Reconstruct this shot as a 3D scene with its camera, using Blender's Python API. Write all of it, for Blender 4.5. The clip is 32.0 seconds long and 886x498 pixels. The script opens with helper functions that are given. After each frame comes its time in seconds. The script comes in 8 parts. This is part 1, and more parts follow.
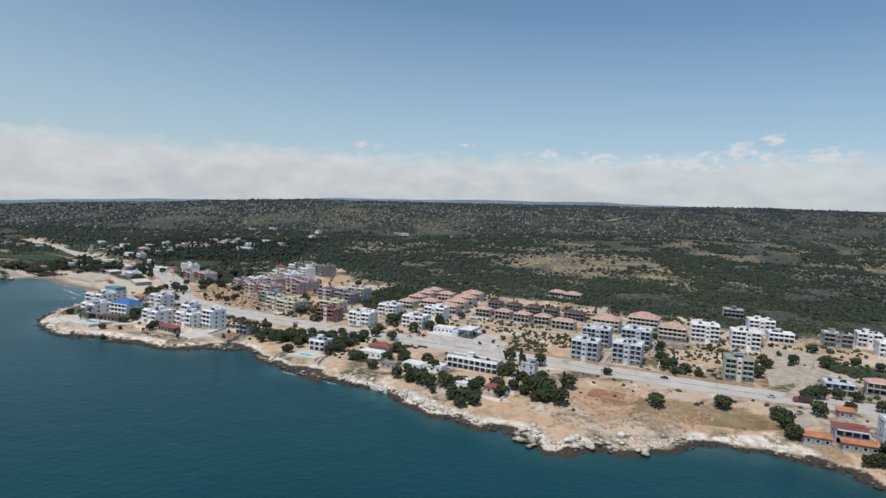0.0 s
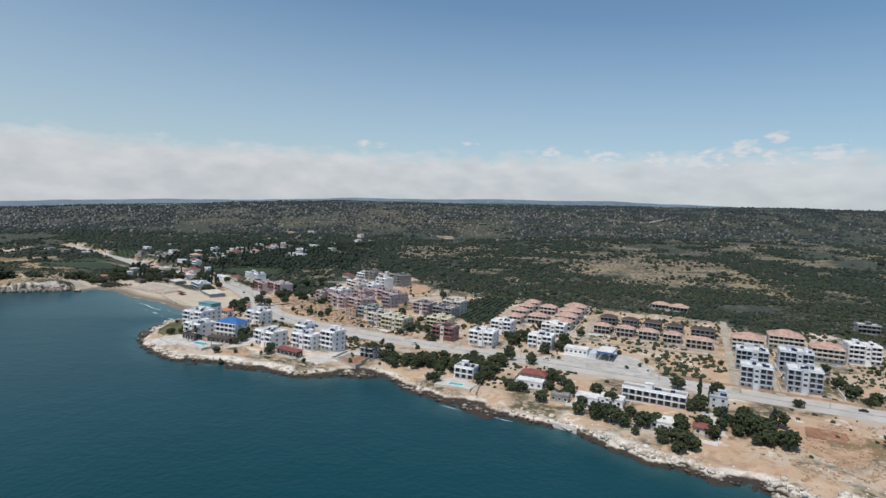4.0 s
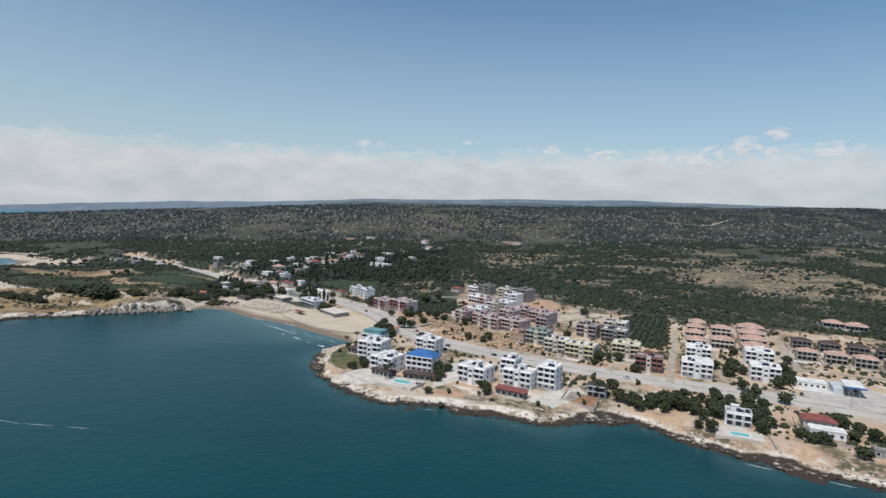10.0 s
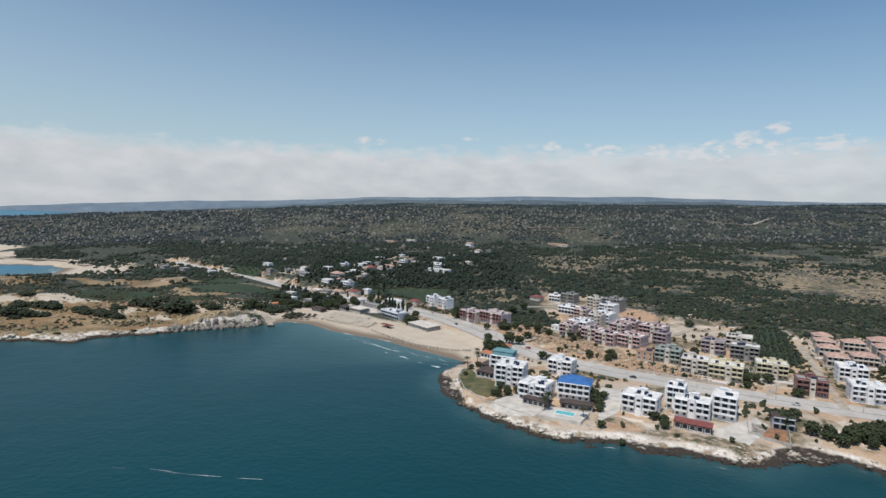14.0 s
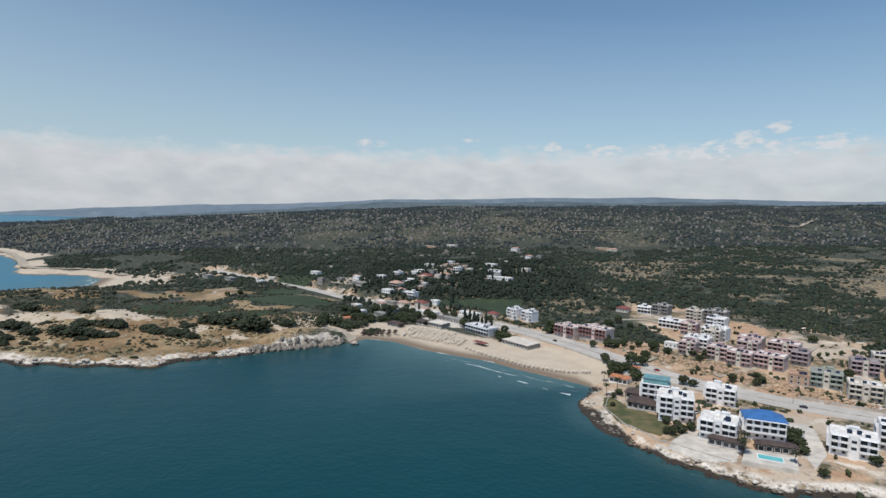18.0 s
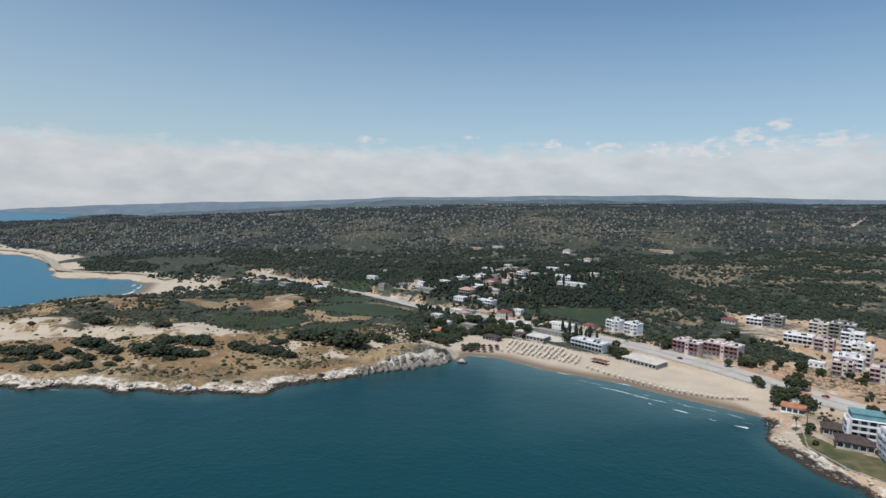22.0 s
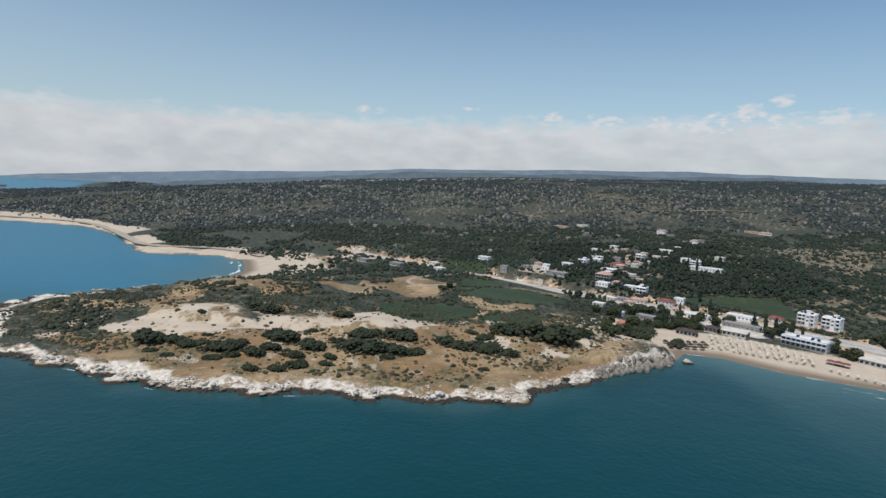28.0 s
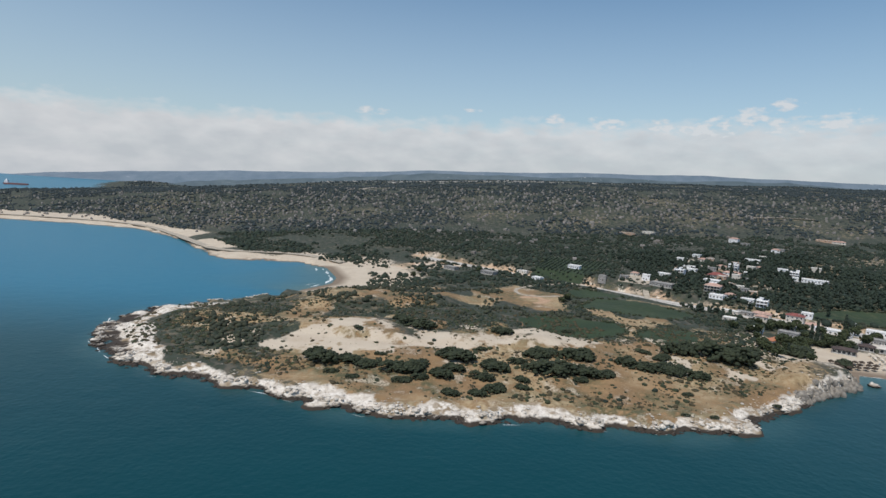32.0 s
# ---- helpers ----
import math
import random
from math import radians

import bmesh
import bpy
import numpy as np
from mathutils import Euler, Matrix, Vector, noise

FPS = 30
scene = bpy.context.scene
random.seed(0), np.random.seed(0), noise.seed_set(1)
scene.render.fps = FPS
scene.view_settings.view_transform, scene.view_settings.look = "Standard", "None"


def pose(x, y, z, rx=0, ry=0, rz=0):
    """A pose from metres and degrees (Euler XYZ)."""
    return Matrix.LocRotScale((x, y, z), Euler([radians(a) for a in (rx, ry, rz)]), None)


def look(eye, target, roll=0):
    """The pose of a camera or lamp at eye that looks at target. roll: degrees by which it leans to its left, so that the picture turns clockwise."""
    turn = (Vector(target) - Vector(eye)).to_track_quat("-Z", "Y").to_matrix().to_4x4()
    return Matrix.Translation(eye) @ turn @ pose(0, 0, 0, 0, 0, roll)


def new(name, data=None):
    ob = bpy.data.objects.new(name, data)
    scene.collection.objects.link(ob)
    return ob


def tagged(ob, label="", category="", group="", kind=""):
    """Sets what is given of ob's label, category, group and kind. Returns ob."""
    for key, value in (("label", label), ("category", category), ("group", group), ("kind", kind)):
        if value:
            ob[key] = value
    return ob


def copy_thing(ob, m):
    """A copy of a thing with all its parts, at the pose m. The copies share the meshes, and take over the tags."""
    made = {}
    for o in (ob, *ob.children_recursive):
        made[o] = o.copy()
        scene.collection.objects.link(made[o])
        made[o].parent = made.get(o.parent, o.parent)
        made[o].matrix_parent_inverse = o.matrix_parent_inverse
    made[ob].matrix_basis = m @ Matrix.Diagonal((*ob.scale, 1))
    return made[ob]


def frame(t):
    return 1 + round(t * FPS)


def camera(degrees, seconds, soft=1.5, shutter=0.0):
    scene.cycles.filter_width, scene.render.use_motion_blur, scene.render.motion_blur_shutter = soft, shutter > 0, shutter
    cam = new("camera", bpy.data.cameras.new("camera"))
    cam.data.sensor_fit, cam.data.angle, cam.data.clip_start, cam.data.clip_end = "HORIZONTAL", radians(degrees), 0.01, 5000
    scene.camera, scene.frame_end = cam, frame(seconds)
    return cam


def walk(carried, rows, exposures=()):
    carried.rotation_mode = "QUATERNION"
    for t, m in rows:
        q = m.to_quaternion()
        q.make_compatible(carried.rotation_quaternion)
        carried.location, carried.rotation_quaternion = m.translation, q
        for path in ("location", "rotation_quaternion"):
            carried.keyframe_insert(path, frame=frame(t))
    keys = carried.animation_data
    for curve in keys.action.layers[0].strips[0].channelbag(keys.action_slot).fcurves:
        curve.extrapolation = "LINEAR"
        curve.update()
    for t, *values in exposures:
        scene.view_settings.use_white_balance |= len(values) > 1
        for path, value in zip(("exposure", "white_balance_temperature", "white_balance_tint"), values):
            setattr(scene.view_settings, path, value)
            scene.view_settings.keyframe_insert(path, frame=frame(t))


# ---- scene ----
cam = camera(75.9, 32.0)
PATH = [
    (0, (-0.01, 0.00, 90.99), (0.61, 99.86, 85.76), 3.17),
    (0.5, (-10.85, 4.18, 91.50), (-10.27, 104.04, 86.30), 3.18),
    (1, (-21.72, 8.37, 92.13), (-21.27, 108.23, 86.90), 3.18),
    (1.5, (-32.66, 12.57, 92.84), (-32.35, 112.43, 87.53), 3.19),
    (2, (-43.68, 16.79, 93.60), (-43.50, 116.64, 88.19), 3.19),
    (2.5, (-54.78, 20.98, 94.31), (-54.71, 120.83, 88.80), 3.18),
    (3, (-65.96, 25.14, 94.85), (-65.98, 124.98, 89.25), 3.13),
    (3.5, (-77.20, 29.23, 95.14), (-77.18, 129.08, 89.53), 3.07),
    (4, (-88.46, 33.28, 95.15), (-88.32, 133.12, 89.65), 3.03),
    (4.5, (-99.73, 37.28, 94.99), (-99.44, 137.14, 89.62), 3.00),
    (5, (-110.95, 41.25, 94.82), (-110.50, 141.11, 89.59), 2.96),
    (5.5, (-122.04, 45.14, 94.81), (-121.51, 145.00, 89.71), 2.90),
    (6, (-132.96, 48.93, 95.07), (-132.45, 148.80, 90.02), 2.80),
    (6.5, (-143.73, 52.63, 95.60), (-143.30, 152.50, 90.51), 2.71),
    (7, (-154.42, 56.28, 96.33), (-154.11, 156.14, 91.14), 2.63),
    (7.5, (-165.14, 59.86, 97.15), (-164.94, 159.72, 91.87), 2.57),
    (8, (-175.99, 63.38, 97.98), (-175.88, 163.24, 92.64), 2.54),
    (8.5, (-186.99, 66.81, 98.78), (-186.93, 166.66, 93.34), 2.55),
    (9, (-198.13, 70.13, 99.51), (-198.11, 169.97, 93.96), 2.57),
    (9.5, (-209.34, 73.35, 100.17), (-209.34, 173.19, 94.55), 2.60),
    (10, (-220.55, 76.51, 100.77), (-220.59, 176.35, 95.11), 2.62),
    (10.5, (-231.70, 79.66, 101.33), (-231.75, 179.50, 95.61), 2.61),
    (11, (-242.76, 82.88, 101.89), (-242.84, 182.71, 96.09), 2.61),
    (11.5, (-253.70, 86.25, 102.51), (-253.80, 186.07, 96.63), 2.59),
    (12, (-264.50, 89.82, 103.22), (-264.63, 189.65, 97.31), 2.55),
    (12.5, (-275.15, 93.63, 104.06), (-275.30, 193.46, 98.08), 2.50),
    (13, (-285.66, 97.68, 105.02), (-285.82, 197.49, 98.93), 2.43),
    (13.5, (-296.03, 101.96, 106.00), (-296.19, 201.77, 99.81), 2.33),
    (14, (-306.29, 106.52, 106.84), (-306.45, 206.32, 100.60), 2.22),
    (14.5, (-316.47, 111.35, 107.43), (-316.61, 211.15, 101.16), 2.12),
    (15, (-326.60, 116.42, 107.77), (-326.73, 216.23, 101.53), 2.07),
    (15.5, (-336.71, 121.65, 107.93), (-336.85, 221.46, 101.76), 2.04),
    (16, (-346.78, 126.96, 108.02), (-346.93, 226.78, 101.91), 2.00),
    (16.5, (-356.81, 132.36, 108.12), (-356.98, 232.18, 102.06), 1.96),
    (17, (-366.77, 137.86, 108.26), (-367.02, 237.68, 102.23), 1.91),
    (17.5, (-376.72, 143.46, 108.45), (-377.04, 243.28, 102.45), 1.86),
    (18, (-386.74, 149.13, 108.72), (-387.14, 248.95, 102.75), 1.82),
    (18.5, (-396.92, 154.82, 109.11), (-397.37, 254.64, 103.14), 1.79),
    (19, (-407.33, 160.50, 109.63), (-407.81, 260.32, 103.62), 1.76),
    (19.5, (-418.01, 166.12, 110.27), (-418.49, 265.93, 104.17), 1.76),
    (20, (-428.94, 171.64, 110.92), (-429.42, 271.45, 104.73), 1.79),
    (20.5, (-440.10, 177.03, 111.48), (-440.54, 276.83, 105.16), 1.81),
    (21, (-451.43, 182.27, 111.84), (-451.83, 282.06, 105.45), 1.82),
    (21.5, (-462.87, 187.37, 112.00), (-463.24, 287.16, 105.56), 1.84),
    (22, (-474.43, 192.33, 112.02), (-474.78, 292.12, 105.54), 1.88),
    (22.5, (-486.12, 197.15, 112.01), (-486.45, 296.94, 105.48), 1.92),
    (23, (-498.02, 201.83, 112.04), (-498.36, 301.61, 105.39), 1.99),
    (23.5, (-510.17, 206.38, 112.14), (-510.50, 306.14, 105.15), 2.08),
    (24, (-522.61, 210.83, 112.28), (-522.90, 310.54, 104.68), 2.18),
    (24.5, (-535.33, 215.15, 112.40), (-535.51, 314.81, 104.13), 2.29),
    (25, (-548.26, 219.28, 112.46), (-548.34, 318.88, 103.52), 2.41),
    (25.5, (-561.32, 223.17, 112.41), (-561.29, 322.72, 102.92), 2.51),
    (26, (-574.44, 226.82, 112.29), (-574.34, 326.33, 102.35), 2.57),
    (26.5, (-587.59, 230.33, 112.10), (-587.44, 329.79, 101.76), 2.63),
    (27, (-600.79, 233.73, 111.87), (-600.60, 333.16, 101.12), 2.68),
    (27.5, (-614.12, 237.03, 111.60), (-613.90, 336.41, 100.48), 2.75),
    (28, (-627.63, 240.18, 111.29), (-627.39, 339.53, 99.97), 2.86),
    (28.5, (-641.29, 243.14, 110.96), (-641.01, 342.49, 99.61), 2.96),
    (29, (-655.06, 245.90, 110.68), (-654.76, 345.26, 99.37), 3.03),
    (29.5, (-668.86, 248.49, 110.51), (-668.54, 347.85, 99.21), 3.07),
    (30, (-682.65, 250.93, 110.49), (-682.37, 350.29, 99.19), 3.13),
    (30.5, (-696.45, 253.25, 110.61), (-696.21, 352.61, 99.33), 3.21),
    (31, (-710.28, 255.51, 110.83), (-710.08, 354.88, 99.59), 3.27),
    (31.5, (-724.18, 257.77, 111.10), (-723.98, 357.14, 99.90), 3.32),
    (32, (-738.17, 260.09, 111.38), (-738.07, 359.47, 100.26), 3.35),
]
walk(cam, [(t, look(eye, target, roll)) for t, eye, target, roll in PATH])

# ---- world and light ----
SUN_EL, SUN_AZ = radians(62), radians(215)      # height; compass-like turn from +y towards +x
world = bpy.data.worlds.new("sky")
scene.world = world
world.use_nodes = True
wn, wl = world.node_tree.nodes, world.node_tree.links
wn.clear()
w_out, w_bg = wn.new("ShaderNodeOutputWorld"), wn.new("ShaderNodeBackground")
w_sky = wn.new("ShaderNodeTexSky")
w_sky.sky_type, w_sky.sun_disc = "NISHITA", False
w_sky.sun_elevation, w_sky.sun_rotation = SUN_EL, SUN_AZ
w_sky.altitude, w_sky.air_density, w_sky.dust_density, w_sky.ozone_density = 100, 1.0, 0.3, 2.2
w_co = wn.new("ShaderNodeTexCoord")
w_sep = wn.new("ShaderNodeSeparateXYZ")
wl.new(w_co.outputs["Generated"], w_sep.inputs[0])


def wmath(op, a, b=None, c=None):
    n = wn.new("ShaderNodeMath")
    n.operation = op
    for i, v in enumerate((a, b, c)):
        if v is None:
            continue
        if isinstance(v, (int, float)):
            n.inputs[i].default_value = v
        else:
            wl.new(v, n.inputs[i])
    return n.outputs[0]


# A bank of summer cumulus low over the horizon, the same all round.
w_map = wn.new("ShaderNodeMapping")
w_map.inputs["Scale"].default_value = (1, 1, 2.4)
wl.new(w_co.outputs["Generated"], w_map.inputs[0])
w_n1, w_n2, w_n3, w_n4 = (wn.new("ShaderNodeTexNoise") for _ in range(4))
for n, s, d in ((w_n1, 6.0, 2.0), (w_n2, 30.0, 6.0), (w_n3, 17.0, 4.0), (w_n4, 52.0, 5.0)):
    n.inputs["Scale"].default_value, n.inputs["Detail"].default_value = s, d
    wl.new(w_map.outputs[0], n.inputs["Vector"])
edge = wmath("MULTIPLY_ADD", w_n1.outputs[0], 0.022, wmath("MULTIPLY_ADD", w_sep.outputs["X"], 0.022, 0.080))
edge = wmath("MULTIPLY_ADD", w_n2.outputs[0], 0.050, edge)
bank = wmath("MULTIPLY", wmath("SUBTRACT", edge, w_sep.outputs["Z"]), 40.0)
bank.node.use_clamp = True
thick = wmath("MULTIPLY_ADD", w_sep.outputs["X"], -0.14, wmath("MULTIPLY_ADD", w_n2.outputs[0], 0.30, 0.72))
bank = wmath("MULTIPLY", bank, thick)
bank.node.use_clamp = True
white = wmath("MULTIPLY", w_n3.outputs[0], 0.0)
# Single puffs that rise out of the bank: way across, height, half width, half height.
for cx, cz, rx, rz in ((-0.13, 0.119, 0.030, 0.006), (0.035, 0.130, 0.012, 0.003), (0.174, 0.122, 0.018, 0.008), (0.258, 0.113, 0.026, 0.012), (0.345, 0.113, 0.030, 0.012),
                       (0.455, 0.126, 0.026, 0.016), (0.42, 0.118, 0.022, 0.012), (0.50, 0.116, 0.03, 0.014), (0.494, 0.148, 0.015, 0.009), (0.555, 0.122, 0.024, 0.014), (0.40, 0.108, 0.05, 0.012)):
    u = wmath("MULTIPLY", wmath("SUBTRACT", w_sep.outputs["X"], cx), 0.9 / rx)
    v = wmath("MULTIPLY", wmath("SUBTRACT", w_sep.outputs["Z"], cz), 1 / rz)
    far = wmath("ADD", wmath("MULTIPLY", u, u), wmath("MULTIPLY", v, v))
    puff = wmath("MULTIPLY", wmath("SUBTRACT", wmath("MULTIPLY_ADD", w_n4.outputs[0], 6.0, -1.9), far), 0.8)
    puff.node.use_clamp = True
    bank = wmath("MAXIMUM", bank, wmath("MULTIPLY", puff, 0.8))
    white = wmath("MAXIMUM", white, puff)
w_mix = wn.new("ShaderNodeMix")
w_mix.data_type = "RGBA"
w_tone = wn.new("ShaderNodeMix")
w_tone.data_type = "RGBA"
w_tone.inputs["A"].default_value = (4.45, 4.72, 5.05, 1)
w_tone.inputs["B"].default_value = (6.1, 6.15, 6.3, 1)
deep = wmath("MULTIPLY", wmath("SUBTRACT", edge, w_sep.outputs["Z"]), 14.0)
deep.node.use_clamp = True
tone = wmath("MULTIPLY_ADD", w_n3.outputs[0], 1.6, wmath("MULTIPLY_ADD", deep, -0.6, 0.0))
tone.node.use_clamp = True
tone = wmath("MAXIMUM", tone, wmath("MULTIPLY", white, 0.95))
wl.new(tone, w_tone.inputs["Factor"])
wl.new(w_tone.outputs["Result"], w_mix.inputs["B"])
wl.new(bank, w_mix.inputs["Factor"])
w_air = wn.new("ShaderNodeMix")
w_air.data_type, w_air.blend_type = "RGBA", "MULTIPLY"
w_air.inputs["Factor"].default_value = 1.0
w_air.inputs["B"].default_value = (0.925, 1.03, 1.0, 1)
wl.new(w_sky.outputs[0], w_air.inputs["A"])
# Summer haze thickens evenly towards the horizon.
w_haze = wn.new("ShaderNodeMix")
w_haze.data_type = "RGBA"
w_haze.inputs["B"].default_value = (4.0, 4.62, 5.15, 1)
thin = wmath("MULTIPLY_ADD", w_sep.outputs["X"], -0.12, wmath("MULTIPLY_ADD", w_sep.outputs["Z"], -2.1, 0.71))
thin.node.use_clamp = True
wl.new(thin, w_haze.inputs["Factor"])
wl.new(w_air.outputs["Result"], w_haze.inputs["A"])
wl.new(w_haze.outputs["Result"], w_mix.inputs["A"])
wl.new(w_mix.outputs["Result"], w_bg.inputs["Color"])
w_bg.inputs["Strength"].default_value = 0.113
wl.new(w_bg.outputs[0], w_out.inputs[0])

sun_data = bpy.data.lights.new("sun", "SUN")
sun_data.energy, sun_data.angle, sun_data.color = 3.35, radians(0.55), (1.0, 0.93, 0.84)
sun = new("sun", sun_data)
sun_way = Vector((math.sin(SUN_AZ) * math.cos(SUN_EL), math.cos(SUN_AZ) * math.cos(SUN_EL), math.sin(SUN_EL)))
sun.matrix_world = look(sun_way * 1000, (0, 0, 0))


# ---- the lie of the land ----
EAST = [(2600, -520), (900, -60), (420, 95), (262, 158)]
TOWN = [(171, 198), (158, 223), (137, 234), (106, 237), (75, 229), (50, 225), (42, 236), (29, 242), (12, 252), (-6, 267),
        (-18, 282), (-36, 296), (-61, 308), (-85, 321), (-98, 335), (-113, 355), (-135, 363), (-151, 354), (-169, 351),
        (-186, 358), (-210, 366), (-234, 371), (-259, 380), (-283, 397), (-293, 418), (-300, 442), (-302, 464), (-300, 482), (-295, 498), (-289, 509)]
BEACH = [(-291, 516), (-307, 529), (-333, 551), (-352, 571), (-374, 583), (-402, 600), (-428, 626), (-452, 633), (-462, 620)]
CAPE = [(-470, 612), (-480, 601), (-502, 590), (-524, 573), (-550, 556), (-571, 542), (-583, 526), (-604, 523), (-636, 520),
        (-660, 522), (-681, 523), (-700, 525), (-725, 520), (-756, 522), (-783, 526), (-810, 537), (-835, 546), (-866, 555),
        (-898, 563), (-928, 584), (-953, 608), (-970, 640), (-977, 674), (-968, 704), (-922, 746), (-890, 778)]
BAY = [(-874, 820), (-855, 860), (-856, 896), (-882, 966)]
BAY_SHORE = [(-928, 1002), (-1026, 990), (-1097, 1082), (-1190, 1204), (-1304, 1300), (-1432, 1330), (-1565, 1330), (-1900, 1345),
             (-2300, 1430), (-2600, 1650), (-2620, 2000), (-2420, 2250), (-2300, 2600), (-2450, 3100), (-2900, 3900), (-3300, 4900)]
RIM = [(-3300, 7000), (7000, 7000), (7000, -520)]
ROAD = [(345, 225), (235, 279), (191, 294), (137, 315), (79, 343), (12, 377), (-68, 411), (-125, 436), (-162, 457), (-197, 480), (-228, 508),
        (-252, 548), (-272, 595), (-304, 652), (-345, 703), (-388, 742), (-433, 780), (-503, 832), (-568, 893), (-645, 953), (-760, 1060)]


def smooth(a, b, v):
    s = np.clip((v - a) / (b - a), 0, 1)
    return s * s * (3 - 2 * s)


def lattice(ix, iy, seed):
    v = np.sin(ix * 127.1 + iy * 311.7 + seed * 74.7) * 43758.5453
    return v - np.floor(v)


def value_noise(x, y, size, seed=0):
    """Smooth noise from 0 to 1 with bumps of that size."""
    u, v = x / size, y / size
    iu, iv = np.floor(u), np.floor(v)
    fu, fv = u - iu, v - iv
    fu, fv = fu * fu * (3 - 2 * fu), fv * fv * (3 - 2 * fv)
    a, b = lattice(iu, iv, seed), lattice(iu + 1, iv, seed)
    c, d = lattice(iu, iv + 1, seed), lattice(iu + 1, iv + 1, seed)
    return (a * (1 - fu) + b * fu) * (1 - fv) + (c * (1 - fu) + d * fu) * fv


def line_distance(x, y, line):
    best = np.full(np.shape(x), 1e9)
    for (ax, ay), (bx, by) in zip(line, line[1:]):
        ux, uy = bx - ax, by - ay
        s = np.clip(((x - ax) * ux + (y - ay) * uy) / (ux * ux + uy * uy), 0, 1)
        best = np.minimum(best, np.hypot(x - ax - s * ux, y - ay - s * uy))
    return best


def inside(x, y, loop):
    hit = np.zeros(np.shape(x), bool)
    for (ax, ay), (bx, by) in zip(loop, loop[1:] + loop[:1]):
        if ay != by:
            hit ^= ((ay > y) != (by > y)) & (x < (bx - ax) * (y - ay) / (by - ay) + ax)
    return hit


def blob(x, y, cx, cy, rx, ry, turn=0.0):
    """1 in the middle of a soft ellipse, 0 from its rim on."""
    c, s = math.cos(radians(turn)), math.sin(radians(turn))
    u, v = (x - cx) * c + (y - cy) * s, -(x - cx) * s + (y - cy) * c
    return 1 - smooth(0.75, 1.1, np.hypot(u / rx, v / ry))


def lie(x, y):
    """Height, inland distance and how far the shore is sand, for arrays of places."""
    x, y = np.asarray(x, float), np.asarray(y, float)
    d_rock = np.minimum(line_distance(x, y, EAST + TOWN), line_distance(x, y, CAPE))
    d_rock = np.minimum(d_rock, line_distance(x, y, BAY_SHORE))
    d_sand = np.minimum(line_distance(x, y, BEACH), line_distance(x, y, BAY))
    land = inside(x, y, EAST + TOWN + BEACH + CAPE + BAY + BAY_SHORE + RIM)
    d = np.where(land, 1, -1) * np.minimum(d_rock, d_sand)
    sand = smooth(-14, 14, d_rock - d_sand)
    near = smooth(5200, 1500, np.abs(x) + y)
    rag = (value_noise(x, y, 17, 1) - 0.5) * 12 + (value_noise(x, y, 7, 2) - 0.5) * 7
    dr = d + rag * (1 - sand) * near
    reef = 4.5 * smooth(0.25, 0.75, value_noise(x, y, 34, 8)) * (0.06 + 0.94 * smooth(-420, -330, x)) + 13.0 * smooth(-905, -945, x) * smooth(0.15, 0.5, value_noise(x, y, 19, 46))
    rock = -3.5 * smooth(0, -8, dr) + 0.75 * smooth(-1, 1, dr) + 1.9 * smooth(0.5, 2.2, dr - reef) + 1.9 * smooth(4, 15, dr - reef) + 2.6 * smooth(18, 60, dr)
    crag = (value_noise(x, y, 6, 3) - 0.45) * 1.5 + np.abs(value_noise(x * 0.6, y, 3.4, 4) - 0.5) * -2.2 + 0.5
    rock = rock + crag * (1.35 - 0.85 * smooth(-420, -330, x)) * smooth(-2, 1, dr) * smooth(22, 9, dr)
    beach = np.clip(d * 0.055, -3.5, 2.6) + 2.0 * smooth(45, 110, d)
    z = rock * (1 - sand) + beach * sand
    # The cliff at the end of the beach and the dunes on the cape.
    z = z + 6.0 * blob(x, y, -497, 612, 40, 18, 35) * smooth(0.5, 3.5, dr)
    cape = smooth(-440, -560, x) * smooth(880, 790, y)
    z = z + 4.5 * blob(x, y, -742, 638, 118, 27, -3) * (0.35 + value_noise(x, y, 24, 9)) * smooth(20, 50, d)
    z = z + cape * (4.5 * smooth(25, 110, d) + (value_noise(x, y, 42, 5) - 0.5) * 4 * smooth(20, 70, d))
    z = z + 5.0 * blob(x, y, -795, 752, 85, 48, 20) * smooth(20, 60, d)
    # The inland rise, up to the skyline.
    e = 0.5 * x + 0.866 * y - 300
    crest = 1120 + 1080 * smooth(-1000, 100, x) + 0.6 * np.clip(x, 0, None)
    rise = (0.072 * np.clip(e - 60, 0, crest) + 0.03 * smooth(-500, 100, x) * np.clip(e - 60 - crest, 0, None)) * (1 - cape) * smooth(20, 260, d)
    rise = rise * (1 - 0.80 * smooth(-700, -1550, x))
    z = z + rise + (value_noise(x, y, 620, 6) - 0.5) * (14 + 16 * smooth(-900, 0, x)) * smooth(500, 2200, d) + (value_noise(x, y, 190, 7) - 0.5) * 9 * smooth(250, 900, d)
    # The wooded plateau: higher towards the east, with farther hills behind it.
    top = np.where(x < -400, np.clip(158 + 0.067 * x, 6, None), 131 + 0.034 * (np.clip(x, -400, 1700) + 400)) + (value_noise(x, y, 420, 6) - 0.5) * 10
    top = top + 0.024 * np.clip(y - 2600, 0, None) * smooth(-2200, -1500, x)
    step = smooth(1180, 1950, y) * smooth(30, 420, d)
    z = z * (1 - step) + (top + (value_noise(x, y, 150, 7) - 0.5) * 7) * step
    # The terrace behind the road where the pink and cream blocks stand.
    north = line_distance(x, y, ROAD)
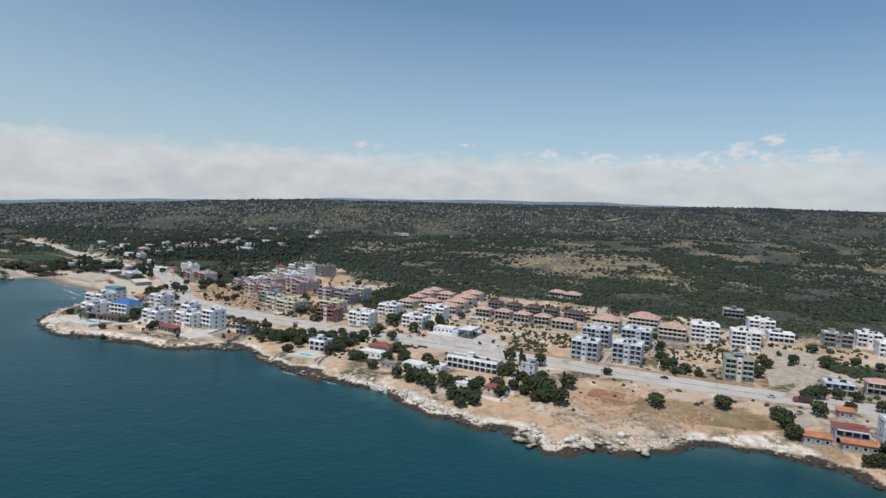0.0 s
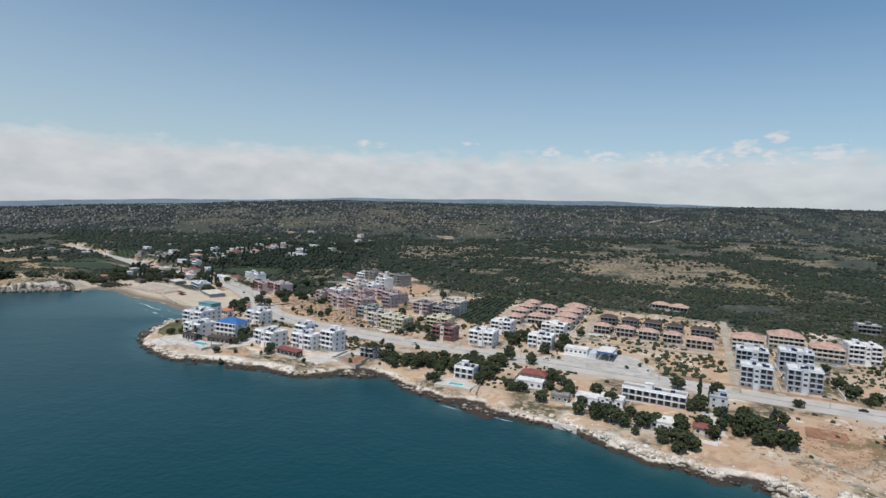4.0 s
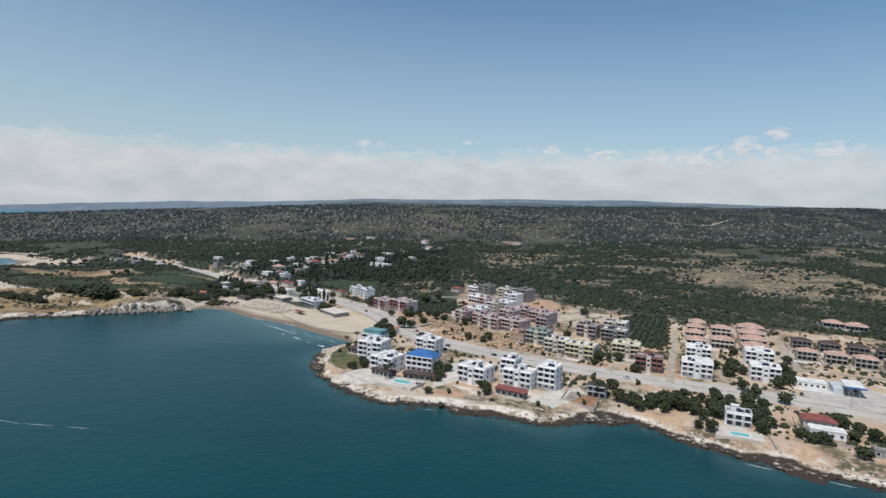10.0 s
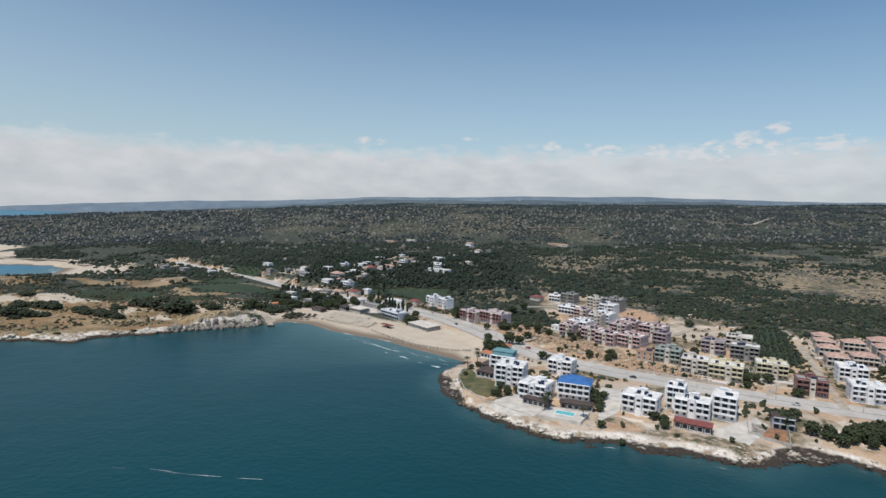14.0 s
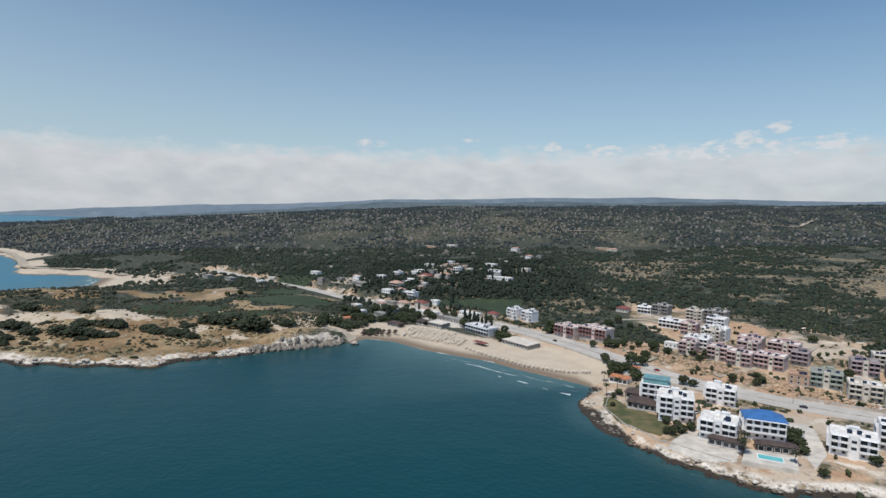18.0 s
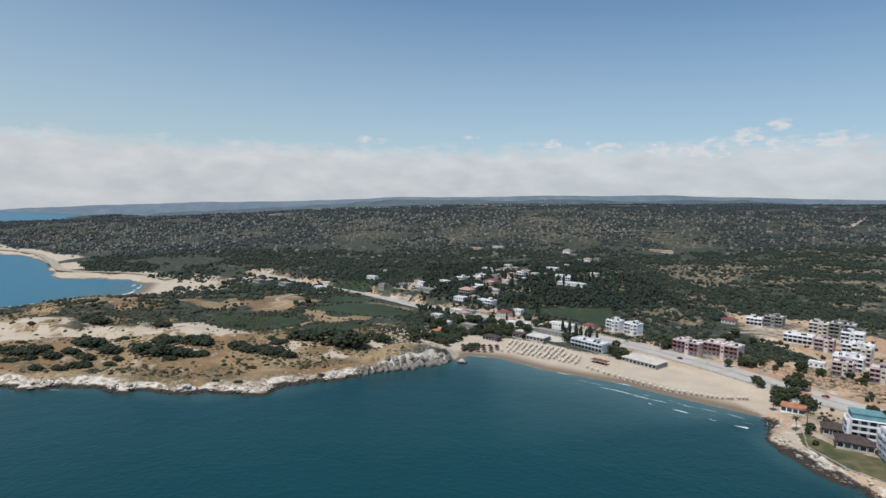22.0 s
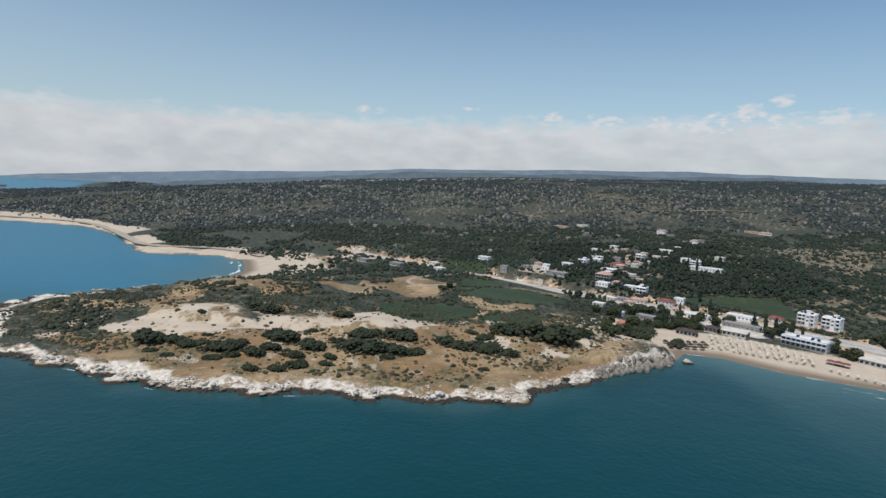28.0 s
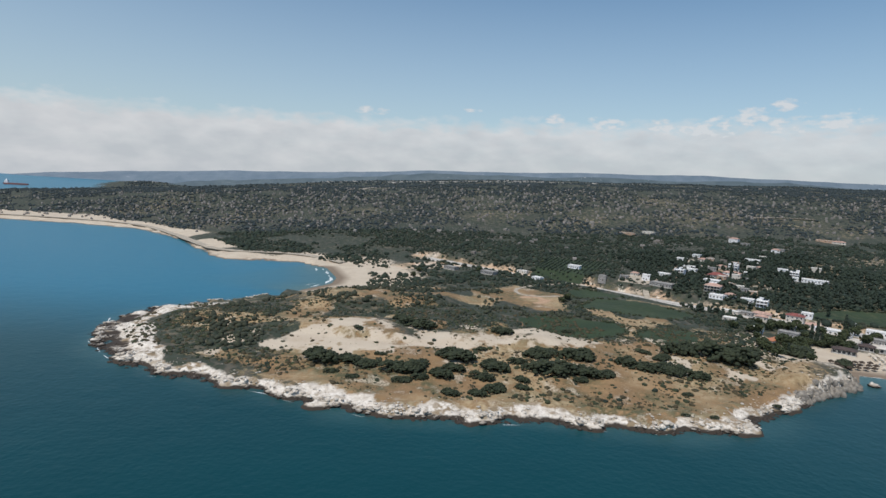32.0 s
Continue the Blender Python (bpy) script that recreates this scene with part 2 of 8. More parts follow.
    above = inside(x, y, ROAD + [(-760, 3000), (345, 3000)])
    ledge = np.where(above, smooth(16, 36, north), 0) * blob(x, y, -199, 596, 125, 80, 130)
    z = z + 3.0 * ledge
    # The roadbed is level across.
    bed = 6.6 - 1.4 * smooth(-250, -330, x) + 2.5 * smooth(-500, -760, x)
    z = z * smooth(14, 26, north) + bed * (1 - smooth(14, 26, north))
    return z, d, sand, dr, cape, north, above


def ground_z(x, y):
    return float(lie(np.array([x]), np.array([y]))[0][0])


# ---- materials ----
def material(name, build, rough=0.8):
    m = bpy.data.materials.new(name)
    m.use_nodes = True
    nt = m.node_tree
    bsdf = nt.nodes["Principled BSDF"]
    bsdf.inputs["Roughness"].default_value = rough
    build(nt, bsdf)
    return m


def node(nt, kind, **sockets):
    n = nt.nodes.new(kind)
    for k, v in sockets.items():
        n.inputs[k.replace("_", " ")].default_value = v
    return n


def blend(nt, fac, a, b, mode="MIX"):
    """Colour a to b by fac; each a colour, a number or a socket."""
    n = nt.nodes.new("ShaderNodeMix")
    n.data_type, n.blend_type = "RGBA", mode
    for socket, v in ((n.inputs["Factor"], fac), (n.inputs["A"], a), (n.inputs["B"], b)):
        if isinstance(v, bpy.types.NodeSocket):
            nt.links.new(v, socket)
        elif isinstance(v, tuple):
            socket.default_value = (*v, 1)
        else:
            socket.default_value = v
    return n.outputs["Result"]


def calc(nt, op, a, b=0.0, clamp=False):
    n = nt.nodes.new("ShaderNodeMath")
    n.operation, n.use_clamp = op, clamp
    for i, v in enumerate((a, b)):
        if isinstance(v, bpy.types.NodeSocket):
            nt.links.new(v, n.inputs[i])
        else:
            n.inputs[i].default_value = v
    return n.outputs[0]


def ramp(nt, v, lo, hi):
    n = nt.nodes.new("ShaderNodeMapRange")
    n.inputs["From Min"].default_value, n.inputs["From Max"].default_value = lo, hi
    nt.links.new(v, n.inputs["Value"])
    return n.outputs[0]


def place(nt):
    return nt.nodes.new("ShaderNodeNewGeometry").outputs["Position"]


def noise_of(nt, where, size, detail=3.0, rough=0.55):
    n = node(nt, "ShaderNodeTexNoise", Scale=1.0 / size, Detail=detail, Roughness=rough)
    nt.links.new(where, n.inputs["Vector"])
    return n.outputs[0]


def cells_of(nt, where, size):
    n = node(nt, "ShaderNodeTexVoronoi", Scale=1.0 / size)
    nt.links.new(where, n.inputs["Vector"])
    return n.outputs["Distance"]


def relief(nt, bsdf, height, strength, distance):
    n = node(nt, "ShaderNodeBump", Strength=strength, Distance=distance)
    nt.links.new(height, n.inputs["Height"])
    nt.links.new(n.outputs[0], bsdf.inputs["Normal"])


def paint(name, colour, rough=0.8, size=3.0, wear=0.18, metal=0.0, vary=0.0):
    """A painted, plastered or woven surface with stains at two scales."""
    def build(nt, bsdf):
        p = place(nt)
        a, b = noise_of(nt, p, size, 4.0), noise_of(nt, p, size / 9, 3.0)
        dark = tuple(c * (1 - wear * 1.6) for c in colour)
        light = tuple(min(0.9, c * (1 + wear * 0.5)) for c in colour)
        c = blend(nt, ramp(nt, a, 0.3, 0.7), dark, light)
        c = blend(nt, calc(nt, "MULTIPLY", b, wear), c, tuple(v * 0.6 for v in colour))
        if vary:
            r = nt.nodes.new("ShaderNodeObjectInfo").outputs["Random"]
            c = blend(nt, calc(nt, "MULTIPLY", r, vary), c, tuple(v * 0.55 for v in colour))
        nt.links.new(c, bsdf.inputs["Base Color"])
        bsdf.inputs["Metallic"].default_value = metal
        relief(nt, bsdf, b, 0.25, 0.03)
    return material(name, build, rough)


def build_ground(nt, bsdf):
    p = place(nt)
    sep = nt.nodes.new("ShaderNodeSeparateXYZ")
    nt.links.new(p, sep.inputs[0])
    one, two = nt.nodes.new("ShaderNodeAttribute"), nt.nodes.new("ShaderNodeAttribute")
    one.attribute_name, two.attribute_name = "cover_one", "cover_two"
    s1, s2 = nt.nodes.new("ShaderNodeSeparateColor"), nt.nodes.new("ShaderNodeSeparateColor")
    nt.links.new(one.outputs["Color"], s1.inputs[0])
    nt.links.new(two.outputs["Color"], s2.inputs[0])
    n60, n14, n3, n1 = noise_of(nt, p, 60), noise_of(nt, p, 14, 4), noise_of(nt, p, 3.5, 4), noise_of(nt, p, 0.9, 3)
    # Maquis between rock: dark green with pale stones and dry soil showing through.
    n220 = noise_of(nt, p, 220, 3)
    soil = blend(nt, ramp(nt, n14, 0.35, 0.65), (0.105, 0.093, 0.070), (0.050, 0.056, 0.044))
    pale = blend(nt, ramp(nt, n3, 0.4, 0.6), (0.355, 0.272, 0.165), (0.24, 0.18, 0.105))
    open_land = calc(nt, "ADD", ramp(nt, n220, 0.53, 0.72), calc(nt, "MULTIPLY", calc(nt, "SUBTRACT", n60, 0.55), 1.8), True)
    opened = nt.nodes.new("ShaderNodeAttribute")
    opened.attribute_name = "open_land"
    open_land = calc(nt, "ADD", open_land, opened.outputs["Fac"], True)
    soil = blend(nt, open_land, soil, pale)
    soil = blend(nt, calc(nt, "MULTIPLY", ramp(nt, n1, 0.58, 0.68), open_land), soil, (0.46, 0.42, 0.36))
    green = blend(nt, ramp(nt, n14, 0.3, 0.7), (0.022, 0.032, 0.022), (0.042, 0.053, 0.034))
    cell = cells_of(nt, p, 6.0)
    tuft = calc(nt, "ADD", ramp(nt, cell, 0.80, 0.5), calc(nt, "MULTIPLY", calc(nt, "SUBTRACT", n60, 0.5), 1.2))
    tuft = calc(nt, "ADD", tuft, calc(nt, "MULTIPLY", calc(nt, "SUBTRACT", n3, 0.5), 1.5))
    tuft = calc(nt, "SUBTRACT", tuft, calc(nt, "MULTIPLY", opened.outputs["Fac"], 0.55), True)
    scrub = blend(nt, tuft, soil, green)
    # Bare town earth with weeds.
    n25 = noise_of(nt, p, 25, 4)
    earth = blend(nt, ramp(nt, n14, 0.35, 0.65), (0.545, 0.40, 0.275), (0.425, 0.28, 0.175))
    earth = blend(nt, ramp(nt, n60, 0.5, 0.60), earth, (0.49, 0.405, 0.318))
    earth = blend(nt, calc(nt, "MULTIPLY", ramp(nt, n14, 0.54, 0.64), ramp(nt, n3, 0.36, 0.56)), earth, (0.66, 0.59, 0.50))
    earth = blend(nt, calc(nt, "MULTIPLY", ramp(nt, n25, 0.48, 0.59), ramp(nt, n3, 0.33, 0.54)), earth, (0.095, 0.086, 0.046))
    earth = blend(nt, ramp(nt, n1, 0.60, 0.75), earth, (0.16, 0.13, 0.085))
    # Limestone shelf, dark and wet below.
    stone = blend(nt, ramp(nt, n3, 0.35, 0.65), (0.74, 0.69, 0.62), (0.51, 0.45, 0.38))
    stone = blend(nt, ramp(nt, n1, 0.60, 0.70), stone, (0.20, 0.165, 0.13))
    stone = blend(nt, calc(nt, "MULTIPLY", ramp(nt, n14, 0.50, 0.62), ramp(nt, n3, 0.44, 0.54)), stone, (0.25, 0.19, 0.12))
    wet = calc(nt, "ADD", sep.outputs["Z"], calc(nt, "MULTIPLY", calc(nt, "SUBTRACT", n3, 0.5), 2.4))
    stone = blend(nt, ramp(nt, wet, 1.95, 1.25), stone, (0.042, 0.032, 0.024))
    sand = blend(nt, ramp(nt, n14, 0.3, 0.7), (0.56, 0.485, 0.385), (0.48, 0.40, 0.31))
    sand = blend(nt, ramp(nt, n1, 0.5, 0.9), sand, (0.40, 0.32, 0.23))
    sand = blend(nt, ramp(nt, sep.outputs["Z"], 1.0, 0.35), sand, (0.205, 0.155, 0.11))
    dry = blend(nt, ramp(nt, n14, 0.3, 0.7), (0.30, 0.188, 0.092), (0.165, 0.102, 0.05))
    dry = blend(nt, calc(nt, "MULTIPLY", ramp(nt, n25, 0.42, 0.58), ramp(nt, n3, 0.36, 0.56)), dry, (0.085, 0.082, 0.040))
    dry = blend(nt, calc(nt, "MULTIPLY", ramp(nt, n60, 0.46, 0.58), ramp(nt, n3, 0.34, 0.60)), dry, (0.40, 0.305, 0.18))
    dry = blend(nt, calc(nt, "MULTIPLY", ramp(nt, n14, 0.58, 0.68), ramp(nt, n1, 0.40, 0.60)), dry, (0.55, 0.475, 0.37))
    dry = blend(nt, ramp(nt, n1, 0.58, 0.75), dry, (0.38, 0.30, 0.19))
    rows = node(nt, "ShaderNodeTexWave", Scale=0.16, Distortion=1.5, Detail=2.0)
    nt.links.new(p, rows.inputs["Vector"])
    crop = blend(nt, ramp(nt, n25, 0.35, 0.65), (0.013, 0.033, 0.013), (0.027, 0.050, 0.019))
    crop = blend(nt, calc(nt, "MULTIPLY", rows.outputs["Fac"], 0.25), crop, (0.060, 0.072, 0.034))
    # Ragged, not airbrushed, rims between the kinds of ground.
    fray = calc(nt, "ADD", calc(nt, "MULTIPLY", calc(nt, "SUBTRACT", n3, 0.5), 1.6), calc(nt, "MULTIPLY", calc(nt, "SUBTRACT", n1, 0.5), 0.7))

    def ragged(v):
        return ramp(nt, calc(nt, "ADD", v, calc(nt, "MULTIPLY", fray, calc(nt, "MULTIPLY", calc(nt, "MULTIPLY", v, calc(nt, "SUBTRACT", 1.0, v)), 4.0))), 0.32, 0.68)

    c = blend(nt, ragged(s1.outputs["Blue"]), scrub, earth)
    c = blend(nt, ragged(s2.outputs["Red"]), c, dry)
    rust = blend(nt, ramp(nt, n3, 0.35, 0.65), (0.50, 0.335, 0.215), (0.36, 0.225, 0.14))
    rust = blend(nt, ramp(nt, n1, 0.58, 0.72), rust, (0.52, 0.43, 0.33))
    c = blend(nt, ragged(s2.outputs["Blue"]), c, rust)
    c = blend(nt, s2.outputs["Green"], c, crop)
    c = blend(nt, ragged(s1.outputs["Green"]), c, sand)
    c = blend(nt, ragged(s1.outputs["Red"]), c, stone)
    nt.links.new(c, bsdf.inputs["Base Color"])
    relief(nt, bsdf, calc(nt, "ADD", n3, calc(nt, "MULTIPLY", n1, 0.5)), 0.7, 0.5)


def build_water(nt, bsdf):
    p = place(nt)
    a, b, c = noise_of(nt, p, 3.0, 4), noise_of(nt, p, 14, 3), noise_of(nt, p, 160, 3)
    near, blue = nt.nodes.new("ShaderNodeAttribute"), nt.nodes.new("ShaderNodeAttribute")
    near.attribute_name, blue.attribute_name = "shallow", "clear"
    col = blend(nt, ramp(nt, c, 0.3, 0.7), (0.0025, 0.041, 0.051), (0.0035, 0.051, 0.062))
    col = blend(nt, blue.outputs["Fac"], col, (0.004, 0.135, 0.225))
    col = blend(nt, near.outputs["Fac"], col, (0.062, 0.135, 0.140))
    nt.links.new(col, bsdf.inputs["Base Color"])
    bsdf.inputs["IOR"].default_value = 1.33
    bsdf.inputs["Specular IOR Level"].default_value = 0.31
    h = calc(nt, "ADD", a, calc(nt, "MULTIPLY", b, 1.5))
    relief(nt, bsdf, h, 0.45, 0.5)


GROUND = material("ground", build_ground, 0.95)
WATER = material("sea water", build_water, 0.3)


def build_asphalt(nt, bsdf):
    p = place(nt)
    a, b = noise_of(nt, p, 11, 4), noise_of(nt, p, 0.5, 3)
    c = blend(nt, ramp(nt, a, 0.35, 0.65), (0.59, 0.555, 0.505), (0.47, 0.44, 0.40))
    c = blend(nt, calc(nt, "MULTIPLY", b, 0.4), c, (0.26, 0.25, 0.24))
    nt.links.new(c, bsdf.inputs["Base Color"])
    relief(nt, bsdf, b, 0.2, 0.02)


CONCRETE_KERB = paint("kerb concrete", (0.52, 0.49, 0.44), 0.9, 4.0, 0.25)
ASPHALT = material("worn pale asphalt", build_asphalt, 0.9)


# ---- ground and sea ----
def steps(stops):
    """Grid lines: (from, to, spacing) one after another."""
    out = []
    for a, b, s in stops:
        out += list(np.linspace(a, b, max(2, int(round((b - a) / s)) + 1))[:-1])
    return np.array(out + [stops[-1][1]])


def sheet(name, xs, ys, zs, mat):
    nx, ny = len(xs), len(ys)
    gx, gy = np.meshgrid(xs, ys)
    co = np.stack([gx, gy, zs], -1).reshape(-1, 3)
    i = np.arange(nx * ny).reshape(ny, nx)
    quads = np.stack([i[:-1, :-1], i[:-1, 1:], i[1:, 1:], i[1:, :-1]], -1).reshape(-1, 4)
    me = bpy.data.meshes.new(name)
    me.vertices.add(len(co))
    me.vertices.foreach_set("co", co.ravel())
    me.loops.add(quads.size)
    me.loops.foreach_set("vertex_index", quads.ravel())
    me.polygons.add(len(quads))
    me.polygons.foreach_set("loop_start", np.arange(0, quads.size, 4))
    me.update(calc_edges=True)
    me.shade_smooth()
    me.materials.append(mat)
    return new(name, me)


def cover(ob, name, r, g, b):
    at = ob.data.color_attributes.new(name, "FLOAT_COLOR", "POINT")
    at.data.foreach_set("color", np.stack([r, g, b, np.ones_like(r)], -1).ravel())


gxs = steps([(-5200, -2400, 140), (-2400, -1640, 36), (-1640, -1000, 10), (-1000, 270, 2.15), (270, 700, 18), (700, 5200, 130)])
gys = steps([(-700, 140, 40), (140, 190, 6), (190, 640, 2.05), (640, 960, 4.5), (960, 1480, 8), (1480, 1700, 16), (1700, 4850, 45)])
gx, gy = np.meshgrid(gxs, gys)
gz, gd, gsand, gdr, gcape, groad, _ = lie(gx, gy)
ground = tagged(sheet("ground", gxs, gys, gz, GROUND), "rocky coastal land with dry earth and dark scrub", "ground", kind="structure")

# Crop parcels: outline and how green they stand.
PARCELS = ((1.0, [(-677, 692), (-651, 711), (-592, 704), (-600, 664), (-623, 653), (-658, 640), (-672, 660)]), (0.95, [(-594, 666), (-568, 692), (-541, 687), (-556, 648), (-588, 637), (-596, 649)]),
           (0.85, [(-583, 818), (-533, 797), (-502, 768), (-534, 744), (-579, 742), (-617, 756)]), (0.9, [(-606, 850), (-582, 856), (-548, 820), (-575, 826), (-608, 806)]),
           (0.9, [(-408, 787), (-356, 761), (-311, 709), (-295, 791), (-352, 802)]), (0.75, [(-58, 592), (-10, 601), (-45, 508), (-61, 499), (-74, 529)]),
           (0.8, [(-640, 925), (-604, 890), (-560, 930), (-520, 1000), (-590, 1040)]), (0.9, [(256, 371), (281, 345), (268, 325), (246, 350)]))
FIELDS = [f for _, f in PARCELS]
DUNE = [(-850, 601), (-842, 625), (-828, 633), (-811, 648), (-784, 656), (-755, 652), (-738, 636), (-712, 628), (-690, 640), (-664, 652), (-637, 645), (-622, 639), (-641, 617), (-671, 613), (-700, 611), (-722, 606), (-757, 601), (-777, 592), (-803, 588), (-838, 594)]
BROWN_FIELD = [(-677, 848), (-658, 873), (-618, 814), (-632, 738), (-658, 721), (-674, 785)]
RED_SOIL = [[(-660, 800), (-646, 815), (-634, 780), (-645, 765)], [(-148, 632), (-119, 679), (-98, 660), (-112, 633), (-137, 629)], [(-231, 540), (-200, 534), (-179, 474), (-198, 474), (-220, 511)],
            [(-185, 499), (-158, 486), (-148, 472), (-180, 472)], [(66, 299), (101, 295), (106, 273), (75, 251), (60, 266)],
            [(-224, 389), (-209, 393), (-200, 383), (-205, 374), (-224, 378)], [(-245, 619), (-220, 603), (-256, 560), (-273, 572)]]
DRY_HILL = [[(173, 861), (240, 838), (308, 823), (142, 606), (154, 656), (162, 706), (141, 730), (91, 779), (67, 815), (100, 857)],
            [(73, 834), (104, 790), (119, 700), (147, 680), (194, 680), (250, 640), (287, 604), (300, 680), (305, 788), (312, 908), (280, 1003), (221, 966), (124, 864)],
            [(-157, 960), (-117, 1080), (-40, 1060), (-25, 985), (-99, 920), (-130, 930)]]


def patch(loops, soft):
    """1 inside any of the loops, with a ragged soft rim."""
    out = np.zeros_like(gx)
    for f in loops:
        away = line_distance(gx, gy, f + f[:1]) * np.where(inside(gx, gy, f), 1, -1)
        out = np.maximum(out, smooth(-soft, soft, away + grag * soft / 40))
    return out


e_in = 0.5 * gx + 0.866 * gy - 300
grag = (value_noise(gx, gy, 30, 11) - 0.5) * 60 + (value_noise(gx, gy, 9, 12) - 0.5) * 18
green = np.zeros_like(gx)
for lush, f in PARCELS:
    green = np.maximum(green, inside(gx, gy, f) * lush)
rock_wide = np.where(gx < -480, 13.0, 11.0) + 26.0 * smooth(-890, -935, gx)
rock = smooth(rock_wide, rock_wide - 9, gdr + grag * 0.16) * (1 - gsand)
rock = rock * (1 - 0.85 * smooth(705, 735, gy) * smooth(-955, -935, gx) * (gx < -800))
sandy = gsand * smooth(70, 52, gd) * (gx > -470) + gsand * smooth(115, 70, gd + grag * 0.5) * (gx < -470)
far_wide = 64 + 60 * smooth(-1330, -1480, gx)
far_beach = smooth(far_wide, far_wide - 28, gd + grag * 0.35) * smooth(-860, -905, gx) * smooth(940, 985, gy) * smooth(1600, 1440, gy) * (1 - 0.85 * blob(gx, gy, -1000, 1046, 62, 20, -12)) * (1 - blob(gx, gy, -1120, 1195, 95, 32, 52))
sandy = np.maximum(sandy, far_beach)
rock = rock * (1 - 0.75 * smooth(-860, -905, gx) * smooth(940, 985, gy))
dune = patch([DUNE], 8)
dune = np.clip(dune * 1.9 * (value_noise(gx, gy, 20, 13) * 0.7 + value_noise(gx, gy, 7, 17) * 0.5 + 0.15) - 0.66, 0, 1) * gcape
dune = np.maximum(dune, np.clip(blob(gx, gy, -521, 634, 30, 10, -35) * 1.6 * value_noise(gx, gy, 9, 17) - 0.3, 0, 1))
dune = np.maximum(dune, np.clip(value_noise(gx, gy, 13, 23) * 1.5 + value_noise(gx, gy, 5, 24) * 0.7 - 1.24, 0, 1) * 1.9 * gcape * smooth(-905, -860, gx) * smooth(575, 590, gy) * smooth(662, 640, gy))
sandy = np.clip(sandy + dune, 0, 1)
town = smooth(300, 230, e_in + grag + 50 * smooth(-130, -70, gx)) * smooth(-258, -215, gx + grag * 0.4 + 75 * smooth(600, 540, gy)) + smooth(60, 30, groad + grag * 0.5 + 22 * smooth(-300, -380, gx))
town = np.clip(town, 0, 1) * (1 - green) * (1 - 0.85 * smooth(-185, -208, gx + grag * 0.3) * smooth(598, 625, gy) * smooth(18, 32, groad))
bare = np.maximum.reduce([blob(gx, gy, -144, 739, 50, 16, 150), blob(gx, gy, -312, 704, 18, 30, 20), blob(gx, gy, -390, 940, 34, 90, 20) * 0.5, blob(gx, gy, -604, 905, 50, 22, 140),
                          blob(gx, gy, -470, 905, 34, 14, 40), blob(gx, gy, -760, 985, 70, 26, 10)])
town = np.clip(np.maximum(town, bare), 0, 1)
dry = gcape * smooth(-880, -790, gx + grag) * smooth(130, 75, gd + grag * 0.6) + blob(gx, gy, 126, 266, 45, 16, -14) * 0.9
dry = dry + gcape * smooth(0.52, 0.64, value_noise(gx, gy, 24, 36)) * 0.85 * smooth(15, 30, gd)
dry = np.clip(dry + patch([BROWN_FIELD], 8), 0, 1) * (1 - green)
red = patch(RED_SOIL, 5) * smooth(0.2, 0.45, value_noise(gx, gy, 11, 18)) + smooth(0.66, 0.8, value_noise(gx, gy, 36, 19)) * town * 0.45 * (gx > -300)
cover(ground, "cover_one", rock.ravel(), sandy.ravel(), town.ravel())
open_land = patch(DRY_HILL, 42) * (0.35 + 0.75 * smooth(0.3, 0.6, value_noise(gx, gy, 23, 14))) * (1 - green)
glade = 0.7 * smooth(0.57, 0.66, value_noise(gx, gy, 46, 61) * 0.65 + value_noise(gx, gy, 17, 62) * 0.35) * smooth(640, 720, gy) * smooth(1180, 1080, gy) * smooth(-350, -270, gx) * smooth(60, 90, groad) * (1 - green)
open_land = np.maximum(open_land, glade)
open_at = ground.data.attributes.new("open_land", "FLOAT", "POINT")
open_at.data.foreach_set("value", np.clip(open_land, 0, 1).ravel())
cover(ground, "cover_two", dry.ravel(), green.ravel(), np.clip(red, 0, 1).ravel())

sxs = steps([(-5200, -1300, 160), (-1300, 400, 9), (400, 5200, 160)])
sys_ = steps([(-900, 100, 100), (100, 720, 9), (720, 1300, 20), (1300, 4900, 160)])
hx, hy = np.meshgrid(sxs, sys_)
_, sd, ssand, *_ = lie(hx, hy)
sea = tagged(sheet("water", sxs, sys_, np.zeros_like(hx), WATER), "deep teal sea with small ripples", "sea", kind="structure")
shallow = smooth(-18, 2, sd + (value_noise(hx, hy, 28, 15) - 0.5) * 16) * 0.38 + ssand * (0.30 * smooth(-190, -20, sd) + 0.42 * smooth(-60, -4, sd))
shallow_at = sea.data.attributes.new("shallow", "FLOAT", "POINT")
clear_at = sea.data.attributes.new("clear", "FLOAT", "POINT")
clear_at.data.foreach_set("value", (smooth(-660, -960, hx) * smooth(580, 800, hy)).ravel())
shallow_at.data.foreach_set("value", np.clip(shallow, 0, 1).ravel())


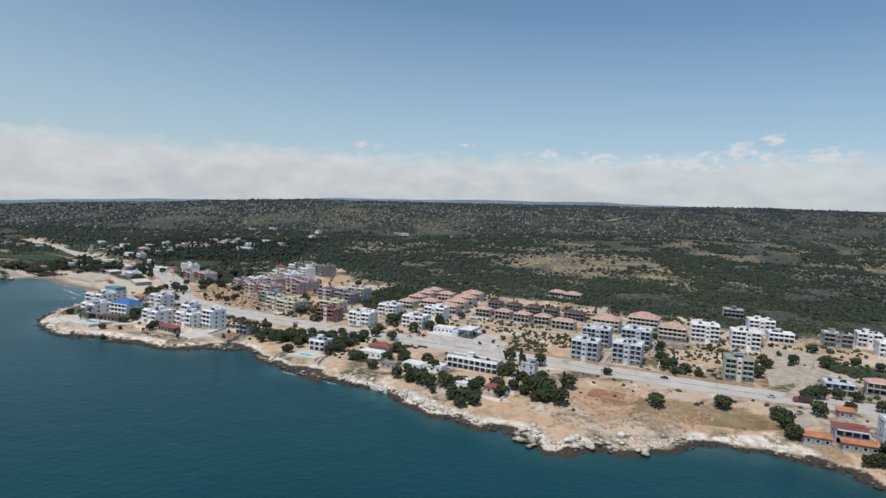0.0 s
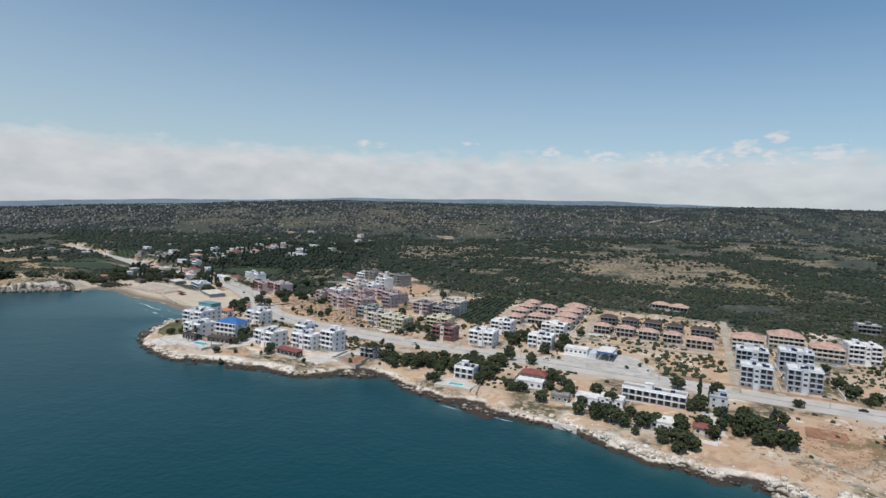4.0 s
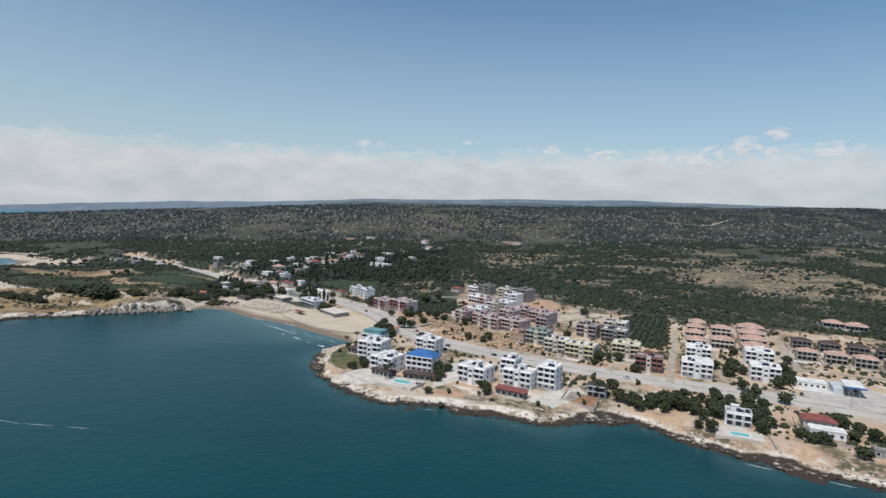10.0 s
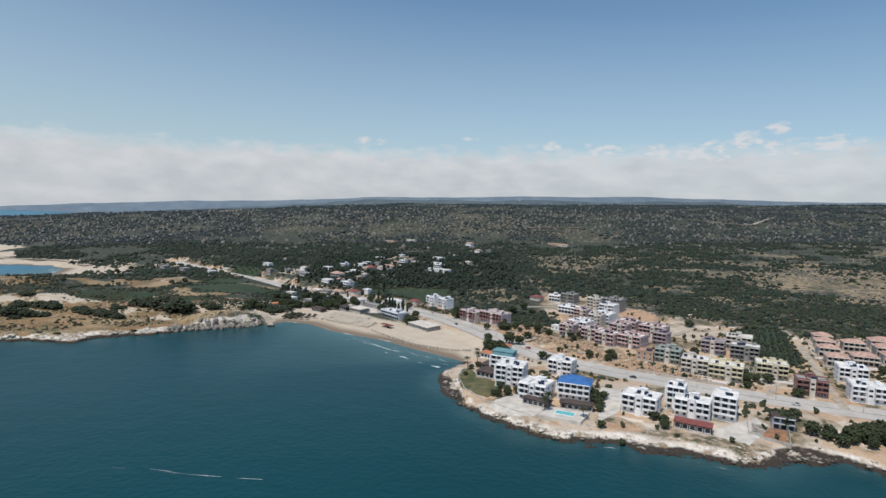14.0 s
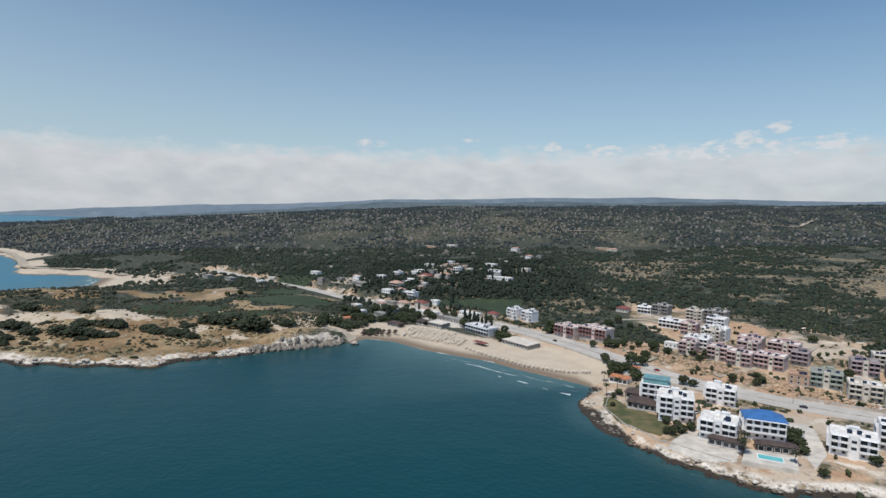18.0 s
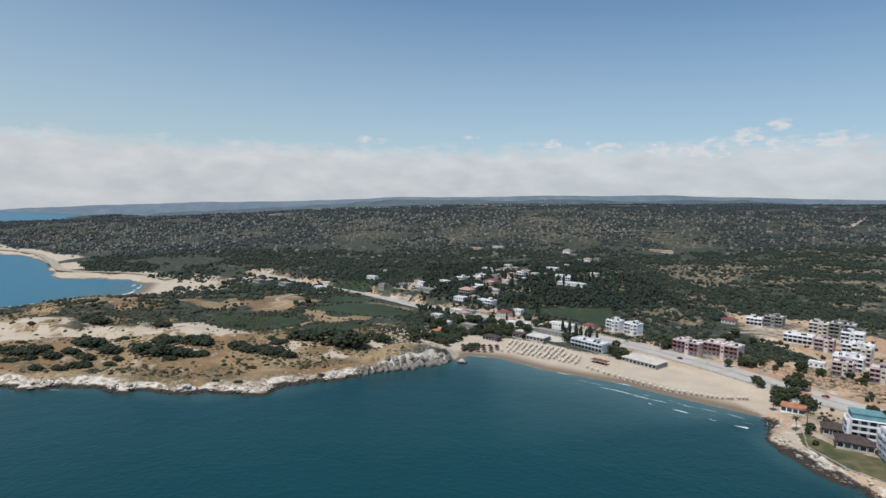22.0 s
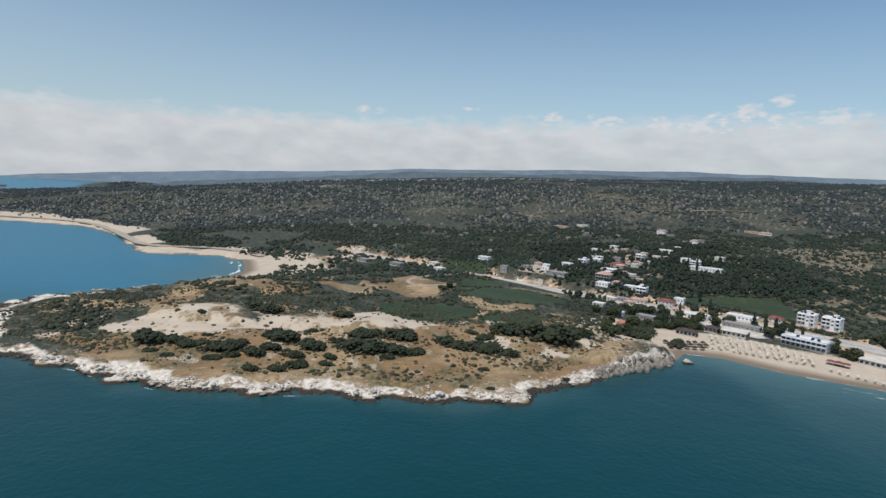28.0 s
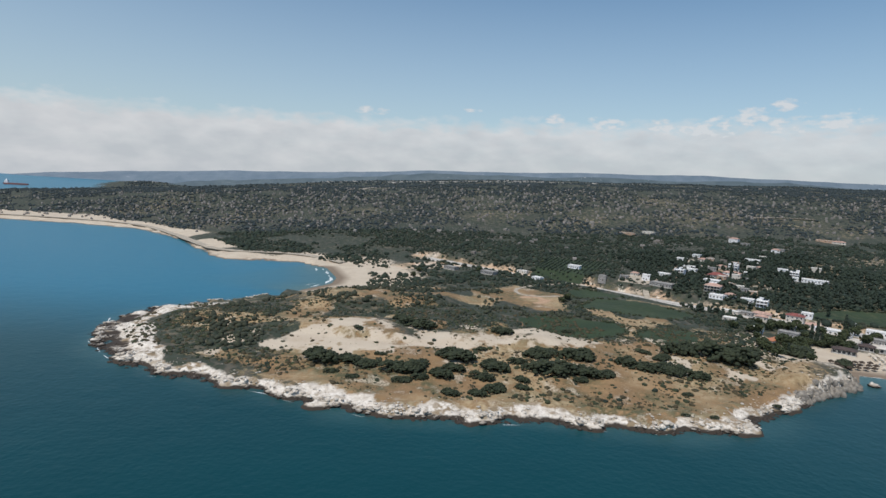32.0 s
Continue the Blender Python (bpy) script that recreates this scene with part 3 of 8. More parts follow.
def ribbon(name, line, width, lift, mat, offset=0.0, step=6.0):
    """A strip along a line of the plan that follows the ground, with a little thickness."""
    pts = [Vector((*p, 0)) for p in line]
    for _ in range(2):
        cut = [pts[0]]
        for a, b in zip(pts, pts[1:]):
            cut += [a.lerp(b, 0.25), a.lerp(b, 0.75)]
        pts = cut + [pts[-1]]
    out = [pts[0]]
    for a, b in zip(pts, pts[1:]):
        n = max(1, int((b - a).length / step))
        out += [a.lerp(b, (k + 1) / n) for k in range(n)]
    rows = []
    for k, p in enumerate(out):
        t = (out[min(k + 1, len(out) - 1)] - out[max(k - 1, 0)]).normalized()
        side = Vector((-t.y, t.x, 0))
        rows += [p + side * (offset - width / 2), p + side * (offset + width / 2)]
    xy = np.array([(p.x, p.y) for p in rows])
    z = lie(xy[:, 0], xy[:, 1])[0].reshape(-1, 2).max(1)
    z = np.convolve(np.pad(z, 2, "edge"), np.ones(5) / 5, "valid").repeat(2) + lift
    bm = bmesh.new()
    top = [bm.verts.new((x, y, h)) for (x, y), h in zip(xy, z)]
    low = [bm.verts.new((x, y, h - 0.5)) for (x, y), h in zip(xy, z)]
    for k in range(0, len(top) - 2, 2):
        bm.faces.new((top[k], top[k + 2], top[k + 3], top[k + 1]))
        bm.faces.new((low[k], low[k + 2], top[k + 2], top[k]))
        bm.faces.new((top[k + 1], top[k + 3], low[k + 3], low[k + 1]))
    bmesh.ops.recalc_face_normals(bm, faces=bm.faces)
    me = bpy.data.meshes.new(name)
    bm.to_mesh(me)
    bm.free()
    me.materials.append(mat)
    return new(name, me)


tagged(ribbon("road", ROAD, 10.5, 0.16, ASPHALT, -6.4), "pale dusty coast road lane", "road", kind="structure")
tagged(ribbon("kerb", ROAD, 1.5, 0.32, CONCRETE_KERB), "raised pale kerb strip between the lanes", "kerb", kind="structure")
tagged(ribbon("road", ROAD, 10.5, 0.16, ASPHALT, 6.4), "pale dusty coast road lane", "road", kind="structure")


# ---- makers ----
def part(name, bm, mats, parent, label="", at=None):
    """Links a bmesh (or a mesh made before) as one mesh object under a thing or a part."""
    if isinstance(bm, bmesh.types.BMesh):
        me = bpy.data.meshes.new(name)
        bm.to_mesh(me)
        bm.free()
        for m in mats if isinstance(mats, (list, tuple)) else [mats]:
            me.materials.append(m)
    else:
        me = bm
    ob = new(name, me)
    ob.parent = parent
    if at is not None:
        ob.matrix_basis = at
    return tagged(ob, label) if label else ob


def thing(name, m, label, category, group=""):
    ob = new(name)
    ob.empty_display_size = 1.0
    ob.matrix_basis = m
    return tagged(ob, label, category, group)


def box(bm, x0, x1, y0, y1, z0, z1, slot=0):
    v = [bm.verts.new(c) for c in ((x0, y0, z0), (x1, y0, z0), (x1, y1, z0), (x0, y1, z0), (x0, y0, z1), (x1, y0, z1), (x1, y1, z1), (x0, y1, z1))]
    for f in ((0, 3, 2, 1), (4, 5, 6, 7), (0, 1, 5, 4), (1, 2, 6, 5), (2, 3, 7, 6), (3, 0, 4, 7)):
        bm.faces.new([v[i] for i in f]).material_index = slot
    return v


def tube(bm, a, b, r0, r1, n=7, slot=0):
    """A tapered stick from a to b."""
    a, b = Vector(a), Vector(b)
    q = (b - a).to_track_quat("Z", "Y")
    rings = []
    for p, r in ((a, r0), (b, r1)):
        rings.append([bm.verts.new(p + q @ Vector((r * math.cos(k * math.tau / n), r * math.sin(k * math.tau / n), 0))) for k in range(n)])
    for k in range(n):
        bm.faces.new((rings[0][k], rings[0][(k + 1) % n], rings[1][(k + 1) % n], rings[1][k])).material_index = slot
    bm.faces.new(rings[0][::-1]).material_index = slot
    bm.faces.new(rings[1]).material_index = slot


def shift(x, y, z, turn=0.0, tilt=0.0):
    return pose(x, y, z, tilt, 0, turn)


CACHE = {}


def cached(key, make, mats):
    if key not in CACHE:
        bm = bmesh.new()
        make(bm)
        me = bpy.data.meshes.new(key[0])
        bm.to_mesh(me)
        bm.free()
        for m in mats:
            me.materials.append(m)
        CACHE[key] = me
    return CACHE[key]


# ---- paints ----
WHITE = paint("white plaster", (0.85, 0.85, 0.86), 0.75, 5.0, 0.10)
BLUEWHITE = paint("bluish white plaster", (0.58, 0.62, 0.68), 0.75, 5.0, 0.14)
CREAM = paint("cream plaster", (0.67, 0.62, 0.55), 0.8, 5.0, 0.14)
YELLOW = paint("pale yellow plaster", (0.67, 0.61, 0.43), 0.8, 5.0, 0.14)
PINK = paint("dusty pink plaster", (0.56, 0.41, 0.40), 0.8, 5.0, 0.15)
PALE_PINK = paint("pale pink plaster", (0.66, 0.545, 0.53), 0.8, 5.0, 0.15)
MAROON = paint("brick red plaster", (0.27, 0.125, 0.115), 0.8, 5.0, 0.15)
MAUVE = paint("mauve plaster", (0.43, 0.35, 0.37), 0.8, 5.0, 0.15)
MINT = paint("grey green plaster", (0.39, 0.44, 0.39), 0.8, 5.0, 0.15)
GREY = paint("raw grey concrete", (0.30, 0.29, 0.28), 0.85, 4.0, 0.2)
TAN = paint("tan plaster", (0.50, 0.34, 0.24), 0.8, 5.0, 0.15)
TEAL = paint("teal boards", (0.16, 0.33, 0.36), 0.7, 3.0, 0.2)
TILE_RED = paint("faded terracotta tiles", (0.56, 0.365, 0.295), 0.85, 2.4, 0.3)
ROOF_RED = paint("dull red sheet roof", (0.27, 0.085, 0.07), 0.65, 3.0, 0.3)
ROOF_ORANGE = paint("orange sheet roof", (0.55, 0.22, 0.11), 0.6, 3.0, 0.25)
ROOF_BLUE = paint("blue metal roof", (0.045, 0.16, 0.42), 0.45, 3.0, 0.2)
ROOF_BROWN = paint("brown shingle roof", (0.085, 0.062, 0.056), 0.8, 2.0, 0.3)
ROOF_GREY = paint("grey membrane roof", (0.36, 0.35, 0.33), 0.85, 3.0, 0.3)
ROOF_WHITE = paint("whitewashed roof screed", (0.78, 0.765, 0.735), 0.85, 3.0, 0.2)
CONCRETE = paint("pale concrete", (0.50, 0.47, 0.43), 0.9, 4.0, 0.22)
DARKWOOD = paint("dark stained timber", (0.07, 0.045, 0.03), 0.7, 1.5, 0.3)
METAL = paint("galvanised steel", (0.42, 0.43, 0.44), 0.4, 1.0, 0.15, metal=0.7)
TANK = paint("white tank shell", (0.70, 0.71, 0.72), 0.5, 1.0, 0.12)
FRAME = paint("white window frame", (0.66, 0.67, 0.68), 0.5, 1.0, 0.08)
SOLAR = paint("solar collector glass", (0.02, 0.03, 0.055), 0.12, 1.0, 0.1)
CANVAS = paint("sun-bleached canvas", (0.66, 0.59, 0.49), 0.9, 1.0, 0.10, vary=0.25)
THATCH = paint("dark reed thatch", (0.060, 0.043, 0.031), 0.95, 0.6, 0.3)
RUBBER = paint("black rubber", (0.02, 0.02, 0.02), 0.8, 0.5, 0.2)


def build_glass(nt, bsdf):
    r = nt.nodes.new("ShaderNodeObjectInfo").outputs["Random"]
    c = blend(nt, r, (0.012, 0.016, 0.022), (0.045, 0.055, 0.065))
    nt.links.new(c, bsdf.inputs["Base Color"])
    bsdf.inputs["IOR"].default_value = 1.5


GLASS = material("dim window glass", build_glass, 0.08)


def build_pool(nt, bsdf):
    p = place(nt)
    c = blend(nt, noise_of(nt, p, 1.5), (0.06, 0.42, 0.46), (0.10, 0.52, 0.55))
    nt.links.new(c, bsdf.inputs["Base Color"])
    relief(nt, bsdf, noise_of(nt, p, 0.7), 0.3, 0.05)


POOL = material("clear pool water", build_pool, 0.06)


def leaf_paint(name, a, b):
    def build(nt, bsdf):
        geo = nt.nodes.new("ShaderNodeNewGeometry")
        r = geo.outputs["Random Per Island"]
        n = noise_of(nt, geo.outputs["Position"], 1.1, 3)
        c = blend(nt, r, a, b)
        c = blend(nt, ramp(nt, n, 0.35, 0.75), tuple(v * 0.55 for v in a), c)
        nt.links.new(c, bsdf.inputs["Base Color"])
        relief(nt, bsdf, n, 0.8, 0.4)
    return material(name, build, 0.85)


LEAF = leaf_paint("maquis leaves", (0.030, 0.042, 0.018), (0.076, 0.092, 0.038))
LEAF_DARK = leaf_paint("dark tree leaves", (0.015, 0.030, 0.018), (0.044, 0.068, 0.039))
# Both blued and paled: the haze over far woods is in the leaf colour.
LEAF_HAZED = leaf_paint("far leaves blued for haze", (0.029, 0.046, 0.052), (0.056, 0.080, 0.085))
LEAF_HAZED_PALE = leaf_paint("paler far leaves blued for haze", (0.038, 0.054, 0.058), (0.070, 0.092, 0.094))
LEAF_TREE = leaf_paint("garden tree leaves", (0.034, 0.050, 0.018), (0.098, 0.118, 0.045))
LEAF_OLIVE = leaf_paint("olive leaves", (0.036, 0.045, 0.025), (0.074, 0.083, 0.047))
LEAF_BUSH = leaf_paint("lentisk bush leaves", (0.026, 0.038, 0.017), (0.058, 0.074, 0.034))
LEAF_DRY = leaf_paint("dry shrub leaves", (0.062, 0.052, 0.024), (0.13, 0.10, 0.05))
LEAF_PALM = leaf_paint("palm fronds", (0.030, 0.042, 0.016), (0.075, 0.090, 0.036))
BARK = paint("rough bark", (0.10, 0.075, 0.055), 0.95, 0.5, 0.3)
BANK_STONE = paint("rust stained limestone", (0.50, 0.35, 0.235), 0.95, 1.6, 0.35)
TAN_STONE = paint("tan hillside stone", (0.42, 0.35, 0.26), 0.95, 1.4, 0.3)
HILL_STONE = paint("weathered hillside limestone", (0.19, 0.178, 0.165), 0.95, 1.4, 0.3)


# ---- houses ----
def loft(bm, rings, slots=None, cap=True):
    """Joins rings of points (each as long as the first) into one closed skin."""
    made = [[bm.verts.new(c) for c in ring] for ring in rings]
    n = len(made[0])
    for k, (lo, hi) in enumerate(zip(made, made[1:])):
        for i in range(n):
            f = bm.faces.new((lo[i], lo[(i + 1) % n], hi[(i + 1) % n], hi[i]))
            f.material_index = slots[k] if slots else 0
    if cap:
        bm.faces.new(made[0][::-1])
        bm.faces.new(made[-1]).material_index = slots[-1] if slots else 0


def oblong(w, d, z):
    return [(-w / 2, -d / 2, z), (w / 2, -d / 2, z), (w / 2, d / 2, z), (-w / 2, d / 2, z)]


def frame_mesh(w, h, sill, glazed=False):
    def make(bm):
        def ring(x, lo, hi, y):
            return [(-x, y, lo), (x, y, lo), (x, y, hi), (-x, y, hi)]
        t = 0.1
        a, b = w / 2, w / 2 - t
        rings = [ring(a, 0, h, 0.0), ring(a, 0, h, -0.09), ring(b, t, h - t, -0.09), ring(b, t, h - t, 0.0)]
        if sill:
            rings[1] = ring(a + 0.1, -0.06, h + 0.03, -0.16)
        made = [[bm.verts.new(c) for c in r] for r in rings]
        for lo, hi in zip(made, made[1:] + made[:1]):
            for i in range(4):
                bm.faces.new((lo[i], lo[(i + 1) % 4], hi[(i + 1) % 4], hi[i]))
        bmesh.ops.recalc_face_normals(bm, faces=bm.faces)
        if glazed:
            box(bm, -b, b, -0.03, 0.0, t, h - t, 1)
    return cached(("window", w, h, sill, glazed), make, [FRAME, GLASS])


def add_window(ob, at, w=1.5, h=1.45, name="window"):
    """A window: a frame with its pane; in the farthest houses the two are one."""
    far = ob.matrix_basis.translation.y > 690
    win = part(name, frame_mesh(w, h, name == "window", far), None, ob, at=at)
    if far:
        return win
    part("pane", cached(("pane", w, h), lambda bm: box(bm, -w / 2 + 0.1, w / 2 - 0.1, -0.03, 0.0, 0.1, h - 0.1), [GLASS]), None, win, "dim glass pane")
    return win


def balcony_mesh(w, deep, solid, fins=False):
    def make(bm):
        if not solid:
            box(bm, -w / 2, w / 2, -deep, 0.0, -0.18, 0.0)
            return
        a, b, t = w / 2, deep, 0.12
        out = [(-a, 0), (-a, -b), (a, -b), (a, 0)]
        inn = [(-a + t, 0), (-a + t, -b + t), (a - t, -b + t), (a - t, 0)]
        lo, hi = [bm.verts.new((x, y, -0.18)) for x, y in out], [bm.verts.new((x, y, 0.95)) for x, y in out]
        hin, floor = [bm.verts.new((x, y, 0.95)) for x, y in inn], [bm.verts.new((x, y, 0.0)) for x, y in inn]
        if fins:
            box(bm, -a + 0.02, -a + 0.16, -b + 0.02, -0.02, 0.96, 2.78)
            box(bm, a - 0.16, a - 0.02, -b + 0.02, -0.02, 0.96, 2.78)
        bm.faces.new(lo)
        bm.faces.new(floor[::-1])
        for i in range(3):
            bm.faces.new((lo[i], hi[i], hi[i + 1], lo[i + 1]))
            bm.faces.new((hi[i], hin[i], hin[i + 1], hi[i + 1]))
            bm.faces.new((hin[i], floor[i], floor[i + 1], hin[i + 1]))
        bmesh.ops.recalc_face_normals(bm, faces=bm.faces)
    return make


def railing_mesh(w, deep):
    def make(bm):
        for x in np.linspace(-w / 2 + 0.05, w / 2 - 0.05, max(3, int(w / 0.7))):
            box(bm, x - 0.03, x + 0.03, -deep + 0.02, -deep + 0.08, 0.0, 0.95)
        box(bm, -w / 2, w / 2, -deep + 0.01, -deep + 0.09, 0.95, 1.02)
        for s in (-1, 1):
            x = s * (w / 2 - 0.05)
            box(bm, x - 0.04, x + 0.04, -deep + 0.09, 0.0, 0.95, 1.02)
    return cached(("railing", w, deep), make, [METAL])


def roof_flat(bm, w, d, z, rim=0.75):
    box(bm, -w / 2 - 0.25, w / 2 + 0.25, -d / 2 - 0.25, d / 2 + 0.25, z, z + 0.28)
    for x0, x1, y0, y1 in ((-w / 2 - 0.05, w / 2 + 0.05, -d / 2 - 0.05, -d / 2 + 0.17), (-w / 2 - 0.05, w / 2 + 0.05, d / 2 - 0.17, d / 2 + 0.05),
                           (-w / 2 - 0.05, -w / 2 + 0.17, -d / 2 + 0.17, d / 2 - 0.17), (w / 2 - 0.17, w / 2 + 0.05, -d / 2 + 0.17, d / 2 - 0.17)):
        box(bm, x0, x1, y0, y1, z + 0.28, z + 0.28 + rim, 1)


def roof_hip(bm, w, d, z, pitch=0.42, over=0.7):
    """A hipped roof with a thick eave."""
    a, b = w / 2 + over, d / 2 + over
    h = min(a, b) * pitch
    ridge = (max(0.0, a - b), 0.0) if a >= b else (0.0, b - a)
    low = [bm.verts.new((x, y, z)) for x, y in ((-a, -b), (a, -b), (a, b), (-a, b))]
    top = [bm.verts.new((x, y, z + 0.22)) for x, y in ((-a, -b), (a, -b), (a, b), (-a, b))]
    r0, r1 = bm.verts.new((-ridge[0], -ridge[1], z + 0.22 + h)), bm.verts.new((ridge[0] + 0.01, ridge[1] + 0.01, z + 0.22 + h))
    bm.faces.new(low[::-1])
    for k in range(4):
        bm.faces.new((low[k], low[(k + 1) % 4], top[(k + 1) % 4], top[k]))
    if a >= b:
        sides = ((top[0], top[1], r1, r0), (top[1], top[2], r1), (top[2], top[3], r0, r1), (top[3], top[0], r0))
    else:
        sides = ((top[0], top[1], r0), (top[1], top[2], r1, r0), (top[2], top[3], r1), (top[3], top[0], r0, r1))
    for f in sides:
        bm.faces.new(f)


def roof_shed(bm, w, d, z, fall=0.9):
    a, b = w / 2 + 0.5, d / 2 + 0.5
    v = [bm.verts.new(c) for c in ((-a, -b, z), (a, -b, z), (a, b, z + fall), (-a, b, z + fall), (-a, -b, z + 0.16), (a, -b, z + 0.16), (a, b, z + fall + 0.16), (-a, b, z + fall + 0.16))]
    for f in ((0, 3, 2, 1), (4, 5, 6, 7), (0, 1, 5, 4), (1, 2, 6, 5), (2, 3, 7, 6), (3, 0, 4, 7)):
        bm.faces.new([v[i] for i in f])


def tank_mesh():
    def make(bm):
        tube(bm, (-0.8, 0, 0.75), (0.8, 0, 0.75), 0.42, 0.42, 10)
        box(bm, -0.6, -0.5, -0.4, 0.4, 0, 0.4)
        box(bm, 0.5, 0.6, -0.4, 0.4, 0, 0.4)
    return cached(("water_tank",), make, [TANK])


def panel_mesh():
    def make(bm):
        v = box(bm, -1.0, 1.0, -0.9, 0.9, 0.0, 0.1)
        for p in v:
            p.co.z += (p.co.y + 0.9) * 0.75 + 0.1
        box(bm, -0.95, -0.85, 0.7, 0.8, 0, 1.3, 1)
        box(bm, 0.85, 0.95, 0.7, 0.8, 0, 1.3, 1)
    return cached(("solar_panel",), make, [SOLAR, METAL])


KINDS = {
    # wall, roof form, roof paint, name, category, label, balconies
    "hotel": (WHITE, "flat", ROOF_WHITE, "hotel", "hotel", "white plastered seafront hotel with tiers of balconies", "solid"),
    "glass": (WHITE, "glass", TEAL, "hotel", "hotel", "white hotel with a teal glazed top floor", "solid"),
    "blueroof": (WHITE, "hip", ROOF_BLUE, "hotel", "hotel", "white seafront hotel under a bright blue roof", "solid"),
    "white": (WHITE, "flat", ROOF_WHITE, "apartment_block", "apartment block", "white plastered apartment block with a flat roof", "solid"),
    "bluewhite": (BLUEWHITE, "flat", ROOF_WHITE, "apartment_block", "apartment block", "bluish white apartment block with flat roof", "rail"),
    "cream": (CREAM, "flat", ROOF_WHITE, "apartment_block", "apartment block", "cream apartment block with deep balconies", "solid"),
    "yellow": (YELLOW, "flat", ROOF_WHITE, "apartment_block", "apartment block", "pale yellow apartment block with deep balconies", "solid"),
    "pink": (PINK, "flat", ROOF_WHITE, "apartment_block", "apartment block", "dusty pink apartment block with cluttered flat roof", "solid"),
    "pinkhotel": (PALE_PINK, "flat", ROOF_WHITE, "hotel", "hotel", "pink and red hotel with balconies behind the beach", "red"),
    "maroon": (MAROON, "flat", ROOF_GREY, "apartment_block", "apartment block", "brick red apartment house beside the road", "solid"),
    "mauve": (MAUVE, "flat", ROOF_GREY, "apartment_block", "apartment block", "mauve apartment block with pale roof rim", "solid"),
    "mint": (MINT, "flat", ROOF_GREY, "apartment_block", "apartment block", "grey green apartment block with balconies", "solid"),
    "grey": (GREY, "flat", ROOF_WHITE, "apartment_block", "apartment block", "unfinished grey concrete apartment block", "solid"),
    "tan": (TAN, "flat", TILE_RED, "house", "house", "small tan house with a terracotta roof deck", ""),
    "terra": (CREAM, "hip", TILE_RED, "row_house", "house", "cream row house with faded terracotta roof", "solid"),
    "villa": (CREAM, "hip", TILE_RED, "villa", "house", "pale villa with faded terracotta hipped roof", "rail"),
    "shorevilla": (WHITE, "flat", ROOF_GREY, "villa", "house", "white shore villa with a grey flat roof", "rail"),
    "villadark": (GREY, "hip", ROOF_BROWN, "villa", "house", "grey villa with dark tiled hipped roof", "rail"),
    "whitelow": (WHITE, "flat", ROOF_WHITE, "bungalow", "house", "low white house with a flat roof", ""),
    "greylow": (GREY, "flat", ROOF_GREY, "bungalow", "house", "low grey house with a flat roof", ""),
    "mintlow": (BLUEWHITE, "flat", ROOF_GREY, "house", "house", "small pale blue house among trees", ""),
    "bluehouse": (BLUEWHITE, "hip", ROOF_BROWN, "house", "house", "pale blue house with a dark roof", "rail"),
    "redhip": (CREAM, "hip", ROOF_RED, "bungalow", "house", "low house with a red hipped roof", ""),
    "redhipblue": (BLUEWHITE, "shed", ROOF_RED, "guest_house", "house", "pale blue guest house with a red roof", "rail"),
    "redlow": (GREY, "shed", ROOF_ORANGE, "shed", "shed", "low shed with an orange red sheet roof", ""),
    "orangelow": (WHITE, "shed", ROOF_ORANGE, "beach_cafe", "cafe", "beach cafe under an orange sheet roof", ""),
    "redshed": (DARKWOOD, "shed", ROOF_RED, "restaurant", "restaurant", "open seafront restaurant under a red roof", ""),
    "brown": (DARKWOOD, "hip", ROOF_BROWN, "pavilion", "pavilion", "low pavilion under a dark brown roof", ""),
    "motel": (WHITE, "flat", ROOF_GREY, "motel", "motel", "long white two-storey motel beside the road", "rail"),
    "teal": (BLUEWHITE, "flat", ROOF_WHITE, "beach_hotel", "hotel", "teal and white beach hotel with long balconies", "solid"),
    "pavilion": (GREY, "shed", CREAM, "pavilion", "pavilion", "pale roofed pavilion at the edge of the sand", ""),
}
FOOT = []
GARDENS = []


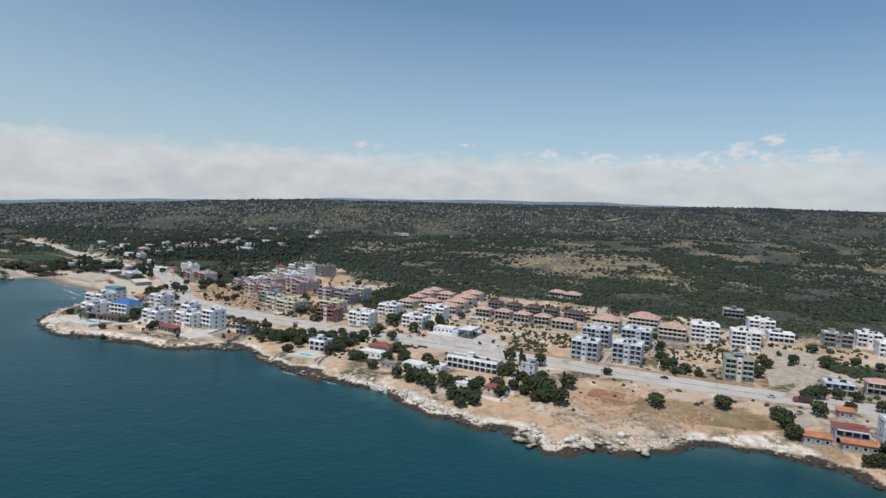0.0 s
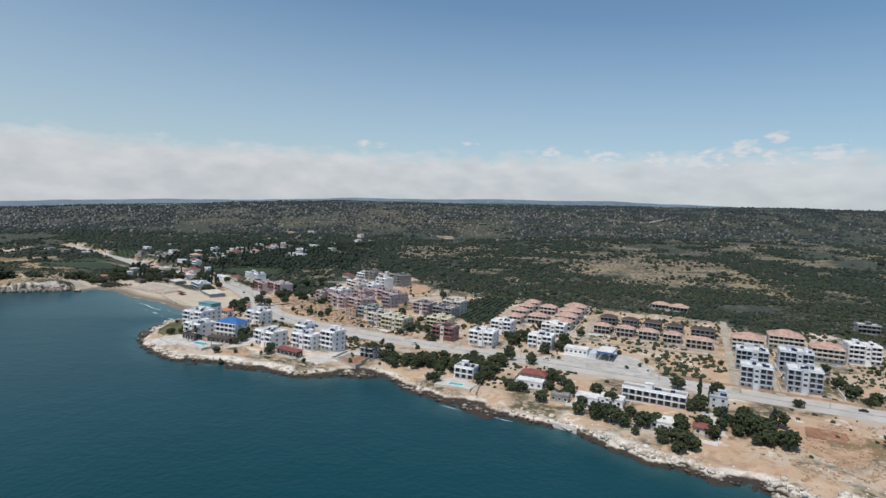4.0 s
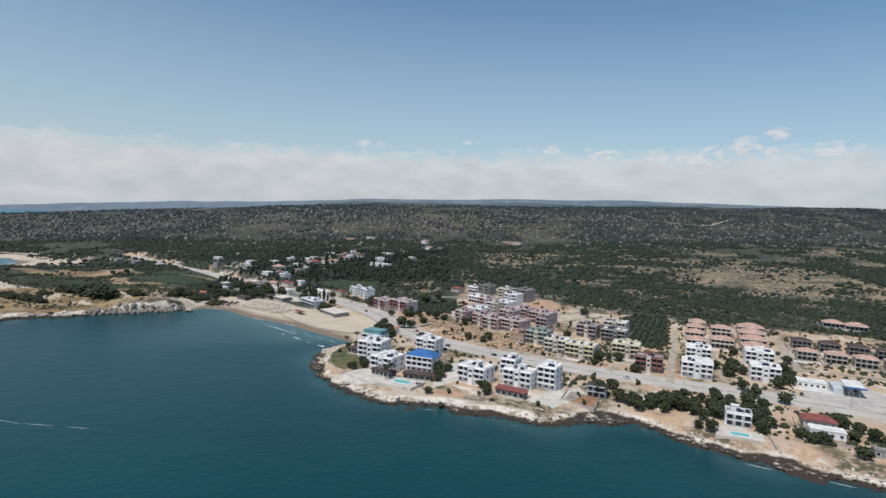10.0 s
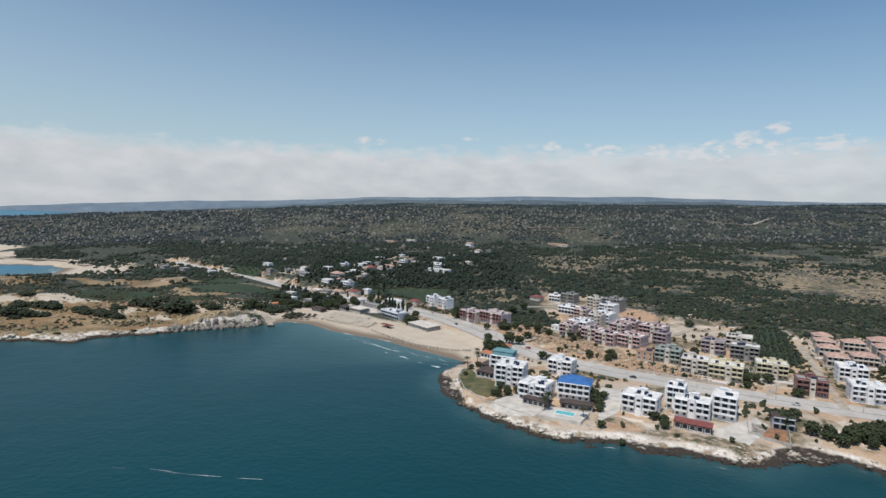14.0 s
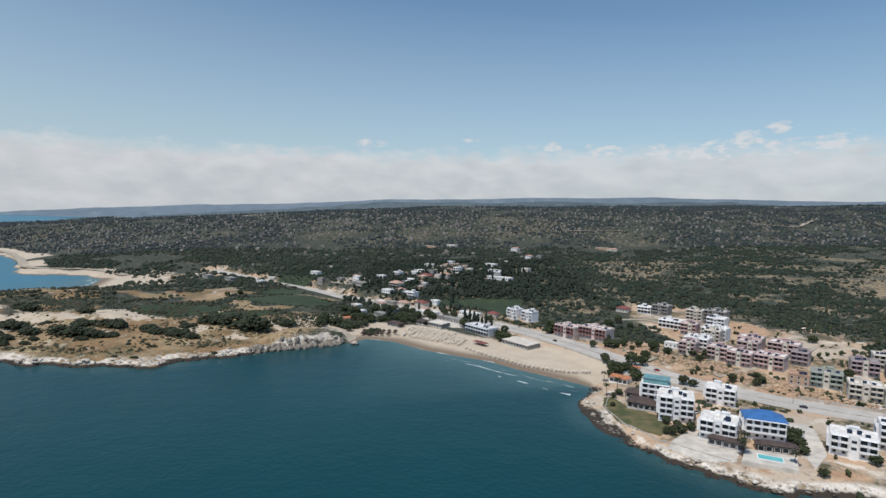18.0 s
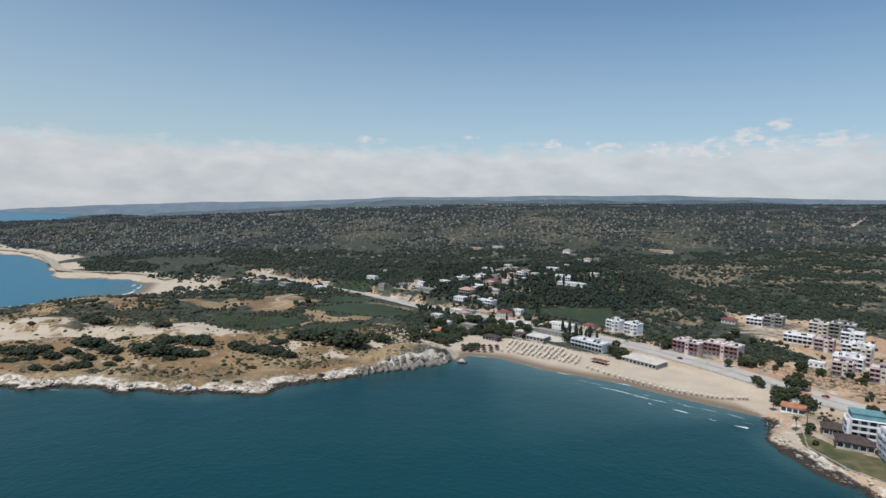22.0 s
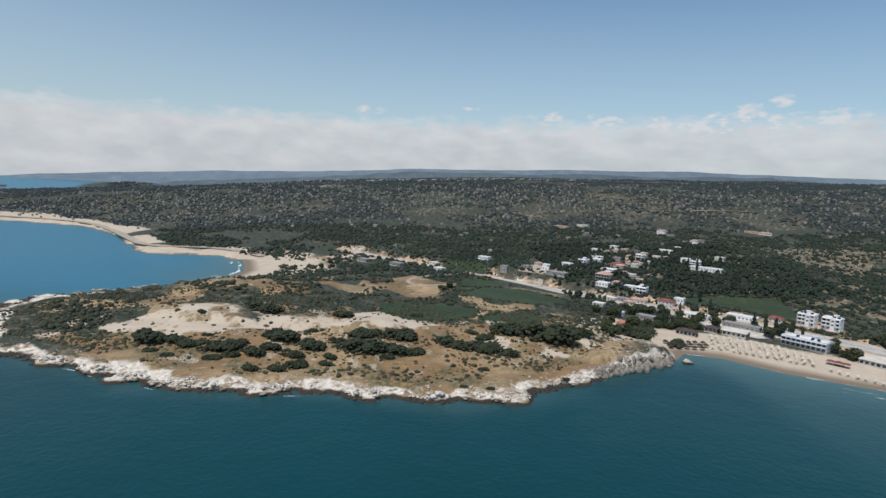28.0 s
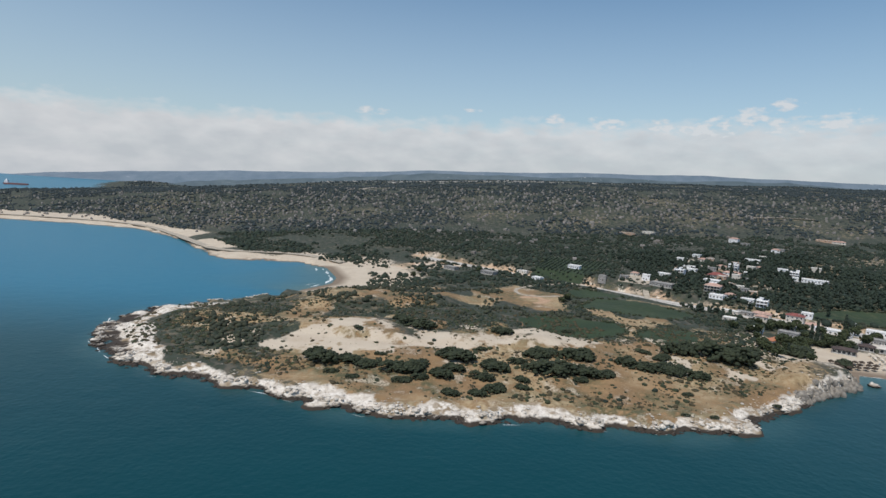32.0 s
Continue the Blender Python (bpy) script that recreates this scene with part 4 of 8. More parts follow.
def house(kind, x, y, turn, w, d, floors, clutter=3):
    wall, form, roof_mat, name, category, label, balconies = KINDS[kind]
    rng = random.Random(int(x * 13 + y * 7))
    c, s = math.cos(radians(turn)), math.sin(radians(turn))
    corners = [(x + c * u - s * v, y + s * u + c * v) for u in (-w / 2, w / 2) for v in (-d / 2, d / 2)]
    zs = lie(np.array([p[0] for p in corners] + [x]), np.array([p[1] for p in corners] + [y]))[0]
    base, deep = float(np.median(zs)) + 0.15, float(zs.max() - zs.min()) + 1.5
    FOOT.append((x, y, max(w, d) * 0.62 + 1.5))
    if kind in ("villa", "villadark", "terra", "bluewhite", "yellow", "cream", "redhip", "whitelow") and x > -200 and y < 640:
        GARDENS.append((x, y, turn, w, d))
    ob = thing(name, pose(x, y, base, 0, 0, turn), label, category, "buildings of the coast town")
    storey = 3.05 if floors > 1 else 3.3
    top = floors * storey
    # The carcass in one skin: a plinth, storeys and slightly proud floor bands.
    bm = bmesh.new()
    rings, slots = [oblong(w + 0.24, d + 0.24, -deep), oblong(w + 0.24, d + 0.24, 0.35)], [1, 1]
    for k in range(floors):
        rings += [oblong(w, d, max(0.35, k * storey + 0.22)), oblong(w, d, (k + 1) * storey)]
        slots += [0, 0]
        if k + 1 < floors:
            rings += [oblong(w + 0.16, d + 0.16, (k + 1) * storey), oblong(w + 0.16, d + 0.16, (k + 1) * storey + 0.22)]
            slots += [1, 1]
    loft(bm, rings, slots)
    part("wall", bm, [wall, CONCRETE if wall is not WHITE else WHITE], ob)
    bm = bmesh.new()
    if form == "hip":
        roof_hip(bm, w, d, top, 0.42 if kind != "blueroof" else 0.5)
    elif form == "shed":
        roof_shed(bm, w, d, top)
    elif form == "glass":
        box(bm, -w / 2 + 0.6, w / 2 - 0.6, -d / 2 + 0.6, d / 2 - 0.6, top, top + 2.6)
        box(bm, -w / 2 + 0.2, w / 2 - 0.2, -d / 2 + 0.2, d / 2 - 0.2, top + 2.6, top + 2.85)
    else:
        roof_flat(bm, w, d, top, 0.75 if floors > 1 else 0.4)
    part("roof", bm, [roof_mat, wall], ob)
    # Windows and balconies on the sides that face the sea and the ends.
    bays = max(2, int(round(w / 3.3)))
    step = w / bays
    tower = bays // 2 if floors > 2 and bays > 3 and form == "flat" else -1
    loggia = {b for b in range(bays) if balconies and b != tower}
    open_ground = kind in ("redshed", "brown", "pavilion", "orangelow")
    for k in range(floors):
        z = k * storey
        for b in range(bays):
            u = -w / 2 + step * (b + 0.5)
            if open_ground:
                # Wide dark panes fill the open front, standing in for the shade inside.
                add_window(ob, shift(u, -d / 2 - 0.01, z + 0.5), 2.5, 2.3)
            elif b in loggia and (k or floors < 3):
                add_window(ob, shift(u, -d / 2 - 0.01, z + 0.3), 2.6, 2.35, "balcony_door")
            elif b != tower:
                add_window(ob, shift(u, -d / 2 - 0.01, z + 0.9))
        side = 1 if kind in ("terra", "villa", "villadark") else max(1, int(d / 4.4))
        for b in range(side):
            v = -d / 2 + d / side * (b + 0.5)
            if x > -430 and y < 760:
                add_window(ob, shift(-w / 2 - 0.01, v, z + 0.9, -90))
            if x < -10 and y < 600 and kind not in ("terra", "villa", "villadark"):
                add_window(ob, shift(w / 2 + 0.01, v, z + 0.9, 90))
        if balconies and (k or floors < 3) and k < floors:
            run = []
            for b in range(bays + 1):
                if b in loggia and b < bays:
                    run.append(b)
                elif run:
                    bw = round(step * len(run) - 0.5, 1)
                    mid = -w / 2 + step * (run[0] + run[-1] + 1) / 2
                    mat = {"red": MAROON}.get(balconies, wall)
                    if k:
                        me = cached(("balcony", bw, balconies, mat.name, floors > 2), balcony_mesh(bw, 1.7, balconies != "rail", floors > 2 or kind == "terra"), [mat])
                        bal = part("balcony", me, None, ob, at=shift(mid, -d / 2 - 0.07, z + 0.2))
                        if balconies == "rail":
                            part("railing", railing_mesh(bw, 1.7), None, bal, "thin metal railing")
                    if k == floors - 1 and (k or floors == 1):
                        part("canopy", cached(("canopy", bw, mat.name), lambda bm: box(bm, -bw / 2, bw / 2, -1.8, 0.0, 0.0, 0.2), [mat]), None, ob, at=shift(mid, -d / 2 - 0.07, top - 0.02))
                    run = []
    if form == "flat" and floors > 2:
        rooms = max(2, int(w / 4.5))
        for k in range(1, rooms):
            u = -w / 2 + w * k / rooms
            part("roof_wall", cached(("roof_wall", d, wall.name), lambda bm: box(bm, -0.1, 0.1, -d / 2 + 0.18, d / 2 - 0.18, 0.0, 0.9), [wall]), None, ob, at=shift(u, 0, top + 0.27))
            if k % 2:
                part("roof_store", cached(("roof_store", wall.name), lambda bm: box(bm, -1.1, 1.1, -1.2, 1.2, 0.0, 1.7), [wall]), None, ob, at=shift(u + 1.25, d / 2 - 1.5, top + 0.27))
    if tower >= 0:
        bm = bmesh.new()
        box(bm, -step * 0.42, step * 0.42, -1.25, 0.0, -deep, top + 1.3)
        for k in range(1, floors):
            box(bm, -step * 0.28, step * 0.28, -1.27, -1.24, k * storey + 0.8, k * storey + 2.1, 1)
        part("stair_tower", bm, [CREAM if wall in (YELLOW, PINK, MAUVE, MAROON, MINT) else wall, GLASS], ob, at=shift(-w / 2 + step * (tower + 0.5), -d / 2 - 0.09, 0))
    if kind in ("hotel", "glass", "blueroof", "white") and x < -140 and y < 480:
        for k in range(1, floors):
            me = cached(("balcony", round(d - 1.5, 1), "side", wall.name), balcony_mesh(round(d - 1.5, 1), 1.2, True, True), [wall])
            part("balcony", me, None, ob, at=shift(-w / 2 - 0.09, 0, k * storey + 0.2, -90))
    if form == "flat" and floors > 1:
        bm = bmesh.new()
        box(bm, -1.7, 1.7, -1.4, 1.4, 0, 2.3)
        box(bm, -1.95, 1.95, -1.65, 1.65, 2.3, 2.5)
        part("stair_head", bm, wall, ob, at=shift(rng.uniform(-0.2, 0.2) * w, d * 0.2, top + 0.27))
        for _ in range(clutter):
            u, v = rng.uniform(-0.38, 0.38) * w, rng.uniform(-0.38, 0.0) * d
            part("water_tank", tank_mesh(), None, ob, at=shift(u, v + 1.3, top + 0.27, rng.choice((0, 0, 90))))
            part("solar_panel", panel_mesh(), None, ob, at=shift(u, v, top + 0.27))
    return ob


# ---- the town, block by block ----
house("hotel", -262.4, 444.2, -20, 16.7, 13.4, 4)
house("glass", -264.7, 466.6, -25, 14.6, 10.2, 4)
house("hotel", -251.2, 419.7, -32, 15.9, 12.7, 3)
house("blueroof", -229.7, 420.2, -20, 17.4, 12.2, 3)
house("hotel", -226.7, 468.9, -30, 15.4, 10.8, 3)
house("brown", -232.0, 405.2, -15, 16.8, 5.0, 1)
house("brown", -273.5, 461.5, -30, 15.0, 10.5, 1)
house("brown", -271.5, 478.5, -30, 11.0, 9.0, 1)
house("brown", -252.5, 409.5, -32, 15.0, 4.5, 1)
house("white", -197.9, 403.7, -33, 17.8, 11.6, 3)
house("white", -177.1, 409.2, -30, 9.0, 9.0, 4)
house("white", -173.0, 398.5, -30, 17.0, 9.1, 3)
house("redshed", -179.8, 381.9, -30, 17.0, 5.1, 1)
house("white", -156.0, 398.5, -30, 11.0, 10.9, 4)
house("cream", -133.9, 484.2, -30, 16.8, 13.5, 3)
house("yellow", -120.1, 470.6, -30, 20.1, 14.1, 3)
house("yellow", -86.6, 478.0, -24, 18.5, 12.9, 3)
house("mint", -144.7, 502.3, -33, 17.1, 12.0, 3)
house("tan", -159.5, 506.0, -33, 11.5, 9.2, 2)
house("cream", -74.1, 543.9, -30, 17.9, 12.5, 3)
house("mauve", -100.6, 530.2, -30, 16.0, 12.8, 3)
house("grey", -82.5, 519.3, -30, 18.7, 13.1, 3)
house("maroon", -82.8, 443.1, -24, 16.5, 11.5, 3)
house("pink", -160.0, 565.0, -42, 14.0, 11.0, 4)
house("pink", -199.0, 577.0, -42, 12.0, 10.0, 3)
house("cream", -170.0, 600.0, -42, 12.0, 9.0, 4)
house("mauve", -133.0, 547.0, -42, 11.0, 9.0, 3)
house("white", -148.0, 640.0, -42, 15.0, 11.0, 4)
house("pink", -174.0, 634.0, -42, 13.0, 10.0, 3)
house("pink", -182.7, 561.6, -42, 14.9, 11.9, 3)
house("pink", -174.9, 547.2, -42, 15.7, 12.6, 3)
house("pink", -157.8, 540.0, -42, 18.3, 14.7, 3)
house("pink", -130.5, 570.5, -42, 20.3, 14.2, 3)
house("pink", -145.7, 588.4, -42, 17.2, 12.1, 3)
house("white", -186.2, 590.0, -42, 18.1, 12.6, 3)
house("white", -159.7, 617.7, -42, 19.1, 13.4, 3)
house("grey", -133.0, 672.8, -42, 18.0, 14.4, 4)
house("cream", -150.1, 678.0, -42, 14.2, 11.4, 4)
house("white", -180.0, 656.9, -42, 20.9, 12.5, 2)
house("grey", -168.8, 712.0, -42, 15.1, 12.1, 3)
house("white", -181.7, 720.6, -42, 13.5, 9.5, 2)
house("white", -55.5, 434.2, -23, 18.1, 12.7, 3)
house("white", -37.6, 472.7, -23, 16.3, 13.1, 3)
house("white", -15.1, 429.6, -23, 16.8, 11.7, 3)
house("white", 0.7, 465.0, -23, 17.6, 12.3, 3)
house("terra", -24.7, 505.3, -23, 13.7, 10.9, 2)
house("terra", -17.1, 526.0, -23, 13.5, 10.8, 2)
house("terra", -8.9, 542.5, -23, 13.1, 10.5, 2)
house("terra", -1.8, 556.4, -23, 12.7, 10.1, 2)
house("terra", -4.7, 506.2, -23, 15.8, 11.1, 2)
house("terra", 9.6, 537.7, -23, 14.3, 10.0, 2)
house("terra", 11.1, 488.9, -23, 17.0, 11.9, 2)
house("terra", 19.0, 506.9, -23, 17.7, 12.4, 2)
house("terra", 26.7, 524.1, -23, 18.0, 12.6, 2)
house("terra", 34.6, 540.8, -23, 17.7, 12.4, 2)
house("villa", 40.6, 476.4, -23, 12.1, 8.5, 2)
house("villa", 56.6, 468.9, -27, 12.8, 9.0, 2)
house("villa", 71.0, 460.2, -27, 13.0, 9.1, 2)
house("villa", 86.4, 452.6, -27, 12.5, 8.8, 2)
house("villa", 100.0, 438.2, -27, 17.6, 8.8, 2)
house("villadark", 52.9, 502.1, -23, 12.4, 8.7, 2)
house("villadark", 68.2, 493.6, -27, 12.5, 8.7, 2)
house("villadark", 84.0, 485.3, -27, 12.3, 8.6, 2)
house("villadark", 97.5, 475.6, -27, 11.8, 8.3, 2)
house("villadark", 114.6, 464.9, -27, 16.7, 8.3, 2)
house("villa", 121.3, 568.1, -27, 14.9, 10.4, 1)
house("villa", 134.0, 557.7, -27, 16.1, 11.3, 1)
house("whitelow", 7.7, 419.6, -23, 15.3, 9.2, 1)
house("redhip", -32.5, 351.0, -23, 14.0, 9.0, 1)
house("whitelow", -36.5, 339.0, -23, 14.5, 6.5, 1)
house("greylow", -24.2, 319.0, -23, 9.0, 5.4, 1)
house("shorevilla", -71.0, 353.0, -23, 11.5, 8.5, 2)
house("whitelow", -10.6, 317.5, -27, 11.0, 7.7, 1)
house("whitelow", 1.1, 315.1, -27, 11.5, 8.1, 1)
house("motel", 23.3, 318.1, -27, 30.8, 7.7, 2)
house("whitelow", 18.2, 287.5, -27, 13.3, 9.3, 1)
house("redhip", 31.1, 280.6, -27, 7.1, 5.7, 1)
house("mintlow", 53.8, 313.5, -27, 8.1, 6.5, 2)
house("bluehouse", -131.0, 389.3, -24, 9.9, 6.9, 2)
house("bluewhite", 97.0, 358.4, -26, 16.4, 13.1, 4)
house("bluewhite", 114.0, 394.8, -26, 18.2, 14.5, 4)
house("terra", 132.4, 434.8, -26, 20.2, 16.1, 3)
house("bluewhite", 122.6, 355.0, -26, 17.5, 14.0, 4)
house("bluewhite", 141.4, 393.8, -26, 18.9, 15.1, 4)
house("terra", 163.9, 442.4, -26, 22.1, 17.7, 3)
house("terra", 175.4, 414.7, -26, 19.1, 15.3, 3)
house("white", 197.1, 411.6, -21, 18.8, 13.2, 4)
house("white", 217.9, 395.2, -21, 18.2, 12.7, 4)
house("white", 252.3, 437.2, -19, 18.0, 12.6, 3)
house("white", 253.3, 412.5, -19, 16.5, 9.9, 2)
house("mint", 178.3, 328.2, -21, 15.0, 12.0, 4)
house("grey", 287.3, 401.5, -26, 17.5, 12.3, 3)
house("white", 309.6, 401.2, -26, 14.9, 11.9, 3)
house("white", 307.5, 377.7, -26, 15.7, 12.6, 3)
house("grey", 256.5, 487.1, -21, 15.7, 11.0, 2)
house("bluewhite", 222.6, 307.4, -19, 14.2, 8.5, 2)
house("villa", 247.0, 309.4, -26, 11.7, 8.2, 2)
house("redhipblue", 180.1, 238.8, -19, 12.2, 7.3, 2)
house("redlow", 165.3, 237.6, -21, 10.2, 5.1, 1)
house("redlow", 177.8, 229.6, -19, 12.9, 3.9, 1)
house("bluewhite", 199.4, 238.4, -19, 10.5, 7.4, 3)
house("redlow", 197.8, 266.3, -19, 6.7, 4.7, 1)
house("white", -314.9, 712.6, -51, 12.9, 9.0, 3)
house("white", -301.7, 700.9, -51, 13.4, 9.4, 3)
house("pinkhotel", -276.5, 641.5, -52, 21.0, 13.0, 3)
house("pinkhotel", -256.0, 627.5, -46, 25.0, 14.0, 3)
house("redhip", -201.9, 728.3, -42, 12.4, 8.7, 1)
house("whitelow", -204.4, 596.0, -42, 9.8, 5.9, 1)
house("teal", -351.5, 655.7, -51, 30.3, 12.1, 2)
house("pavilion", -321.5, 615.0, -52, 29.0, 15.0, 1)
house("pavilion", -390.3, 682.8, -42, 17.4, 12.2, 1)
house("redhip", -410.6, 773.8, -40, 14.1, 8.5, 2)
house("white", -422.4, 808.3, -37, 10.1, 8.1, 2)
house("whitelow", -403.5, 732.2, -40, 27.0, 8.1, 1)
house("greylow", -376.8, 700.0, -42, 28.0, 8.4, 1)
house("whitelow", -358.4, 734.6, -42, 24.9, 7.5, 1)
house("redhip", -335.3, 723.2, -42, 10.9, 7.6, 1)
house("brown", -431.0, 679.0, -38, 15.0, 7.0, 1)
house("redlow", -476.0, 694.0, 35, 15.0, 4.0, 1)
house("greylow", -449.0, 719.0, -42, 15.0, 8.0, 1)
house("brown", -406.0, 690.0, -42, 10.0, 7.0, 1)
house("villa", -446.7, 860.9, -37, 15.5, 10.9, 2)
house("whitelow", -430.6, 898.2, -37, 16.4, 11.5, 1)
house("white", -450.6, 939.0, -43, 11.0, 8.8, 2)
house("redhip", -412.0, 926.5, -37, 18.2, 12.8, 1)
house("whitelow", -454.6, 835.2, -37, 13.0, 9.1, 1)
house("whitelow", -429.3, 822.8, -37, 11.8, 8.2, 1)
house("whitelow", -428.9, 959.3, -43, 14.3, 10.0, 1)
house("whitelow", -311.5, 912.1, -40, 36.2, 9.0, 1)
house("white", -312.4, 937.4, -40, 12.4, 9.9, 2)
house("whitelow", -313.8, 1032.6, -37, 18.5, 9.3, 1)
house("white", -367.3, 977.0, -37, 11.1, 7.8, 2)
house("greylow", -494.6, 877.6, -43, 24.0, 12.0, 1)
house("whitelow", -410.7, 1033.3, -43, 13.1, 9.1, 1)
house("whitelow", -395.6, 780.6, -40, 9.2, 6.4, 1)
house("orangelow", -257.9, 528.3, -42, 9.9, 4.9, 1)
house("orangelow", -269.8, 515.7, -40, 11.8, 5.9, 1)
house("greylow", -681.1, 927.5, -43, 18.9, 9.5, 1)
house("greylow", -725.6, 958.6, -43, 17.6, 8.8, 1)
house("whitelow", -572.0, 963.8, -38, 15.0, 7.5, 1)
house("whitelow", -473.4, 929.1, -43, 13.6, 8.2, 1)


# ---- village cottages ----
ROADSIDE_COTTAGES = ((-459, 796, 18), (-446, 794, 17), (-432, 790, 18), (-435, 884, 11), (-416, 885, 11), (-412, 873, 10), (-439, 838, 12), (-412, 862, 10), (-415, 840, 9), (-453, 754, 11), (-471, 727, 11), (-480, 756, 12), (-439, 738, 14), (-408, 753, 12), (-629, 895, 13))
HILL_COTTAGES = ((-415, 907, 12), (-395, 916, 10), (-387, 941, 23), (-405, 955, 11), (-402, 980, 11), (-380, 982, 13), (-370, 949, 11), (-350, 968, 11), (-384, 911, 9), (-383, 1029, 13), (-376, 1065, 12), (-369, 1039, 12), (-286, 1060, 16), (-246, 1097, 13), (-225, 1120, 12), (-357, 992, 11), (-333, 980, 8), (-318, 955, 13), (-269, 967, 13), (-526, 912, 11), (-508, 929, 10), (-503, 905, 10), (-415, 1258, 52), (-373, 1271, 26), (-257, 1199, 17), (-252, 1171, 16), (-90, 1226, 28), (-74, 1213, 23), (-423, 978, 16), (-635, 967, 17), (-552, 908, 10))
COTTAGE_LOOKS = ((WHITE, ROOF_WHITE, "flat", "low whitewashed village house with a flat roof"), (CREAM, ROOF_WHITE, "flat", "low cream village house with a pale flat roof"),
                 (CREAM, TILE_RED, "hip", "small cream village house with a faded tiled roof"), (GREY, ROOF_GREY, "flat", "low raw concrete village house"),
                 (WHITE, TILE_RED, "hip", "small white village house with a terracotta roof"), (TAN, ROOF_WHITE, "flat", "low tan village house with a pale roof"))


def cottage(x, y, w, look_of):
    wall, roof_mat, form, label = COTTAGE_LOOKS[look_of]
    rng = random.Random(int(x * 3 + y))
    w, d = max(6.0, min(w * 0.85, 26.0)), max(5.5, min(w * 0.62, 8.0))
    floors = 2 if rng.random() < 0.3 and w < 16 else 1
    turn, top = -38 + rng.uniform(-12, 12), 3.1 * floors
    FOOT.append((x, y, max(w, d) * 0.55))
    ob = thing("cottage", pose(x, y, ground_z(x, y) + 0.1, 0, 0, turn), label, "house", "houses of the village")
    bm = bmesh.new()
    loft(bm, [oblong(w + 0.2, d + 0.2, -2.5), oblong(w + 0.2, d + 0.2, 0.3), oblong(w, d, 0.3), oblong(w, d, top)])
    part("wall", bm, wall, ob)
    bm = bmesh.new()
    if form == "hip":
        roof_hip(bm, w, d, top, 0.4, 0.5)
    else:
        roof_flat(bm, w, d, top, 0.35)
    part("roof", bm, [roof_mat, wall], ob)
    part("door", cached(("cottage_door",), lambda bm: box(bm, -0.5, 0.5, -0.07, 0.0, 0.0, 2.1), [DARKWOOD]), None, ob, at=shift(0.1 * w, -d / 2 - 0.01, 0.3))
    add_window(ob, shift(-0.28 * w, -d / 2 - 0.01, 1.1))
    if w > 8:
        add_window(ob, shift(0.33 * w, -d / 2 - 0.01, top - 2.0))
    return ob


for k, (x, y, w) in enumerate(ROADSIDE_COTTAGES + HILL_COTTAGES):
    cottage(x, y, w, (1, 3, 2, 0, 5, 1, 4, 3, 5, 2, 0)[k % 11])


# ---- plants ----
def ball(level):
    bm = bmesh.new()
    bmesh.ops.create_icosphere(bm, subdivisions=level, radius=1.0)
    v = np.array([p.co[:] for p in bm.verts])
    f = np.array([[q.index for q in t.verts] for t in bm.faces])
    bm.free()
    return v, f


BALLS = {1: ball(1), 2: ball(2)}


def clumps(name, centres, radii, level, mat, seed, squash=0.8):
    """One mesh of many uneven leafy lumps."""
    rng = np.random.default_rng(seed)
    v, f = BALLS[level]
    n, k = len(centres), len(v)
    grow = 1 + rng.uniform(-0.34, 0.34, (n, k, 1))
    turn = rng.uniform(0, math.tau, n)
    c, s = np.cos(turn)[:, None], np.sin(turn)[:, None]
    stretch = rng.uniform(0.75, 1.3, (n, 1))
    x = (v[None, :, 0] * stretch * c - v[None, :, 1] * s)
    y = (v[None, :, 0] * stretch * s + v[None, :, 1] * c)
    z = np.broadcast_to(v[None, :, 2] * squash, x.shape)
    co = np.stack([x, y, z], -1) * grow * np.asarray(radii)[:, None, None] + np.asarray(centres)[:, None, :]
    tri = (f[None] + (np.arange(n) * k)[:, None, None]).reshape(-1, 3)
    me = bpy.data.meshes.new(name)
    me.vertices.add(n * k)
    me.vertices.foreach_set("co", co.ravel())
    me.loops.add(tri.size)
    me.loops.foreach_set("vertex_index", tri.ravel())
    me.polygons.add(len(tri))
    me.polygons.foreach_set("loop_start", np.arange(0, tri.size, 3))
    me.update(calc_edges=True)
    me.materials.append(mat)
    return me


TREES = {}


